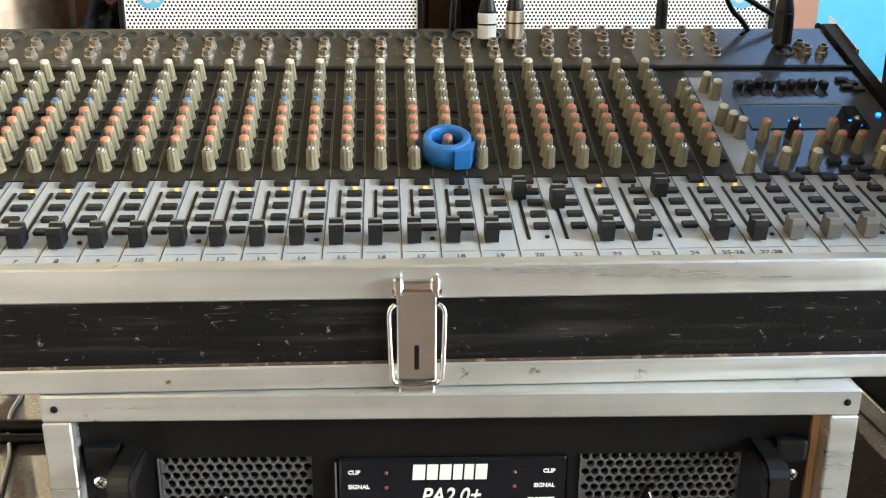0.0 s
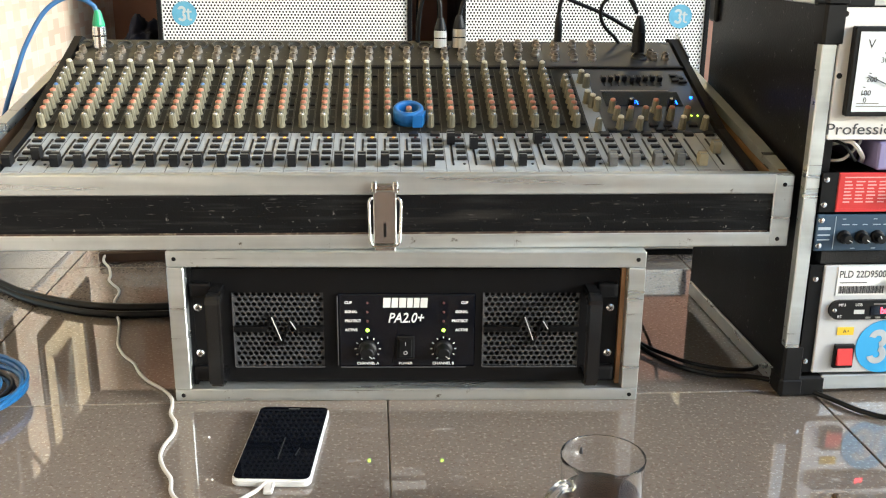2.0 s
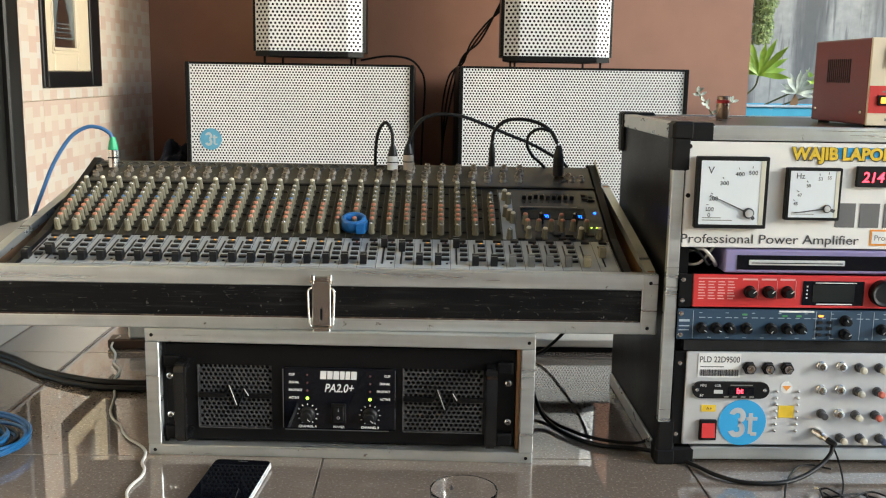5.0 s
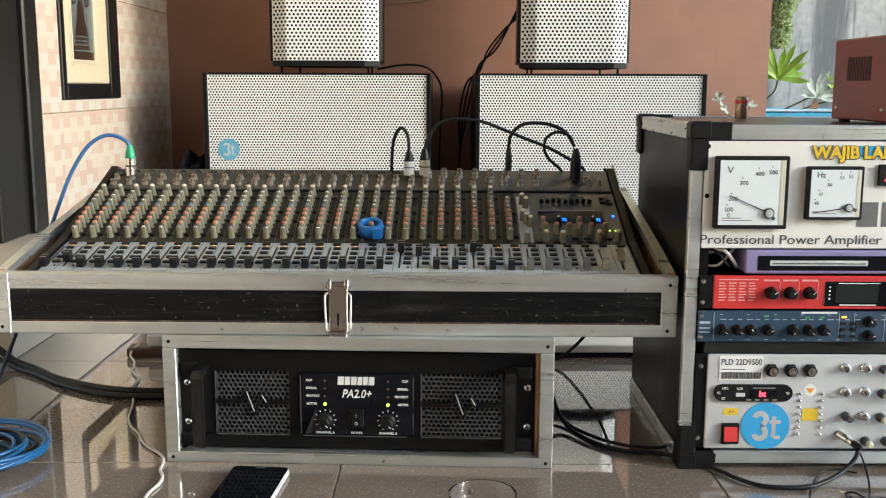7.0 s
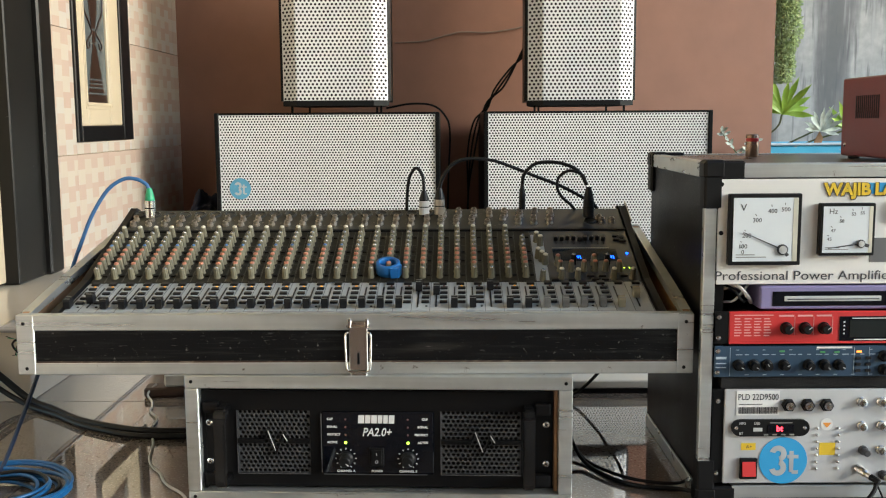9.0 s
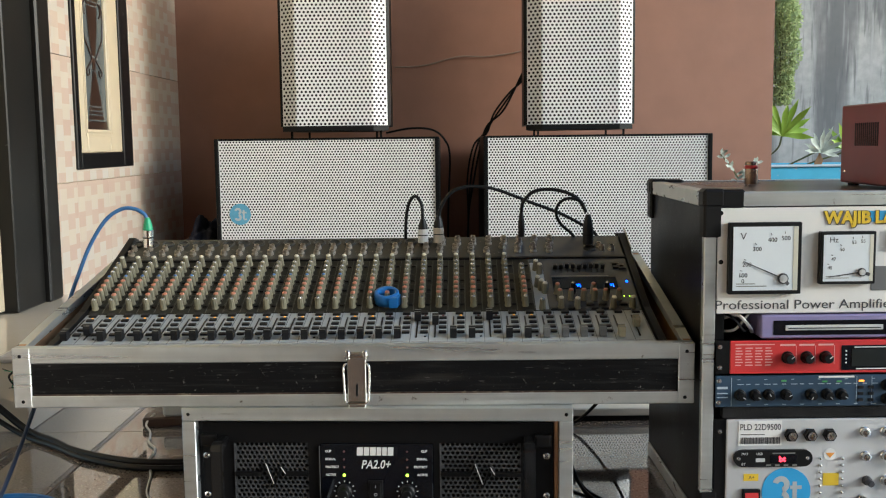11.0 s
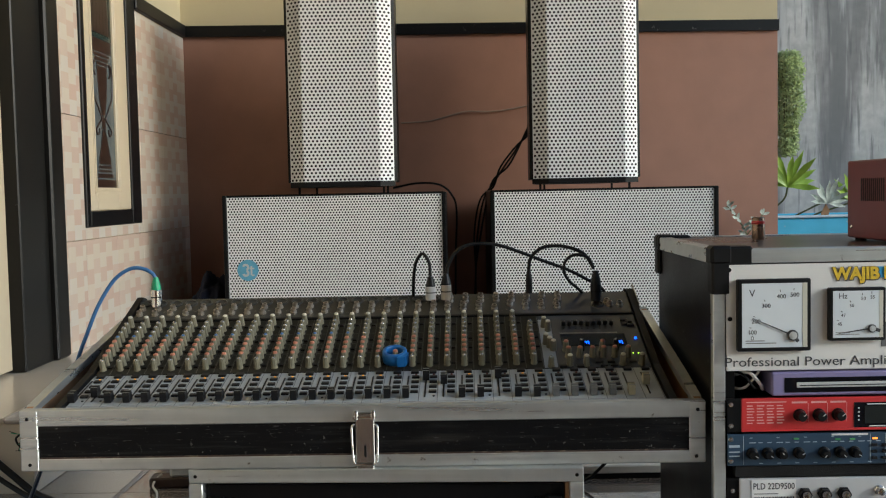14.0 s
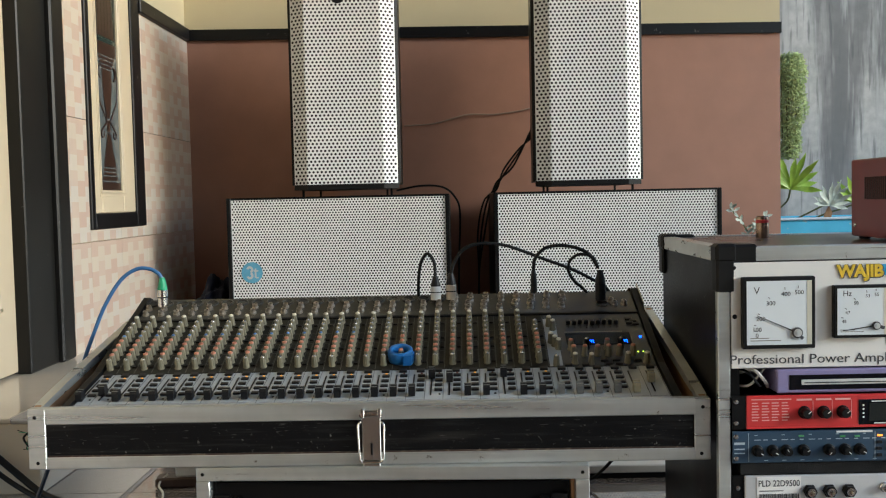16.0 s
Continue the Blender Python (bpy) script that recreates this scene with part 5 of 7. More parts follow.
words("label_text", "PLD 22D9500", 0.0118, M_INK, kar, upright(0.4870, KF - 0.0008, 0.1475), squeeze=0.80, bold=0.0001, depth=0.0001)
bm = bmesh.new()
x = 0.4885
k = 0
while x < 0.5395:
    w = (0.0005, 0.0010, 0.0006, 0.0014, 0.0007)[k % 5]
    box(x, x + w, KF - 0.0010, KF - 0.0007, 0.1285, 0.1375, bm=bm)
    x += w + (0.0007, 0.0005, 0.0009)[k % 3]
    k += 1
box(0.4885, 0.520, KF - 0.0010, KF - 0.0007, 0.1410, 0.1420, bm=bm)
part("barcode", bm, M_INK, kar, "barcode bars")
bj = part("input_jack", lathe([(0.0092, 0), (0.0092, 0.003), (0.0080, 0.004), (0.0078, 0.008), (0.0052, 0.0084), (0.0048, 0.003), (0, 0.003)], 6), M_BLACKMETAL, kar, "black hexagonal jack", place=pose(0.5545, KF, 0.1405, 90))
ring = part("ring", lathe([(0.0056, 0.0086), (0.0056, 0.0094), (0.0036, 0.0094), (0.0034, 0.004), (0, 0.004)], 14), M_STEEL, bj)
for x in (0.580, 0.6055):
    t2 = twin(bj, pose(x, KF, 0.1405, 90))
    twin(ring, Matrix()).parent = t2
# media player insert with rounded ends
outline = [(0.4905 + 0.0115 * math.cos(a), 0.1095 + 0.0115 * math.sin(a)) for a in [math.pi / 2 + math.pi * k / 8 for k in range(9)]] + [(0.5720 + 0.0115 * math.cos(a), 0.1095 + 0.0115 * math.sin(a)) for a in [-math.pi / 2 + math.pi * k / 8 for k in range(9)]]
usb = part("media_player_insert", prism(outline, KF - 0.004, KF, "y"), M_BLACKPLASTIC, kar, "black media player insert with rounded ends")
part("insert_display", box(0.5270, 0.5620, KF - 0.0046, KF - 0.0041, 0.1035, 0.1140), M_SCREEN, usb)
words("digits", "bt", 0.0105, M_LEDR, usb, upright(0.5385, KF - 0.0050, 0.1055), bold=0.0003)
words("caption", "BT", 0.0048, M_WHITEINK, usb, upright(0.4890, KF - 0.0044, 0.1005), depth=0.0001)
words("caption", "USB", 0.0048, M_WHITEINK, usb, upright(0.5085, KF - 0.0044, 0.1145), depth=0.0001)
words("caption", "MP3", 0.0048, M_WHITEINK, usb, upright(0.4890, KF - 0.0044, 0.1145), depth=0.0001)
part("usb_slot", box(0.5080, 0.5200, KF - 0.0044, KF - 0.0041, 0.1050, 0.1100), M_CAPGREY, usb)
bm = bmesh.new()
box(0.530, 0.560, KF - 0.0044, KF - 0.0041, 0.1160, 0.1175, bm=bm)
for k in range(4):
    box(0.522 + 0.0115 * k, 0.528 + 0.0115 * k, KF - 0.0050, KF - 0.0041, 0.0995, 0.1015, bm=bm)
part("keys", bm, M_LINE, usb)
for x in (0.4855, 0.5770):
    part("fixing", lathe([(0.0028, 0), (0.002, 0.001), (0, 0.0012)], 8), M_STEEL, usb, place=pose(x, KF - 0.004, 0.1095, 90))
tag_plate("yellow_label", 0.4935, 0.5130, 0.0780, 0.0875, M_YEL, kar, y=KF, label="yellow label")
words("label_text", "A+", 0.0065, M_INK, kar, upright(0.5000, KF - 0.0008, 0.0805), depth=0.0001)
rs = part("power_switch", box(0.4915, 0.5150, KF - 0.005, KF, 0.0385, 0.0675, 0.001), M_BLACKPLASTIC, kar)
part("rocker", prism([(KF - 0.0095, 0.0440), (KF - 0.0055, 0.0625), (KF - 0.0045, 0.0635), (KF - 0.0045, 0.0425)], 0.4945, 0.5120, "x"), glow("lit_red_rocker", (0.45, 0.02, 0.02), 0.10), rs, "lit red rocker")
disc = [(0.5505 + 0.0325 * math.cos(2 * math.pi * k / 40), 0.0630 + 0.0325 * math.sin(2 * math.pi * k / 40)) for k in range(40)]
part("round_sticker", prism(disc, KF - 0.0006, KF, "y"), M_SKYBLUE, kar, "round blue sticker with a grey emblem")


def emblem(cx, cz, s, y, parent, mat):
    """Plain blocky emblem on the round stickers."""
    bm = bmesh.new()

    def arc(ox, oz, r0, r1, a0, a1):
        pts = [(ox + r1 * s * math.cos(radians(a)), oz + r1 * s * math.sin(radians(a))) for a in range(a0, a1 + 1, 15)]
        pts += [(ox + r0 * s * math.cos(radians(a)), oz + r0 * s * math.sin(radians(a))) for a in range(a1, a0 - 1, -15)]
        for k in range((len(pts) // 2) - 1):
            m2 = len(pts) - 1 - k
            prism([pts[k], pts[k + 1], pts[m2 - 1], pts[m2]], y - 0.0004, y, "y", bm)
    arc(cx - 0.22 * s, cz + 0.30 * s, 0.13, 0.36, -75, 165)
    arc(cx - 0.22 * s, cz - 0.30 * s, 0.13, 0.36, -165, 75)
    box(cx + 0.26 * s, cx + 0.44 * s, y - 0.0004, y, cz - 0.50 * s, cz + 0.42 * s, bm=bm)
    box(cx + 0.17 * s, cx + 0.64 * s, y - 0.0005, y, cz + 0.10 * s, cz + 0.25 * s, bm=bm)
    box(cx + 0.38 * s, cx + 0.64 * s, y - 0.0005, y, cz - 0.58 * s, cz - 0.43 * s, bm=bm)
    return part("emblem", bm, mat, parent)


emblem(0.5505, 0.0630, 0.0320, KF - 0.0006, kar, M_STICKGREY)
tag_plate("yellow_label", 0.5990, 0.6200, 0.0705, 0.0875, M_YEL, kar, y=KF, label="yellow label")
part("round_seal", lathe([(0.0082, 0), (0.0082, 0.0005), (0, 0.0005)], 20), M_PAPER, kar, place=pose(0.6075, KF, 0.1130, 90))
part("seal_mark", prism([(0.6015, 0.1155), (0.6135, 0.1155), (0.6075, 0.1085)], KF - 0.0009, KF - 0.0006, "y"), M_ORANGE, kar)
stud = part("stud", lathe([(0.0020, 0), (0.0018, 0.0035), (0, 0.004)], 8), M_STEEL, kar, place=pose(0.5945, KF, 0.1080, 90))
for k in range(7):
    for x in (0.5945, 0.6235):
        if k or x > 0.6:
            twin(stud, pose(x, KF, 0.1080 - 0.0093 * k, 90))
jj = part("chrome_jack", lathe([(0.0066, 0), (0.0066, 0.002), (0.0056, 0.003), (0.0052, 0.009), (0.0034, 0.0092), (0.0032, 0.002), (0, 0.002)], 14), M_STEEL, kar, "chrome jack socket", place=pose(0.652, KF, 0.1440, 90))
for x, z in ((0.679, 0.1440), (0.654, 0.1110), (0.680, 0.1115), (0.681, 0.0775)):
    twin(jj, pose(x, KF, z, 90))
skn = lathe([(0.0066, 0), (0.0062, 0.004), (0.0048, 0.006), (0.0045, 0.0155), (0.0036, 0.0165), (0, 0.0165)], 12)
pk = part("small_knob", skn, plain("grey_black_knob", (0.05, 0.05, 0.055), 0.4), kar, place=pose(0.7040, KF, 0.1420, 90))
TOPS = {"cream": M_CAPCREAM, "red": plain("salmon_cap", (0.60, 0.16, 0.11), 0.4), "blue": plain("navy_cap", (0.05, 0.07, 0.14), 0.4)}
tipmesh = {}
for nm, mat in TOPS.items():
    me = bpy.data.meshes.new("tip")
    b2 = lathe([(0.0048, 0.0135), (0.0046, 0.0168), (0.003, 0.0182), (0, 0.0184)], 12)
    b2.to_mesh(me); b2.free()
    me.materials.append(mat)
    tipmesh[nm] = me
GRIDK = [(r, c) for r in range(4) for c in range(6)]
for r, c in GRIDK:
    x, z = 0.7040 + 0.0272 * c, 0.1420 - 0.0332 * r
    if r == 3:
        x -= 0.018
    kk = pk if (r, c) == (0, 0) else twin(pk, pose(x, KF, z, 90, 0, 0))
    tip = new("tip", tipmesh["cream" if (r == 0 or c == 0 or (r == 3 and c == 1)) else ("blue" if r == 3 else "red")])
    tip.parent = kk
twin(pk, pose(0.6575, KF, 0.0770, 90))
jack_plug = part("plugged_jack", lathe([(0.0058, 0), (0.0056, 0.014), (0.0042, 0.017), (0.0040, 0.024), (0, 0.0245)], 12), M_STEEL, kar, "silver plug in its socket", place=pose(0.650, KF, 0.0520, 105, 0, 32))
part("boot", lathe([(0.0044, 0.0225), (0.0044, 0.030), (0.0034, 0.036), (0, 0.0365)], 12), M_CABLE, jack_plug, "black cable boot")
for z in (0.045, 0.145):
    part("mount_screw", lathe([(0.0036, 0), (0.003, 0.0015), (0, 0.0018)], 10), M_STEEL, kar, place=pose(0.4615, RF, z, 90))

# on top of the rack
stab = thing("voltage_stabiliser", (0.686, -0.008, RZ - 0.001), "maroon steel voltage stabiliser box with cream front, on the rack", "stabiliser")
part("body", box(0, 0.26, 0.004, 0.185, 0.004, 0.116, 0.002), M_MAROON, stab)
part("front_plate", box(0, 0.26, 0, 0.0038, 0.004, 0.116, 0.001), M_CREAMPLASTIC, stab)
part("red_band", box(0.001, 0.259, -0.0008, -0.0001, 0.020, 0.055), M_RED, stab, "red band across the front")
sw2 = part("neon_switch", box(0.012, 0.036, -0.004, -0.0009, 0.030, 0.043, 0.0008), M_BLACKPLASTIC, stab)
part("rocker", box(0.015, 0.033, -0.0055, -0.0042, 0.0325, 0.0405, 0.0006), M_LEDO, sw2, "glowing orange rocker")
part("meter_window", box(0.018, 0.060, -0.002, -0.0002, 0.078, 0.104, 0.0008), M_CAPGREY, stab)
part("meter_card", box(0.021, 0.057, -0.0026, -0.0021, 0.081, 0.101), M_DIAL, stab)
part("meter_needle", prism([(0.0385, 0.0815), (0.0395, 0.0815), (0.035, 0.097), (0.0345, 0.097)], -0.0030, -0.0027, "y"), M_INK, stab)
part("knob", lathe([(0.007, 0), (0.006, 0.008), (0, 0.009)], 14), M_BLACKPLASTIC, stab, place=pose(0.056, -0.0008, 0.0365, 90))
bm = box(0.024, 0.052, -0.0004, -0.0001, 0.010, 0.0135)
box(0.018, 0.030, -0.0012, -0.0009, 0.0465, 0.0485, bm=bm)
part("printing", bm, M_LINE, stab, "maker's name as a plain bar")
vs = part("vent_slot", box(-0.0006, -0.0001, 0, 0.0032, 0.058, 0.090), M_BLACKMETAL, stab, "dark vent slot", place=pose(0, 0.060, 0))
for k in range(1, 12):
    twin(vs, pose(0, 0.060 + 0.0066 * k, 0))
for yy in (0.02, 0.17):
    for xx in (0.014, 0.246):
        part("foot", lathe([(0.008, 0), (0.008, 0.005), (0, 0.005)], 10), M_BLACKPLASTIC, stab, place=pose(xx, yy, 0))
    part("screw", lathe([(0.003, 0), (0.002, 0.0015), (0, 0.0016)], 8), M_STEEL, stab, place=pose(0, yy, 0.02, 0, -90, 0))
jar = thing("battery_cell", (0.566, 0.215, RZ), "small copper-coloured cylinder with a dark red band standing on the rack", "cylinder")
part("sleeve", lathe([(0, 0), (0.0094, 0), (0.0097, 0.001), (0.0097, 0.0225), (0.0094, 0.0232), (0.0094, 0.032), (0.0086, 0.034), (0, 0.034)], 20), M_COPPER, jar, smooth=True)
part("band", lathe([(0.0097, 0.0235), (0.0099, 0.024), (0.0099, 0.028), (0.0097, 0.0285)], 20), M_RED, jar, "dark red band", smooth=True)

# ---- loudspeakers ----
def subwoofer(x0, x1, logo_x, label):
    top = 0.550
    s = thing("subwoofer", ((x0 + x1) / 2, 1.83, 0), label, "subwoofer", "white-grilled subwoofers")
    w = (x1 - x0) / 2
    part("cabinet", box(-w, w, 0.018, 0.56, 0, top, 0.004), M_BLACKPLY, s, "black painted cabinet")
    part("frame_side", box(-w, -w + 0.013, 0, 0.0178, 0, top, 0.002), M_BLACKPLY, s)
    part("frame_side", box(w - 0.013, w, 0, 0.0178, 0, top, 0.002), M_BLACKPLY, s)
    part("frame_top", box(-w + 0.0132, w - 0.0132, 0.004, 0.0178, top - 0.006, top, 0.001), M_BLACKPLY, s)
    part("foam_backing", box(-w + 0.0135, w - 0.0135, 0.0145, 0.0175, 0.002, top - 0.0065), M_FOAM, s)
    g = sheet("grille", perforated(2 * w - 0.027, top - 0.009, 0.0094, 0.0031, 0.0015), M_WHITEGRILL, s, "white perforated grille")
    g.matrix_basis = pose(-w + 0.0135, 0.006, 0.002)
    part("badge", lathe([(0.034, 0), (0.034, 0.001), (0, 0.001)], 32), plain("faded_blue_badge", (0.12, 0.36, 0.52), 0.5, vary=0.2, scale=60), s, "faded round blue badge", place=pose(logo_x - (x0 + x1) / 2, 0.0055, 0.311, 90))
    emblem(logo_x - (x0 + x1) / 2, 0.311, 0.032, 0.0045, s, plain("badge_mark", (0.45, 0.50, 0.50), 0.5))
    return s


subwoofer(-0.634, 0.078, -0.559, "large black subwoofer with white perforated grille and faded badge")
subwoofer(0.219, 0.941, 0.856, "large black subwoofer with white perforated grille, partly hidden by the rack")


def top_speaker(x0, x1, z0, turn, label):
    w, h = x1 - x0, 0.70
    s = thing("top_speaker", ((x0 + x1) / 2, 1.83, z0), label, "loudspeaker", "white-grilled top speakers", turn)
    q = w / 2
    plan = [(-q - 0.010, 0.050), (-q, 0.042), (-q * 0.72, 0.014), (q * 0.74, 0.014), (q, 0.042), (q + 0.010, 0.050), (q * 1.02, 0.36), (-q * 1.02, 0.36)]
    part("cabinet", prism(plan, 0.016, h - 0.002, "z"), M_BLACKPLY, s, "black cabinet tapering to the back")
    base = [(-q - 0.003, 0.044), (-q * 0.72, 0.0), (q * 0.74, 0.0), (q + 0.003, 0.044), (q * 0.82, 0.362), (-q * 0.82, 0.362)]
    part("bottom_plate", prism(base, 0, 0.0155, "z"), M_BLACKPLASTIC, s)
    part("top_plate", prism(base, h, h + 0.0155, "z"), M_BLACKPLASTIC, s)

    def fold(x):
        u = x - q
        if u < -q * 0.72:
            return u, 0.003 + 0.032 * (-q * 0.72 - u) / (q * 0.28)
        if u > q * 0.74:
            return u, 0.003 + 0.032 * (u - q * 0.74) / (q * 0.26)
        return u, 0.003
    g = sheet("grille", perforated(w, h - 0.018, 0.0128, 0.0040, 0.0015, fold), M_WHITEGRILL, s, "white perforated grille bent round the front")
    g.matrix_basis = pose(0, 0, 0.017)
    part("badge", lathe([(0.022, 0), (0.022, 0.001), (0, 0.001)], 20), M_BLACKPLASTIC, s, place=pose(-0.01, 0.0025, 0.607, 90))
    for fx_, fy_ in ((-q * 0.86, 0.06), (q * 0.86, 0.06), (-q * 0.7, 0.3), (q * 0.7, 0.3)):
        part("foot", box(fx_ - 0.0035, fx_ + 0.0035, fy_ - 0.0035, fy_ + 0.0035, -(z0 - 0.550), 0), M_BLACKPLASTIC, s)
    return s


top_speaker(-0.417, -0.085, 0.571, 0.8, "tall speaker with white perforated grille standing on a subwoofer")
top_speaker(0.358, 0.690, 0.567, -2.0, "tall black-sided speaker with white perforated grille on a subwoofer")

# ---- window, door and tiles of the side wall ----
win = tagged(new("window_1"), "tall narrow cream window with black surround and painted glass", "window", kind="structure")
wy0, wy1, wz0, wz1 = WIN_Y0, WIN_Y1, WIN_Z0, WIN_Z1
bm = bmesh.new()
for a, b, c, d in ((wy0, wy0 + 0.030, wz0, wz1), (wy1 - 0.086, wy1, wz0, wz1), (wy0 + 0.030, wy1 - 0.086, wz0, wz0 + 0.044), (wy0 + 0.030, wy1 - 0.086, wz1 - 0.044, wz1)):
    box(WALL_X - 0.05, WALL_X + 0.015, a, b, c, d, 0.002, bm=bm)
part("window_surround", bm, M_TRIM, win, "chipped black surround")
sy0, sy1, sz0, sz1 = wy0 + 0.0305, wy1 - 0.0865, wz0 + 0.0445, wz1 - 0.0445
bm = bmesh.new()
for a, b, c, d in ((sy0, sy0 + 0.066, sz0, sz1), (sy1 - 0.105, sy1, sz0, sz1), (sy0 + 0.066, sy1 - 0.105, sz0, sz0 + 0.066), (sy0 + 0.066, sy1 - 0.105, sz1 - 0.066, sz1)):
    box(WALL_X - 0.045, WALL_X + 0.010, a, b, c, d, 0.003, bm=bm)
part("window_frame", bm, M_CREAM, win, "cream painted sash")
gy0, gy1, gz0, gz1 = sy0 + 0.0665, sy1 - 0.1055, sz0 + 0.0665, sz1 - 0.0665
bm = bmesh.new()
for k in range(2):
    o = 0.010 * (k + 1)
    for a, b, c, d in ((gy0 - o, gy0 - o + 0.006, gz0 - o, gz1), (gy1 + o - 0.006, gy1 + o, gz0 - o, gz1), (gy0 - o, gy1 + o, gz0 - o, gz0 - o + 0.006)):
        box(WALL_X + 0.0102, WALL_X + 0.0125 - 0.001 * k, a, b, c, d, 0.001, bm=bm)
part("glazing_bead", bm, M_CREAM, win)
# no room is modelled: its darkness is the upper pane's own colour here
part("pane", box(WALL_X - 0.004, WALL_X + 0.002, gy0, gy1, gz0 + 0.43, gz1), M_PANE, win, "opaque glossy pane, coloured dark for the unlit room behind")
part("pane", box(WALL_X - 0.004, WALL_X + 0.002, gy0, gy1, gz0, gz0 + 0.429), M_FROST, win, "frosted lower pane with painted vase")
gc, gw = (gy0 + gy1) / 2, (gy1 - gy0) / 2
def vase_piece(profile):
    shape = [(gc + r * gw, gz0 + z) for z, r in profile] + [(gc - r * gw, gz0 + z) for z, r in reversed(profile)]
    part("painted_vase", prism(shape, WALL_X + 0.0022, WALL_X + 0.0035, "x"), M_BROWNGLASS, win, "brown painted vase figure")


for profile in ([(0.0, 0.97), (0.023, 0.97)], [(0.028, 0.70), (0.040, 0.66)], [(0.044, 0.62), (0.051, 0.60)], [(0.055, 0.58), (0.063, 0.55)],
                [(0.067, 0.54), (0.085, 0.50), (0.105, 0.38), (0.125, 0.30), (0.150, 0.20), (0.166, 0.13)], [(0.170, 0.20), (0.178, 0.14), (0.196, 0.14), (0.204, 0.20)],
                [(0.210, 0.15), (0.225, 0.20), (0.260, 0.32), (0.300, 0.40), (0.350, 0.44)], [(0.354, 0.42), (0.362, 0.52)], [(0.366, 0.55), (0.375, 0.64)], [(0.379, 0.66), (0.387, 0.74)], [(0.391, 0.88), (0.428, 0.90)]):
    vase_piece(profile)
for sgn in (-1, 1):
    line = [(0.62, 0.322), (0.74, 0.333), (0.72, 0.350), (0.60, 0.362), (0.84, 0.352), (0.92, 0.320), (0.82, 0.264), (0.45, 0.228), (0.20, 0.200), (0.45, 0.182), (0.68, 0.166), (0.60, 0.152), (0.44, 0.156), (0.42, 0.170)]
    part("painted_scroll", sweep([(WALL_X + 0.0035, gc + sgn * gw * a, gz0 + z) for a, z in line], 0.0026, 6), M_BROWNGLASS, win)
part("painted_band", prism([(gc - 0.80 * gw, gz0 + 0.445), (gc + 0.80 * gw, gz0 + 0.445), (gc + 0.62 * gw, gz0 + 0.60), (gc - 0.62 * gw, gz0 + 0.60)], WALL_X + 0.0022, WALL_X + 0.0030, "x"), M_BROWNGLASS, win)
bm = bmesh.new()
for k in range(7):
    yy = gc - gw + 2 * gw * (k + 0.5) / 7
    box(WALL_X + 0.0022, WALL_X + 0.0034, yy - 0.0012, yy + 0.0012, gz0 + 0.44, gz0 + 0.64, bm=bm)
part("etched_lines", bm, M_BROWNGLASS, win)

door = tagged(new("door_1"), "cream painted door set in a wide dark frame", "door", kind="structure")
bm = bmesh.new()
box(WALL_X - 0.10, WALL_X + 0.012, 0.978, DOOR_Y1 - 0.077, STEP_Z + 0.001, DOOR_Z1, 0.003, bm=bm)
box(WALL_X - 0.05, WALL_X + 0.026, DOOR_Y1 - 0.0765, DOOR_Y1 + 0.002, STEP_Z + 0.001, DOOR_Z1, 0.005, bm=bm)
box(WALL_X - 0.10, WALL_X + 0.012, DOOR_Y0, 0.977, DOOR_Z1 - 0.10, DOOR_Z1, 0.003, bm=bm)
part("door_frame", bm, plain("dark_grey_frame", (0.009, 0.0085, 0.0075), 0.4, spec=0.25, vary=0.15, scale=15, spots=(0.16, 0.16, 0.15), spot_scale=40, spot_amount=0.68), door, "worn dark grey frame")
leaf = part("door_leaf", box(WALL_X - 0.06, WALL_X - 0.02, DOOR_Y0, 0.9775, STEP_Z + 0.006, DOOR_Z1 - 0.101, 0.002), M_CREAM, door)
for za, zb in ((0.30, 0.95), (1.05, 1.85)):
    for k in range(2):
        bm = bmesh.new()
        ya, yb, o = 0.18, 0.90, 0.03 * k
        for a, b, c, d in ((ya + o, ya + o + 0.012, za + o, zb - o), (yb - o - 0.012, yb - o, za + o, zb - o), (ya + o, yb - o, za + o, za + o + 0.012), (ya + o, yb - o, zb - o - 0.012, zb - o)):
            box(WALL_X - 0.0198, WALL_X - 0.013, a, b, c, d, 0.002, bm=bm)
        part("panel_moulding", bm, M_CREAM, leaf)

# wall tiles, each its own piece
TH, TW = 0.334, 0.25
tile_cache = {}


def wall_tile(y0, y1, z0, z1):
    key = (round(y1 - y0, 3), round(z1 - z0, 3))
    m = Matrix.Translation((WALL_X, y0, z0))
    if key in tile_cache:
        return twin(tile_cache[key], m)
    ob = part("tile", box(0.0, 0.008, 0.0008, key[0] - 0.0008, 0.0008, key[1] - 0.0008, 0.0006), M_WTILE, wall_west, place=m)
    tile_cache[key] = ob
    return ob


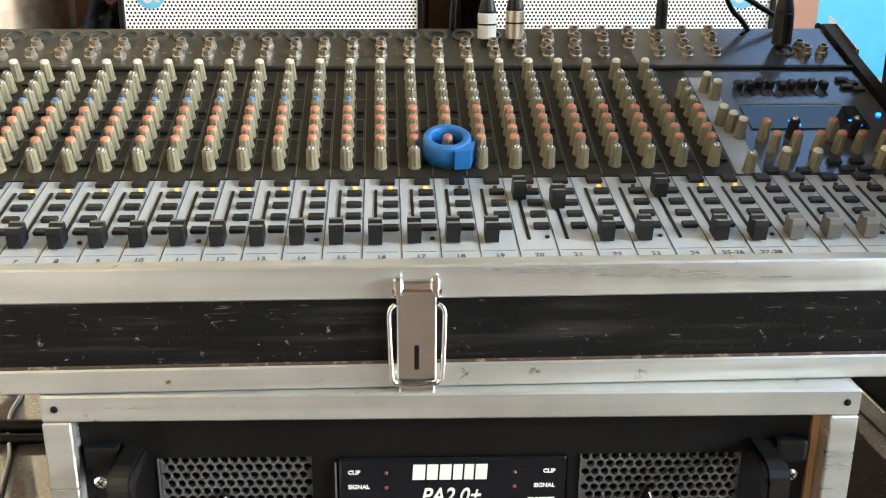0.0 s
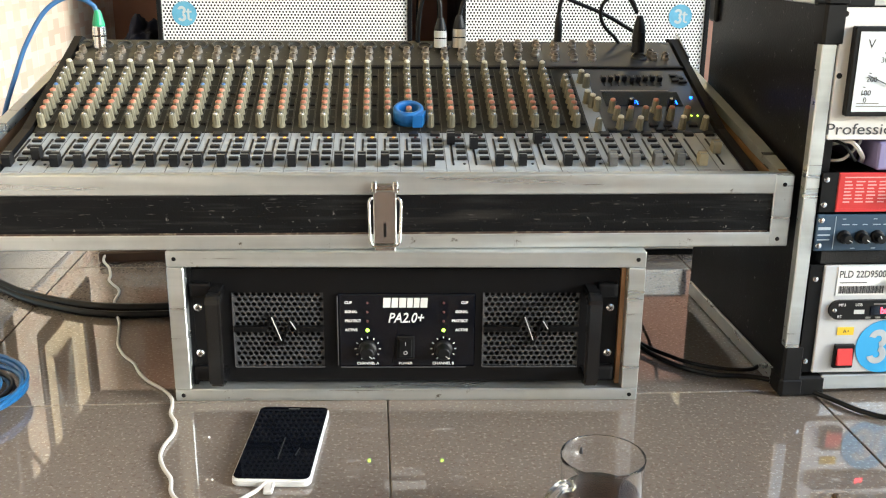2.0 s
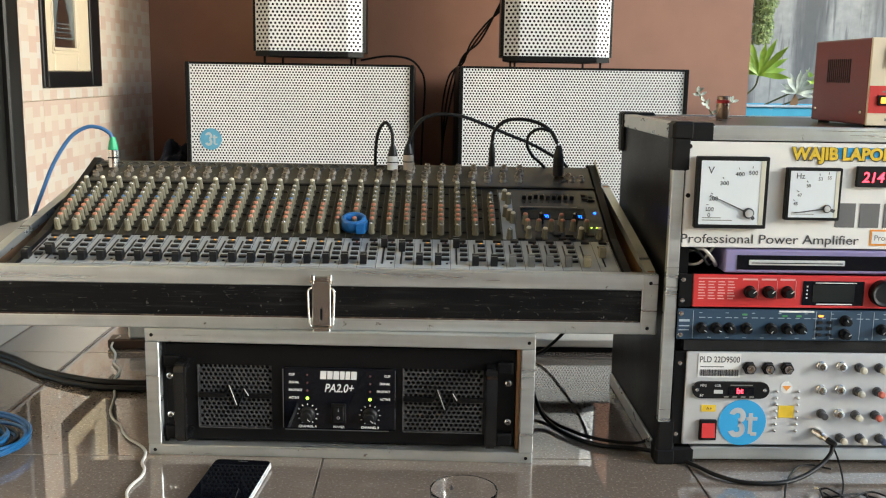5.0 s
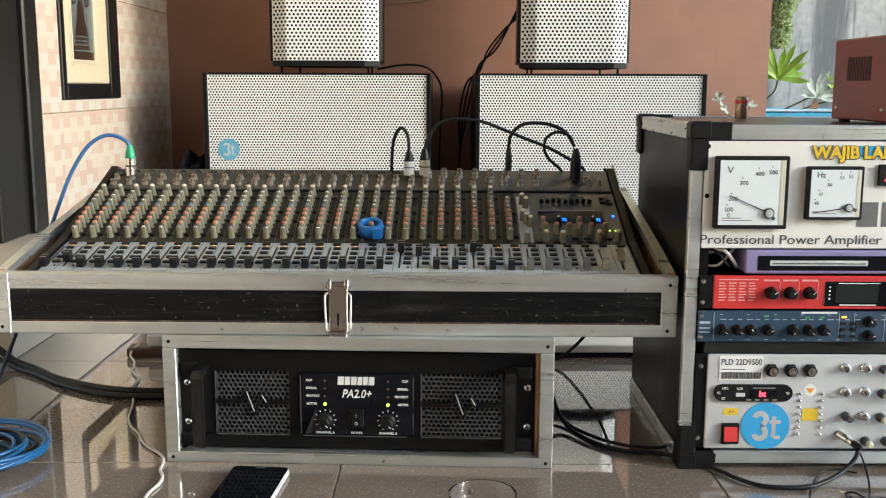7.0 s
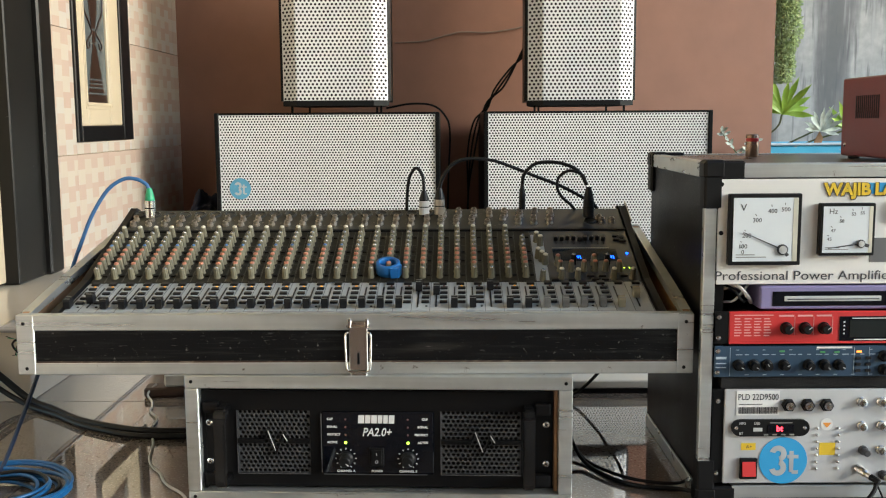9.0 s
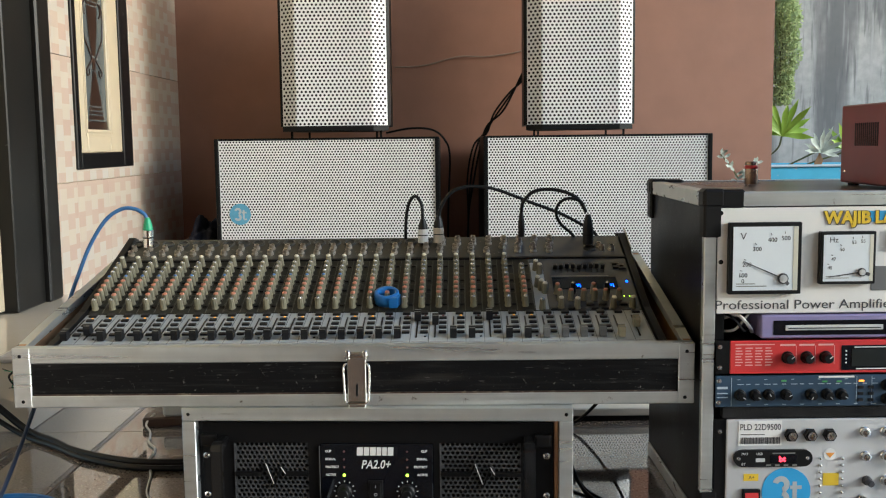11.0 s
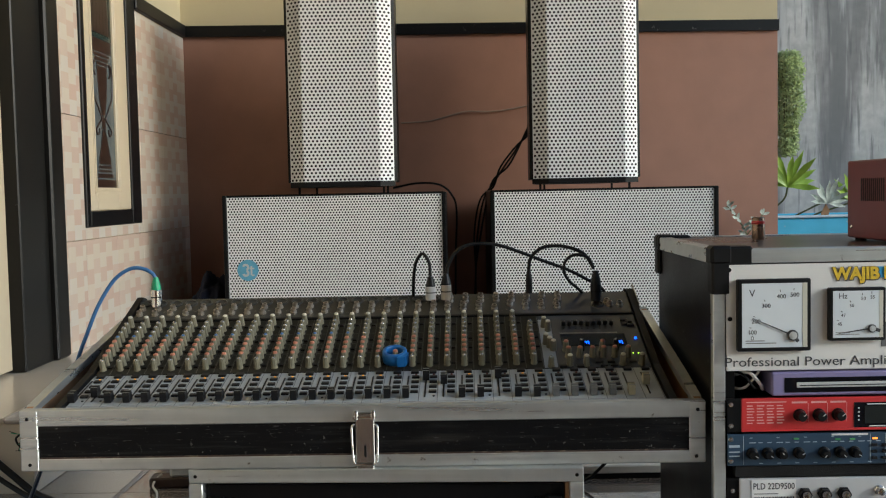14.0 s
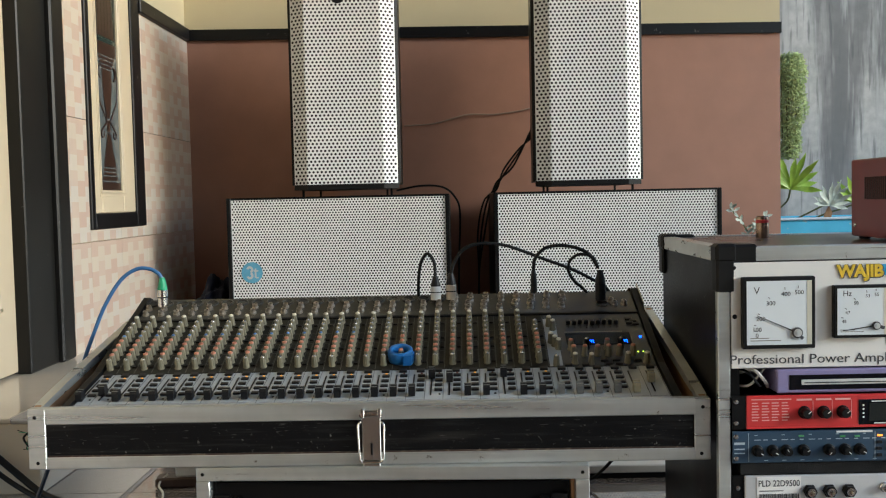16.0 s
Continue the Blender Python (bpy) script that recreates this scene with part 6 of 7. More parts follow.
ZB = [0.437 + TH * k for k in range(-2, 2)]
for z in ZB:
    z0, z1 = max(z, 0.0), (1.150 if z > 0.7 else z + TH)
    if z1 - z0 < 0.01:
        continue
    for k in range(-14, 5):
        y0 = WIN_Y0 + TW * k
        y1 = y0 + TW
        spans = [(y0, min(y1, WALL_Y - 0.001))]
        out = []
        for a, b in spans:
            holes = [(DOOR_Y0 - 0.05, DOOR_Y1 + 0.002)] if z0 < DOOR_Z1 else []
            if z1 > WIN_Z0 and z0 < WIN_Z1:
                holes.append((WIN_Y0, WIN_Y1))
            pieces = [(a, b)]
            for h0, h1 in holes:
                nxt = []
                for p, q in pieces:
                    if q <= h0 or p >= h1:
                        nxt.append((p, q))
                    else:
                        if p < h0:
                            nxt.append((p, h0))
                        if q > h1:
                            nxt.append((h1, q))
                pieces = nxt
            out += pieces
        for p, q in out:
            if q - p > 0.012:
                if z0 < WIN_Z0 < z1 and not (q <= WIN_Y0 + 1e-4 or p >= WIN_Y1 - 1e-4):
                    wall_tile(p, q, z0, WIN_Z0)
                else:
                    wall_tile(p, q, z0, z1)
    if z < WIN_Z0 < z + TH:
        for a, b in ((WIN_Y0, WIN_Y0 + TW), (WIN_Y0 + TW, WIN_Y1)):
            wall_tile(a, b, z0, WIN_Z0)

# floor tiles
def floor_tiles():
    first = None
    for i in range(-2, 5):
        for j in range(-7, 5):
            x0, y0 = -0.02 + 0.5 * i, 0.005 + 0.5 * j
            m = Matrix.Translation((x0, y0, 0))
            if first is None:
                first = part("tile", box(0.0011, 0.4989, 0.0011, 0.4989, -0.0039, 0.0, 0.0006), M_TILE, floor, place=m)
            else:
                twin(first, m)


floor_tiles()

# ---- plugs and cables on the console ----
def plug(name, x, y, z0, z1, body, boot, label, parent, r=0.0088):
    """An inline plug standing up from a socket, with a tapered boot."""
    h = z1 - z0
    p = part(name, lathe([(r, 0), (r, h * 0.55), (r * 0.9, h * 0.58)], 16), body, parent, label, place=Matrix.Translation((x, y, z0)))
    part("boot", lathe([(r * 0.92, h * 0.56), (r * 0.95, h * 0.62), (r * 0.75, h * 0.80), (r * 0.45, h), (0, h)], 16), boot, p)
    part("groove", lathe([(r * 1.03, h * 0.30), (r * 1.03, h * 0.34)], 16), M_BLACKMETAL, p)
    return p


def cable(name, pts, r, mat, label, seg=8, steps=8):
    c = thing(name, (0, 0, 0), label, "cable")
    part("cord", sweep(pts, r, seg, steps=steps), mat, c, smooth=True)
    return c


c = cable("microphone_cable", [(-0.404, 0.362, 0.408), (-0.408, 0.362, 0.418), (-0.424, 0.360, 0.427), (-0.445, 0.357, 0.427), (-0.470, 0.350, 0.409), (-0.495, 0.342, 0.368), (-0.512, 0.335, 0.325), (-0.526, 0.328, 0.285), (-0.536, 0.315, 0.240)], 0.0033, M_CABLEBLUE, "blue microphone cable with a green plug in the console")
part("lower_cord", sweep([(-0.536, 0.315, 0.240), (-0.545, 0.27, 0.18), (-0.548, 0.18, 0.10), (-0.548, 0.09, 0.035), (-0.545, 0.03, 0.010)], 0.0034, 8), plain("dark_navy_cable", (0.012, 0.025, 0.06), 0.45), c, "dark navy lower length", smooth=True)
plug("plug", -0.403, 0.362, 0.362, 0.412, M_STEEL, M_GREENP, "silver plug with green boot", c)
c = cable("patch_cable", [(0.061, 0.362, 0.402), (0.059, 0.364, 0.428), (0.048, 0.368, 0.442), (0.036, 0.375, 0.425), (0.031, 0.384, 0.385), (0.031, 0.398, 0.33)], 0.0028, M_CABLE, "short black cable looping from a silver plug")
plug("plug", 0.061, 0.362, 0.364, 0.404, M_CAPGREY, M_CABLE, "pale plug", c)
c = cable("patch_cable", [(0.087, 0.362, 0.404), (0.092, 0.362, 0.424), (0.108, 0.364, 0.447), (0.135, 0.368, 0.457), (0.176, 0.372, 0.454), (0.214, 0.376, 0.441), (0.251, 0.380, 0.426), (0.290, 0.384, 0.411), (0.325, 0.386, 0.393), (0.356, 0.392, 0.372), (0.375, 0.42, 0.33)], 0.0028, M_CABLE, "black cable arching from a silver plug over the console's rear edge")
plug("plug", 0.087, 0.362, 0.364, 0.408, M_JACK, M_CABLE, "brass-coloured plug", c)
c = cable("patch_cable", [(0.227, 0.366, 0.412), (0.230, 0.364, 0.430), (0.245, 0.364, 0.446), (0.266, 0.364, 0.451), (0.295, 0.362, 0.448), (0.320, 0.358, 0.436), (0.334, 0.352, 0.414)], 0.0030, M_CABLE, "black cable looping between two console jacks")
plug("plug", 0.227, 0.366, 0.372, 0.414, M_CABLE, M_CABLE, "slim black plug", c, 0.0055)
plug("plug", 0.336, 0.342, 0.360, 0.410, M_CABLE, M_CABLE, "thick black plug", c, 0.0090)
cable("patch_cable", [(0.334, 0.352, 0.412), (0.326, 0.354, 0.430), (0.305, 0.358, 0.436), (0.289, 0.362, 0.426), (0.286, 0.366, 0.408), (0.296, 0.372, 0.390), (0.312, 0.380, 0.376), (0.335, 0.395, 0.350)], 0.0026, M_CABLE, "thin black cable curling behind the console")
cable("power_lead", [(0.392, 0.392, 0.372), (0.403, 0.405, 0.362), (0.418, 0.418, 0.345), (0.430, 0.44, 0.30), (0.438, 0.455, 0.20), (0.420, 0.465, 0.125), (0.382, 0.480, 0.062), (0.345, 0.490, 0.020), (0.315, 0.492, 0.004)], 0.003, M_CABLE, "black lead falling behind the console")

# ---- cables on the floor ----
cable("speaker_cable", [(0.266, 0.300, 0.10), (0.285, 0.230, 0.05), (0.300, 0.150, 0.012), (0.330, 0.085, 0.005), (0.372, 0.045, 0.005), (0.425, 0.033, 0.005), (0.462, 0.006, 0.005), (0.489, -0.026, 0.004), (0.509, -0.058, 0.004), (0.537, -0.079, 0.004), (0.584, -0.080, 0.004), (0.619, -0.064, 0.006), (0.648, -0.048, 0.015), (0.664, -0.040, 0.028), (0.669, -0.035, 0.038)], 0.0030, M_CABLE, "black cable running along the floor to the silver unit")
cable("speaker_cable", [(0.268, 0.320, 0.09), (0.288, 0.250, 0.035), (0.305, 0.165, 0.007), (0.338, 0.098, 0.006), (0.38, 0.062, 0.006), (0.43, 0.055, 0.006), (0.46, 0.10, 0.006)], 0.0026, M_CABLE, "black cable on the floor beside the amplifier case")
cable("mains_cable", [(-0.90, 0.44, 0.19), (-0.84, 0.470, 0.14), (-0.780, 0.485, 0.095), (-0.730, 0.485, 0.052), (-0.670, 0.465, 0.014), (-0.611, 0.424, 0.008), (-0.536, 0.356, 0.008), (-0.435, 0.305, 0.008), (-0.345, 0.296, 0.008), (-0.262, 0.300, 0.012)], 0.0068, M_CABLE, "heavy black cable curving over the floor behind the case")
cable("mains_cable", [(-0.89, 0.42, 0.155), (-0.83, 0.455, 0.11), (-0.775, 0.470, 0.070), (-0.725, 0.470, 0.032), (-0.665, 0.448, 0.008), (-0.600, 0.402, 0.006), (-0.525, 0.336, 0.006), (-0.430, 0.284, 0.006), (-0.345, 0.275, 0.006), (-0.264, 0.278, 0.008)], 0.005, M_CABLE, "second heavy black cable beside the first on the floor")
charge_line = [(-0.462, 0.545, 0.022), (-0.470, 0.515, 0.008), (-0.445, 0.455, 0.003), (-0.432, 0.415, 0.003), (-0.412, 0.372, 0.003), (-0.400, 0.300, 0.003), (-0.372, 0.205, 0.003), (-0.350, 0.140, 0.003), (-0.318, 0.084, 0.003), (-0.280, 0.035, 0.003), (-0.262, -0.005, 0.003), (-0.250, -0.050, 0.003), (-0.252, -0.100, 0.003), (-0.244, -0.145, 0.003), (-0.228, -0.190, 0.003), (-0.205, -0.219, 0.003), (-0.172, -0.222, 0.003), (-0.148, -0.198, 0.005), (-0.139, -0.184, 0.006)]
kinked = []
for k, (a, b) in enumerate(zip(charge_line, charge_line[1:])):
    kinked.append(a)
    w = (0.0035 if k % 2 else -0.0035) if k < 15 else 0.0
    kinked.append(((a[0] + b[0]) / 2 + w, (a[1] + b[1]) / 2, (a[2] + b[2]) / 2))
cable("charger_cable", kinked + charge_line[-1:], 0.0021, M_CABLEWHITE, "thin white charging cable trailing over the floor to the phone")
# coil of blue cable
coil = thing("cable_coil", (-0.532, 0.008, 0), "loose coil of blue cable lying on the floor tiles", "cable coil")
rng = random.Random(21)
for k in range(17):
    rr = 0.060 + 0.046 * ((k * 0.618) % 1.0)
    ox, oy = rng.uniform(-0.012, 0.012), rng.uniform(-0.010, 0.010)
    lean, skew = rng.uniform(0.001, 0.004), rng.uniform(0, 6.28)
    pts = [(ox + rr * math.cos(a), oy + rr * 0.92 * math.sin(a), 0.006 + 0.0030 * (k % 6) + lean * (1 + math.sin(a * 2 + skew))) for a in [2 * math.pi * j / 14 + k for j in range(15)]]
    part("loop", sweep(pts, 0.0027, 7, steps=4), M_CABLE if k % 4 == 2 else M_COILBLUE, coil, smooth=True)
# tangle of thin black leads
M_DULLRED = plain("dull_red_sleeve", (0.38, 0.11, 0.09), 0.45)
TANGLE = "tangled thin black lead on the floor"
cable("thin_lead", [(0.669, -0.035, 0.038), (0.676, -0.040, 0.020), (0.668, -0.079, 0.003), (0.644, -0.127, 0.003), (0.617, -0.154, 0.003), (0.589, -0.174, 0.003), (0.567, -0.177, 0.003), (0.564, -0.161, 0.003), (0.586, -0.094, 0.003), (0.622, -0.030, 0.003), (0.648, -0.016, 0.003), (0.672, -0.030, 0.003)], 0.0013, M_CABLE, "thin black lead looped on the floor")
lead = cable("thin_lead", [(0.629, -0.098, 0.004), (0.619, -0.140, 0.004), (0.610, -0.173, 0.004), (0.605, -0.205, 0.003), (0.608, -0.230, 0.003), (0.618, -0.230, 0.003), (0.634, -0.199, 0.004), (0.648, -0.160, 0.006), (0.646, -0.136, 0.008), (0.639, -0.102, 0.006), (0.631, -0.096, 0.003)], 0.0013, M_CABLE, TANGLE)
part("plug_tip", sweep([(0.631, -0.096, 0.003), (0.625, -0.092, 0.003)], 0.0018, 8, steps=0), M_STEEL, lead)
cable("thin_lead", [(0.627, -0.116, 0.007), (0.633, -0.144, 0.007), (0.632, -0.178, 0.005), (0.614, -0.216, 0.004), (0.597, -0.252, 0.003), (0.592, -0.270, 0.003)], 0.0013, M_CABLE, TANGLE)
cable("thin_lead", [(0.623, -0.126, 0.005), (0.643, -0.129, 0.009), (0.666, -0.117, 0.006), (0.682, -0.115, 0.003), (0.699, -0.133, 0.003), (0.704, -0.167, 0.003), (0.695, -0.206, 0.003), (0.680, -0.236, 0.003), (0.671, -0.247, 0.003)], 0.0013, M_CABLE, TANGLE)
cable("thin_lead", [(0.620, -0.150, 0.003), (0.645, -0.137, 0.011), (0.660, -0.130, 0.008), (0.682, -0.112, 0.006), (0.696, -0.113, 0.006), (0.709, -0.131, 0.005), (0.717, -0.158, 0.004), (0.728, -0.172, 0.003), (0.760, -0.190, 0.003)], 0.0013, M_CABLE, TANGLE)
lead = cable("audio_lead", [(0.616, -0.157, 0.004), (0.640, -0.150, 0.005), (0.654, -0.159, 0.004), (0.667, -0.167, 0.004), (0.691, -0.188, 0.004), (0.706, -0.197, 0.004), (0.726, -0.200, 0.004)], 0.0015, M_CABLE, "black audio lead with a dull red plug sleeve")
part("plug_sleeve", sweep([(0.667, -0.167, 0.0042), (0.691, -0.188, 0.0042)], 0.0034, 8, steps=0), M_DULLRED, lead, "dull red plug sleeve")
part("plug_body", sweep([(0.691, -0.188, 0.0042), (0.712, -0.199, 0.0042)], 0.0036, 8, steps=0), M_CABLE, lead)
lead = cable("audio_lead", [(0.683, -0.110, 0.005), (0.678, -0.132, 0.005), (0.682, -0.156, 0.004), (0.697, -0.170, 0.004), (0.706, -0.171, 0.004)], 0.0014, M_CABLE, "thin black audio lead ending in a steel plug")
part("plug_tip", sweep([(0.704, -0.171, 0.004), (0.730, -0.171, 0.004)], 0.0024, 8, steps=0), M_STEEL, lead, "steel plug")
# wires on the wall and behind the speakers
cable("wall_wire", [(-0.090, 2.438, 0.812), (0.020, 2.440, 0.818), (0.100, 2.440, 0.838), (0.159, 2.440, 0.850), (0.250, 2.440, 0.848), (0.340, 2.440, 0.858), (0.420, 2.438, 0.875)], 0.0028, plain("grey_brown_wire", (0.30, 0.22, 0.17), 0.6), "thin brown wire strung along the wall")
for k, off in enumerate((0.0, 0.012, -0.012)):
    cable("speaker_lead", [(0.395, 2.16, 0.80 + off), (0.367, 2.19, 0.752 + off), (0.325, 2.21, 0.690 - off), (0.282 + off, 2.22, 0.630), (0.245, 2.22, 0.575 + off), (0.210 + off, 2.22, 0.520), (0.186 + off, 2.20, 0.405), (0.175, 2.18, 0.25), (0.17 + off, 2.15, 0.01)], 0.0035, M_CABLE, "black speaker lead hanging behind the subwoofers")
cable("speaker_lead", [(-0.105, 2.10, 0.566), (-0.02, 2.08, 0.580), (0.053, 2.08, 0.574), (0.095, 2.09, 0.54), (0.112, 2.10, 0.480), (0.105, 2.12, 0.30), (0.10, 2.15, 0.006)], 0.0035, M_CABLE, "black speaker lead dropping between the subwoofers")
# frayed end on the case's side
fray = thing("wire_tie", (0, 0, 0), "frayed dark green wire end tied at the case's side", "wire")
rng = random.Random(9)
part("knot", sweep([(-0.4815, 0.09, 0.222), (-0.500, 0.085, 0.226), (-0.516, 0.085, 0.216), (-0.526, 0.085, 0.206), (-0.514, 0.088, 0.190), (-0.4815, 0.09, 0.182)], 0.0016, 6), M_CABLE, fray)
for k in range(12):
    a = rng.uniform(0, 6.28)
    s0 = Vector((-0.518 + rng.uniform(-0.006, 0.006), 0.085, rng.choice((0.214, 0.200, 0.192))))
    part("strand", sweep([s0, s0 + Vector((0.012 * math.cos(a), rng.uniform(-0.006, 0.006), 0.012 * math.sin(a)))], 0.0006, 4, steps=0), M_CABLE if k % 3 else M_GREENP, fray)

# ---- small things on the floor ----
M_STALK = plain("dry_stalk", (0.06, 0.035, 0.015), 0.8, vary=0.3, scale=200)
phone = thing("smartphone", (-0.129, -0.106, 0.0), "black-screened smartphone with white sides lying on the tiles", "phone", turn=-4.5)
PW, PL = 0.0385, 0.0785
def rounded(w, h, r, n=5):
    """Outline of a rectangle with round corners."""
    return [(sx * (w - r) + r * math.cos(a), sy * (h - r) + r * math.sin(a)) for q, (sx, sy) in enumerate(((1, 1), (-1, 1), (-1, -1), (1, -1))) for a in [math.pi / 2 * (q + k / n) for k in range(n + 1)]]


shell = prism(rounded(PW, PL, 0.0085), 0.0003, 0.0085, "z")
bmesh.ops.bevel(shell, geom=[e for e in shell.edges if abs(e.verts[0].co.z - e.verts[1].co.z) < 1e-6], offset=0.0018, segments=2, affect="EDGES")
part("body", shell, plain("white_phone_shell", (0.75, 0.75, 0.74), 0.3), phone)
part("screen", prism(rounded(PW - 0.0014, PL - 0.0022, 0.0072), 0.0086, 0.0091, "z"), M_SCREEN, phone, "glossy black screen")
part("speaker_slot", box(-0.006, 0.006, PL - 0.0075, PL - 0.0065, 0.0092, 0.0094), M_LINE, phone)
part("charging_plug", box(-0.0045, 0.0045, -PL - 0.016, -PL + 0.001, 0.0018, 0.0068, 0.0012), M_CABLEWHITE, phone, "white charging plug")
mug = thing("glass_mug", (0.161, -0.285, 0.0), "clear glass mug half full of black coffee on the floor", "mug")
part("wall", lathe([(0, 0.0), (0.029, 0.0), (0.0325, 0.0), (0.0333, 0.001), (0.03345, 0.003), (0.0336, 0.006), (0.0350, 0.043), (0.0364, 0.079), (0.03655, 0.0822), (0.0363, 0.0834), (0.0359, 0.0834), (0.0356, 0.0822), (0.03545, 0.079), (0.0340, 0.043), (0.0327, 0.010), (0.0325, 0.0065), (0.0318, 0.0055), (0.028, 0.005), (0, 0.005)], 48), M_GLASS, mug, smooth=True)
part("coffee", lathe([(0, 0.0058), (0.030, 0.0058), (0.0320, 0.008), (0.0325, 0.011), (0.0337, 0.0455), (0.0338, 0.047), (0.0325, 0.0471), (0, 0.0471)], 40), M_COFFEE, mug, "black coffee", smooth=True)
part("handle", sweep([(-0.030, -0.020, 0.066), (-0.042, -0.028, 0.069), (-0.054, -0.036, 0.058), (-0.055, -0.037, 0.036), (-0.044, -0.030, 0.022), (-0.029, -0.019, 0.020)], 0.0052, 12), M_GLASS, mug, smooth=True)
part("fly_speck", lathe([(0, 0), (0.0018, 0.001), (0.0012, 0.006), (0, 0.007)], 8), M_INK, mug, "dark speck on the inner wall", place=pose(-0.012, 0.0315, 0.067))
plate = thing("saucer", (0.238, -0.320, 0.0), "plain white saucer on the floor beside the mug", "plate")
part("dish", lathe([(0, 0.004), (0.030, 0.004), (0.038, 0.008), (0.062, 0.018), (0.064, 0.0195), (0.062, 0.0205), (0.038, 0.0115), (0.030, 0.008), (0, 0.008)], 40), plain("white_glaze", (0.80, 0.80, 0.78), 0.15), plate, smooth=True)
part("foot_ring", lathe([(0.034, 0), (0.036, 0.0), (0.038, 0.0075), (0.034, 0.0065), (0.034, 0)], 32), plain("white_glaze_foot", (0.78, 0.78, 0.76), 0.3), plate)
fruit = thing("banana_bunch", (0.325, -0.373, 0.0), "two ripe yellow bananas joined at greenish brown-tipped stalks", "bananas")
for dx, top in ((0.0, 0.090), (0.009, 0.085)):
    bm = bmesh.new()
    line = glide([(dx, 0, top), (dx * 1.05, -0.003, top - 0.012), (dx * 1.6 - 0.002, -0.012, top - 0.024), (dx * 2.2 - 0.006, -0.036, 0.038), (dx * 2.8 - 0.008, -0.070, 0.0185), (dx * 3.0 - 0.008, -0.110, 0.0175), (dx * 3.0 - 0.006, -0.135, 0.024)], 5)
    rings = []
    for k, q in enumerate(line):
        t = k / (len(line) - 1)
        r = 0.0033 + 0.0125 * min(1, max(0, (t - 0.10) / 0.35)) if t < 0.8 else 0.0158 * max(0.2, (1 - t) / 0.2)
        d = (line[min(k + 1, len(line) - 1)] - line[max(k - 1, 0)]).normalized()
        u = d.cross(Vector((1, 0, 0))).normalized()
        rings.append([bm.verts.new(q + r * (math.cos(6.283 * j / 10) * Vector((1, 0, 0)) + math.sin(6.283 * j / 10) * u)) for j in range(10)])
    for a, b in zip(rings, rings[1:]):
        for j in range(10):
            bm.faces.new((a[j], b[j], b[(j + 1) % 10], a[(j + 1) % 10]))
    bm.faces.new(rings[0]); bm.faces.new(rings[-1][::-1])
    bmesh.ops.recalc_face_normals(bm, faces=bm.faces[:])
    one = part("banana", bm, M_BANANA, fruit, smooth=True)
    part("stalk_tip", lathe([(0.0030, -0.004), (0.0036, 0), (0.0031, 0.0025), (0.0034, 0.0035), (0.0018, 0.0050), (0, 0.0046)], 7), M_STALK, one, "dry brown stalk tip", place=Matrix.Translation((dx, 0, top - 0.002)))
bowl = thing("glass_bowl", (0.582, -0.330, 0.0), "green-tinted glass bowl on the floor beside the leads", "bowl")
part("wall", lathe([(0, 0.0), (0.024, 0.0), (0.0275, 0.0004), (0.030, 0.003), (0.040, 0.016), (0.050, 0.030), (0.0522, 0.0335), (0.0524, 0.0345), (0.0518, 0.0350), (0.0508, 0.0340), (0.0485, 0.0310), (0.0385, 0.0175), (0.0285, 0.0050), (0.026, 0.0032), (0.022, 0.0028), (0, 0.0028)], 40), clear("green_glass", (0.66, 0.84, 0.69)), bowl, smooth=True)
packet = thing("small_packet", (0.492, -0.272, 0.0), "small crumpled dark foil packet on the floor", "packet", turn=25)
bm = bmesh.new()
bmesh.ops.create_grid(bm, x_segments=8, y_segments=8, size=0.028)
for v in bm.verts:
    v.co.z = 0.006 + 0.005 * noise.noise(v.co * 60)
bmesh.ops.solidify(bm, geom=bm.faces[:], thickness=0.003)
part("foil", bm, plain("dark_foil", (0.05, 0.05, 0.06), 0.25, metal=0.4, vary=0.5, scale=60, spots=(0.5, 0.5, 0.5), spot_scale=50, spot_amount=0.62), packet)

# power strip, adapter and board behind the amplifier
strip_ob = thing("power_strip", (-0.385, 0.555, 0.0), "brown power strip with a grey adapter plugged in, on the floor", "power strip", turn=6)
part("body", box(-0.098, 0.10, -0.020, 0.020, 0.0, 0.019, 0.003), plain("brown_bakelite", (0.06, 0.035, 0.025), 0.4), strip_ob)
part("adapter", box(-0.060, 0.03, -0.019, 0.019, 0.0195, 0.045, 0.004), M_CAPGREY, strip_ob, "grey adapter")
board = thing("white_board", (0.40, 0.60, 0.0), "white laminated board lying on the floor beside the rack", "board")
part("slab", box(-0.13, 0.115, -0.065, 0.55, 0.011, 0.026, 0.002), plain("white_laminate", (0.74, 0.71, 0.64), 0.35, vary=0.1, scale=14), board)
# black block under the slab, drawn for the shadow below its front edge
part("runner", box(-0.13, 0.115, -0.060, 0.54, 0.0, 0.0105), M_BLACKPLY, board)
bag = thing("cloth_bundle", (-0.720, 2.03, 0.0), "crumpled dark navy cloth bundle beside the subwoofer", "cloth")
bm = bmesh.new()
bmesh.ops.create_icosphere(bm, subdivisions=5, radius=1.0)
for v in bm.verts:
    n = v.co.normalized()
    d = 1 + 0.22 * noise.noise(n * 2.3) + 0.10 * noise.noise(n * 6.0) + 0.04 * noise.noise(n * 15)
    v.co = Vector((n.x * 0.068 * d, n.y * 0.16 * d, max(0.0, 0.140 + n.z * 0.140 * d)))
part("cloth", bm, M_CLOTH, bag, smooth=True)

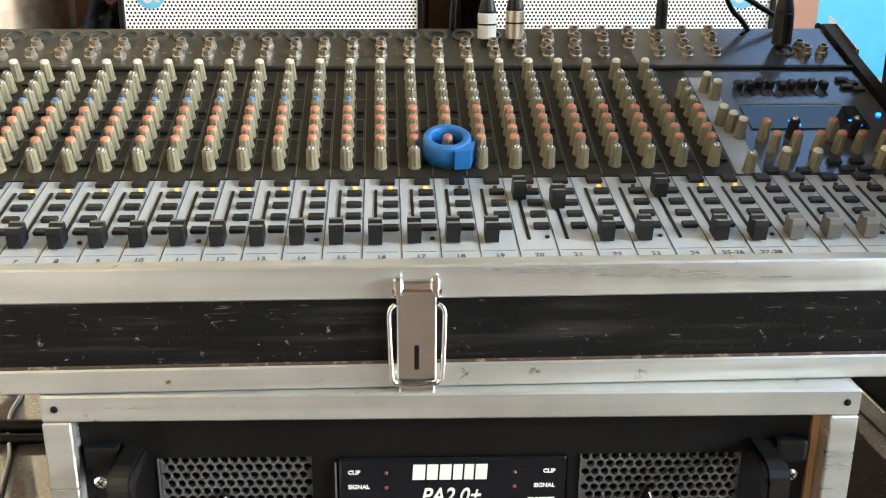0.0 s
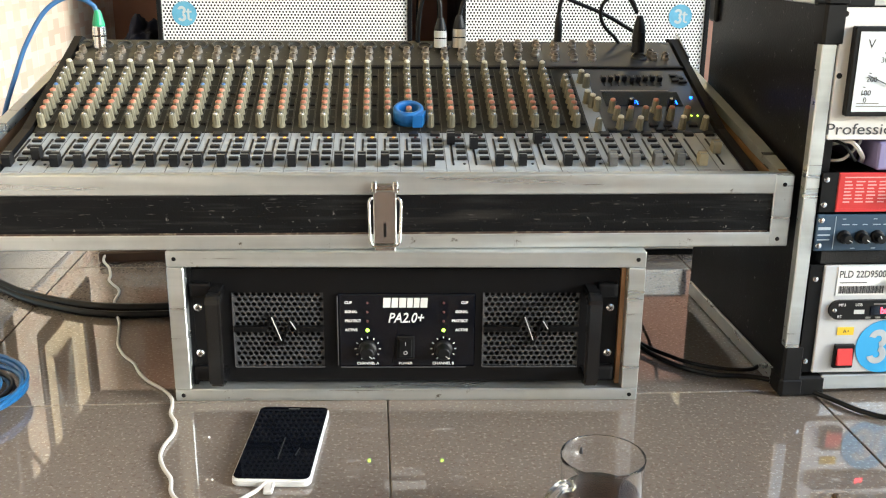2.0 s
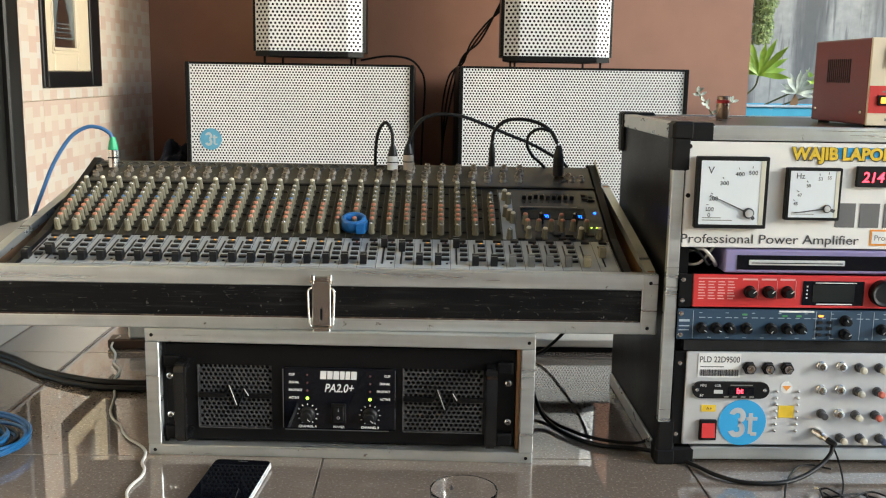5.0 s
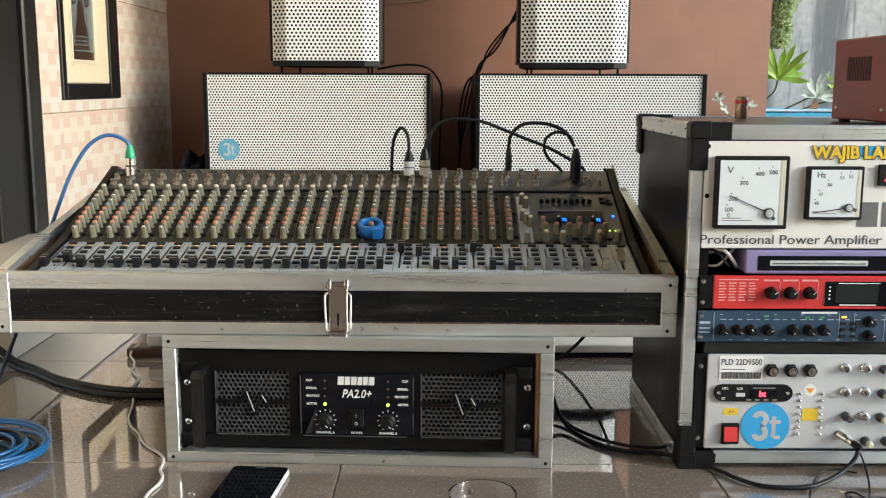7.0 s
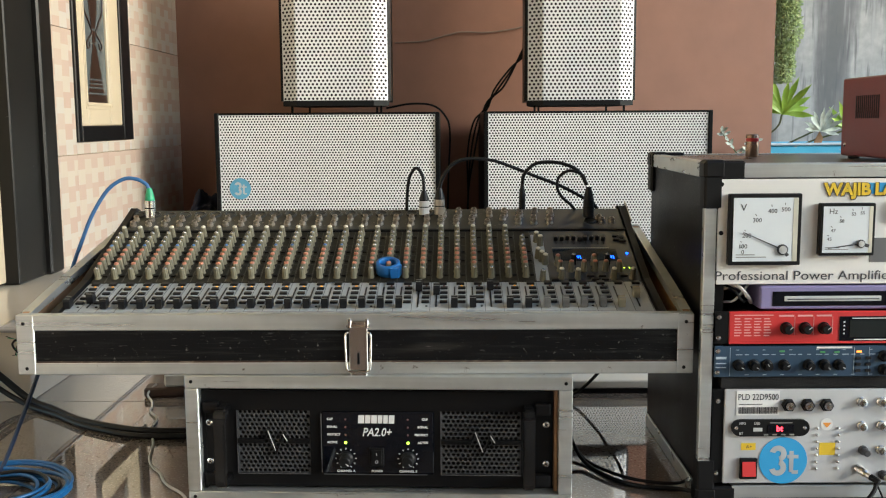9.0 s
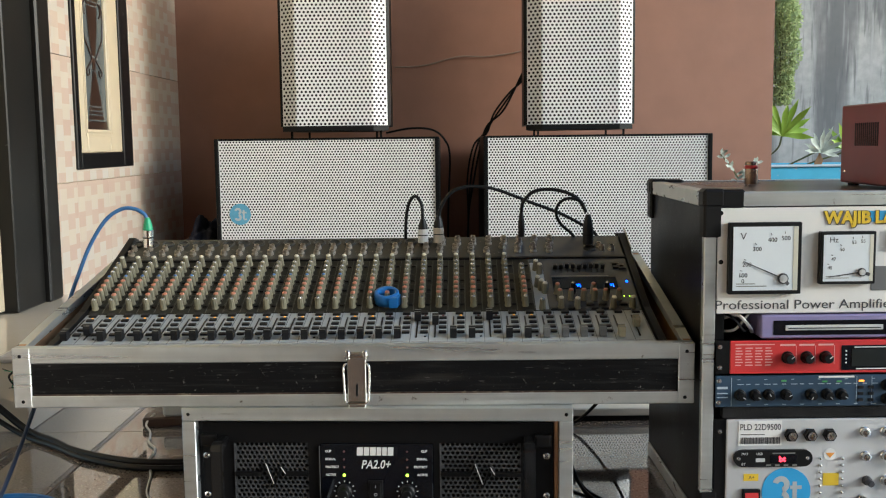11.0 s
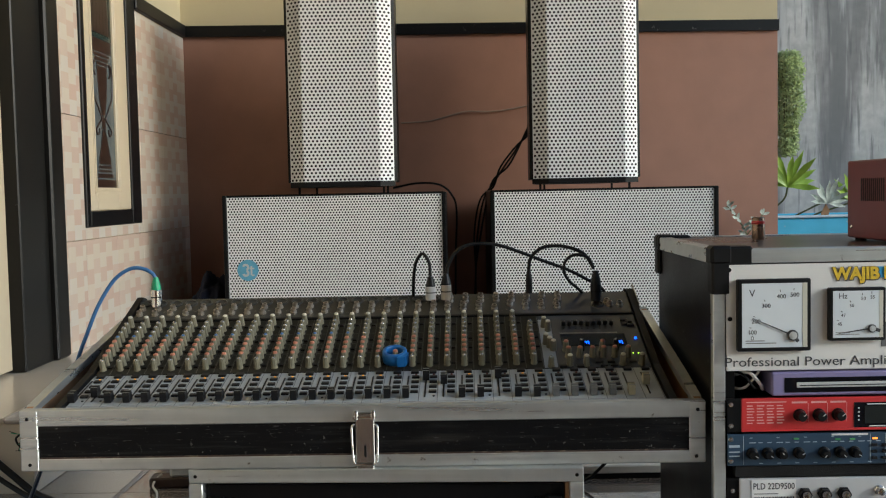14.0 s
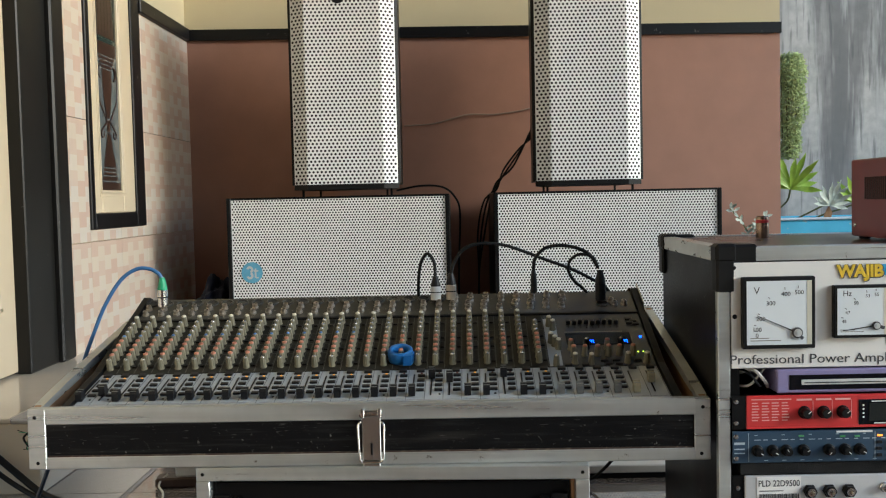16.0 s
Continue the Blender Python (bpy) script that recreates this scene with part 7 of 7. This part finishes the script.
# ---- planter and plants beyond the wall's end ----
planter = thing("planter", (0, 0, -0.30), "long cyan painted concrete planter with worn paint", "planter")
part("front_wall", box(1.20, 3.60, 2.75, 2.81, 0.0, 0.712, 0.004), M_PLANTER, planter)
part("rear_wall", box(1.20, 3.60, 3.40, 3.46, 0.0, 0.712, 0.004), M_PLANTER, planter)
part("end_wall", box(3.54, 3.60, 2.811, 3.399, 0.0, 0.712, 0.004), M_PLANTER, planter)
part("cap", box(1.20, 3.60, 2.738, 2.82, 0.7125, 0.722, 0.003), plain("pale_cap_paint", (0.52, 0.62, 0.66), 0.6, vary=0.15), planter, "pale weathered rim")
part("soil", box(1.20, 3.535, 2.815, 3.395, 0.3, 0.66), M_GROUND, planter)


def blade(base, tip, width, droop, bm, normal=Vector((0, -1, 0.25)), n=6):
    """A leaf lobe, widest past its middle, cupped along the rib."""
    base, tip = Vector(base), Vector(tip)
    d = tip - base
    side = d.cross(normal).normalized()
    up = side.cross(d).normalized()
    rows = []
    for k in range(n + 1):
        t = k / n
        w = width * (math.sin(math.pi * min(1, t * 0.86 + 0.10)) ** 0.8) * (0.45 + 0.6 * t if t < 0.7 else 0.87 * max(0.0, 1 - (t - 0.7) / 0.3) ** 0.6 + 0.02)
        c = base + d * t - Vector((0, 0, droop * t * t)) + up * 0.004 * math.sin(t * 9)
        rows.append((bm.verts.new(c + side * w + up * w * 0.25), bm.verts.new(c), bm.verts.new(c - side * w + up * w * 0.25)))
    for a, b in zip(rows, rows[1:]):
        bm.faces.new((a[0], a[1], b[1], b[0]))
        bm.faces.new((a[1], a[2], b[2], b[1]))


def hand_leaf(plant, centre, reach, a0, a1, lobes, mat, seed, face=Vector((0, -1, 0.3))):
    """A palmate leaf: lobes fanning from the stalk's end."""
    r = random.Random(seed)
    c = Vector(centre)
    bm = bmesh.new()
    for k in range(lobes):
        t = k / (lobes - 1)
        a = radians(a0 + (a1 - a0) * t)
        ln = reach * (0.72 + 0.35 * math.sin(math.pi * t)) * r.uniform(0.9, 1.1)
        tip = c + Vector((math.cos(a), r.uniform(-0.35, 0.1), math.sin(a))) * ln
        blade(c, tip, reach * 0.11, reach * 0.10, bm, face)
    part("leaf", bm, mat, plant, "bright green lobed leaf" if mat is M_LEAF else "pale variegated leaf", smooth=True)


palm = thing("palmate_plant", (0, 0, 0), "leafy plant with large lobed bright green leaves in the planter", "plant")
hand_leaf(palm, (1.452, 2.70, 0.540), 0.150, 158, 2, 10, M_LEAF, 1)
hand_leaf(palm, (1.735, 2.75, 0.478), 0.125, 160, 30, 9, M_LEAF, 2)
hand_leaf(palm, (1.625, 2.74, 0.470), 0.105, 165, -5, 10, M_LEAFPALE, 3)
for pts in ([(1.452, 2.70, 0.540), (1.45, 2.74, 0.49), (1.40, 2.79, 0.43), (1.38, 2.84, 0.36)], [(1.735, 2.75, 0.478), (1.70, 2.77, 0.46), (1.60, 2.82, 0.42), (1.53, 2.86, 0.36)],
            [(1.625, 2.78, 0.475), (1.58, 2.80, 0.45), (1.50, 2.85, 0.40), (1.47, 2.88, 0.36)]):
    part("stalk", sweep(pts, 0.004, 6), M_STEM, palm)
part("dry_leaf", prism([(1.60, 0.36), (1.625, 0.37), (1.645, 0.44), (1.63, 0.47), (1.61, 0.43)], 2.762, 2.765, "y"), plain("dry_leaf_brown", (0.30, 0.17, 0.08), 0.7), palm, "dry brown leaf")
sprig = thing("small_sprig", (0, 0, 0), "thin sprig with small pale leaves against the brown wall", "plant")
bm = bmesh.new()
rng = random.Random(3)
stem_pts = [(1.215, 2.44, 0.0), (1.210, 2.42, 0.20), (1.200, 2.41, 0.36), (1.175, 2.40, 0.41), (1.145, 2.40, 0.45), (1.125, 2.40, 0.475)]
part("stem", sweep(stem_pts, 0.0028, 6), M_STEM, sprig)
part("stem", sweep([(1.200, 2.41, 0.36), (1.225, 2.40, 0.40), (1.262, 2.40, 0.445)], 0.0022, 6), M_STEM, sprig)
for k in range(26):
    q = Vector(rng.choice(glide(stem_pts[2:], 6) + glide([(1.200, 2.41, 0.36), (1.225, 2.40, 0.40), (1.262, 2.40, 0.445)], 6)))
    a = rng.uniform(0.2, 3.0)
    blade(q, q + Vector((math.cos(a) * 0.032, rng.uniform(-0.02, 0.01), math.sin(a) * 0.03)), 0.0075, 0.004, bm, n=4)
part("leaves", bm, M_LEAFPALE, sprig, smooth=True)
hang = thing("hanging_plant", (1.40, 2.62, 0.66), "trailing plant with dense small pale green leaves on the wall's end", "plant")
rng = random.Random(7)
bm = bmesh.new()
for k in range(7500):
    z = rng.random() ** 0.85 * 0.41
    w = 0.030 + 0.026 * math.sin(min(1, z / 0.41) * 2.6) + 0.008 * math.sin(z * 40)
    cx = 0.022 + 0.016 * math.sin(z * 7) * (z / 0.41)
    a, rad = rng.uniform(0, 6.283), rng.random() ** 0.5
    q = Vector((cx + w * rad * math.cos(a), w * rad * math.sin(a), z))
    d = Vector((rng.uniform(-1, 1), rng.uniform(-1, 0.4), rng.uniform(-0.6, 0.8))).normalized() * rng.uniform(0.008, 0.014)
    s = d.orthogonal().normalized() * 0.0042
    vs = [bm.verts.new(q - s * 0.5), bm.verts.new(q + d * 0.5 - s), bm.verts.new(q + d), bm.verts.new(q + d * 0.5 + s)]
    bm.faces.new(vs)
tagged(part("leaves", bm, M_LEAFSOFT, hang), kind="stuff")
for k in range(7):
    x = rng.uniform(-0.02, 0.05)
    part("vine", sweep([(x * 0.6, 0, 0.40), (x, -0.02, 0.25), (x + 0.006, -0.015, rng.uniform(0.0, 0.08))], 0.002, 5), M_STEM, hang)
part("wall_hook", sweep([(-0.02, 0.0, 0.40), (-0.085, -0.06, 0.40)], 0.004, 6, steps=0), M_BLACKMETAL, hang)
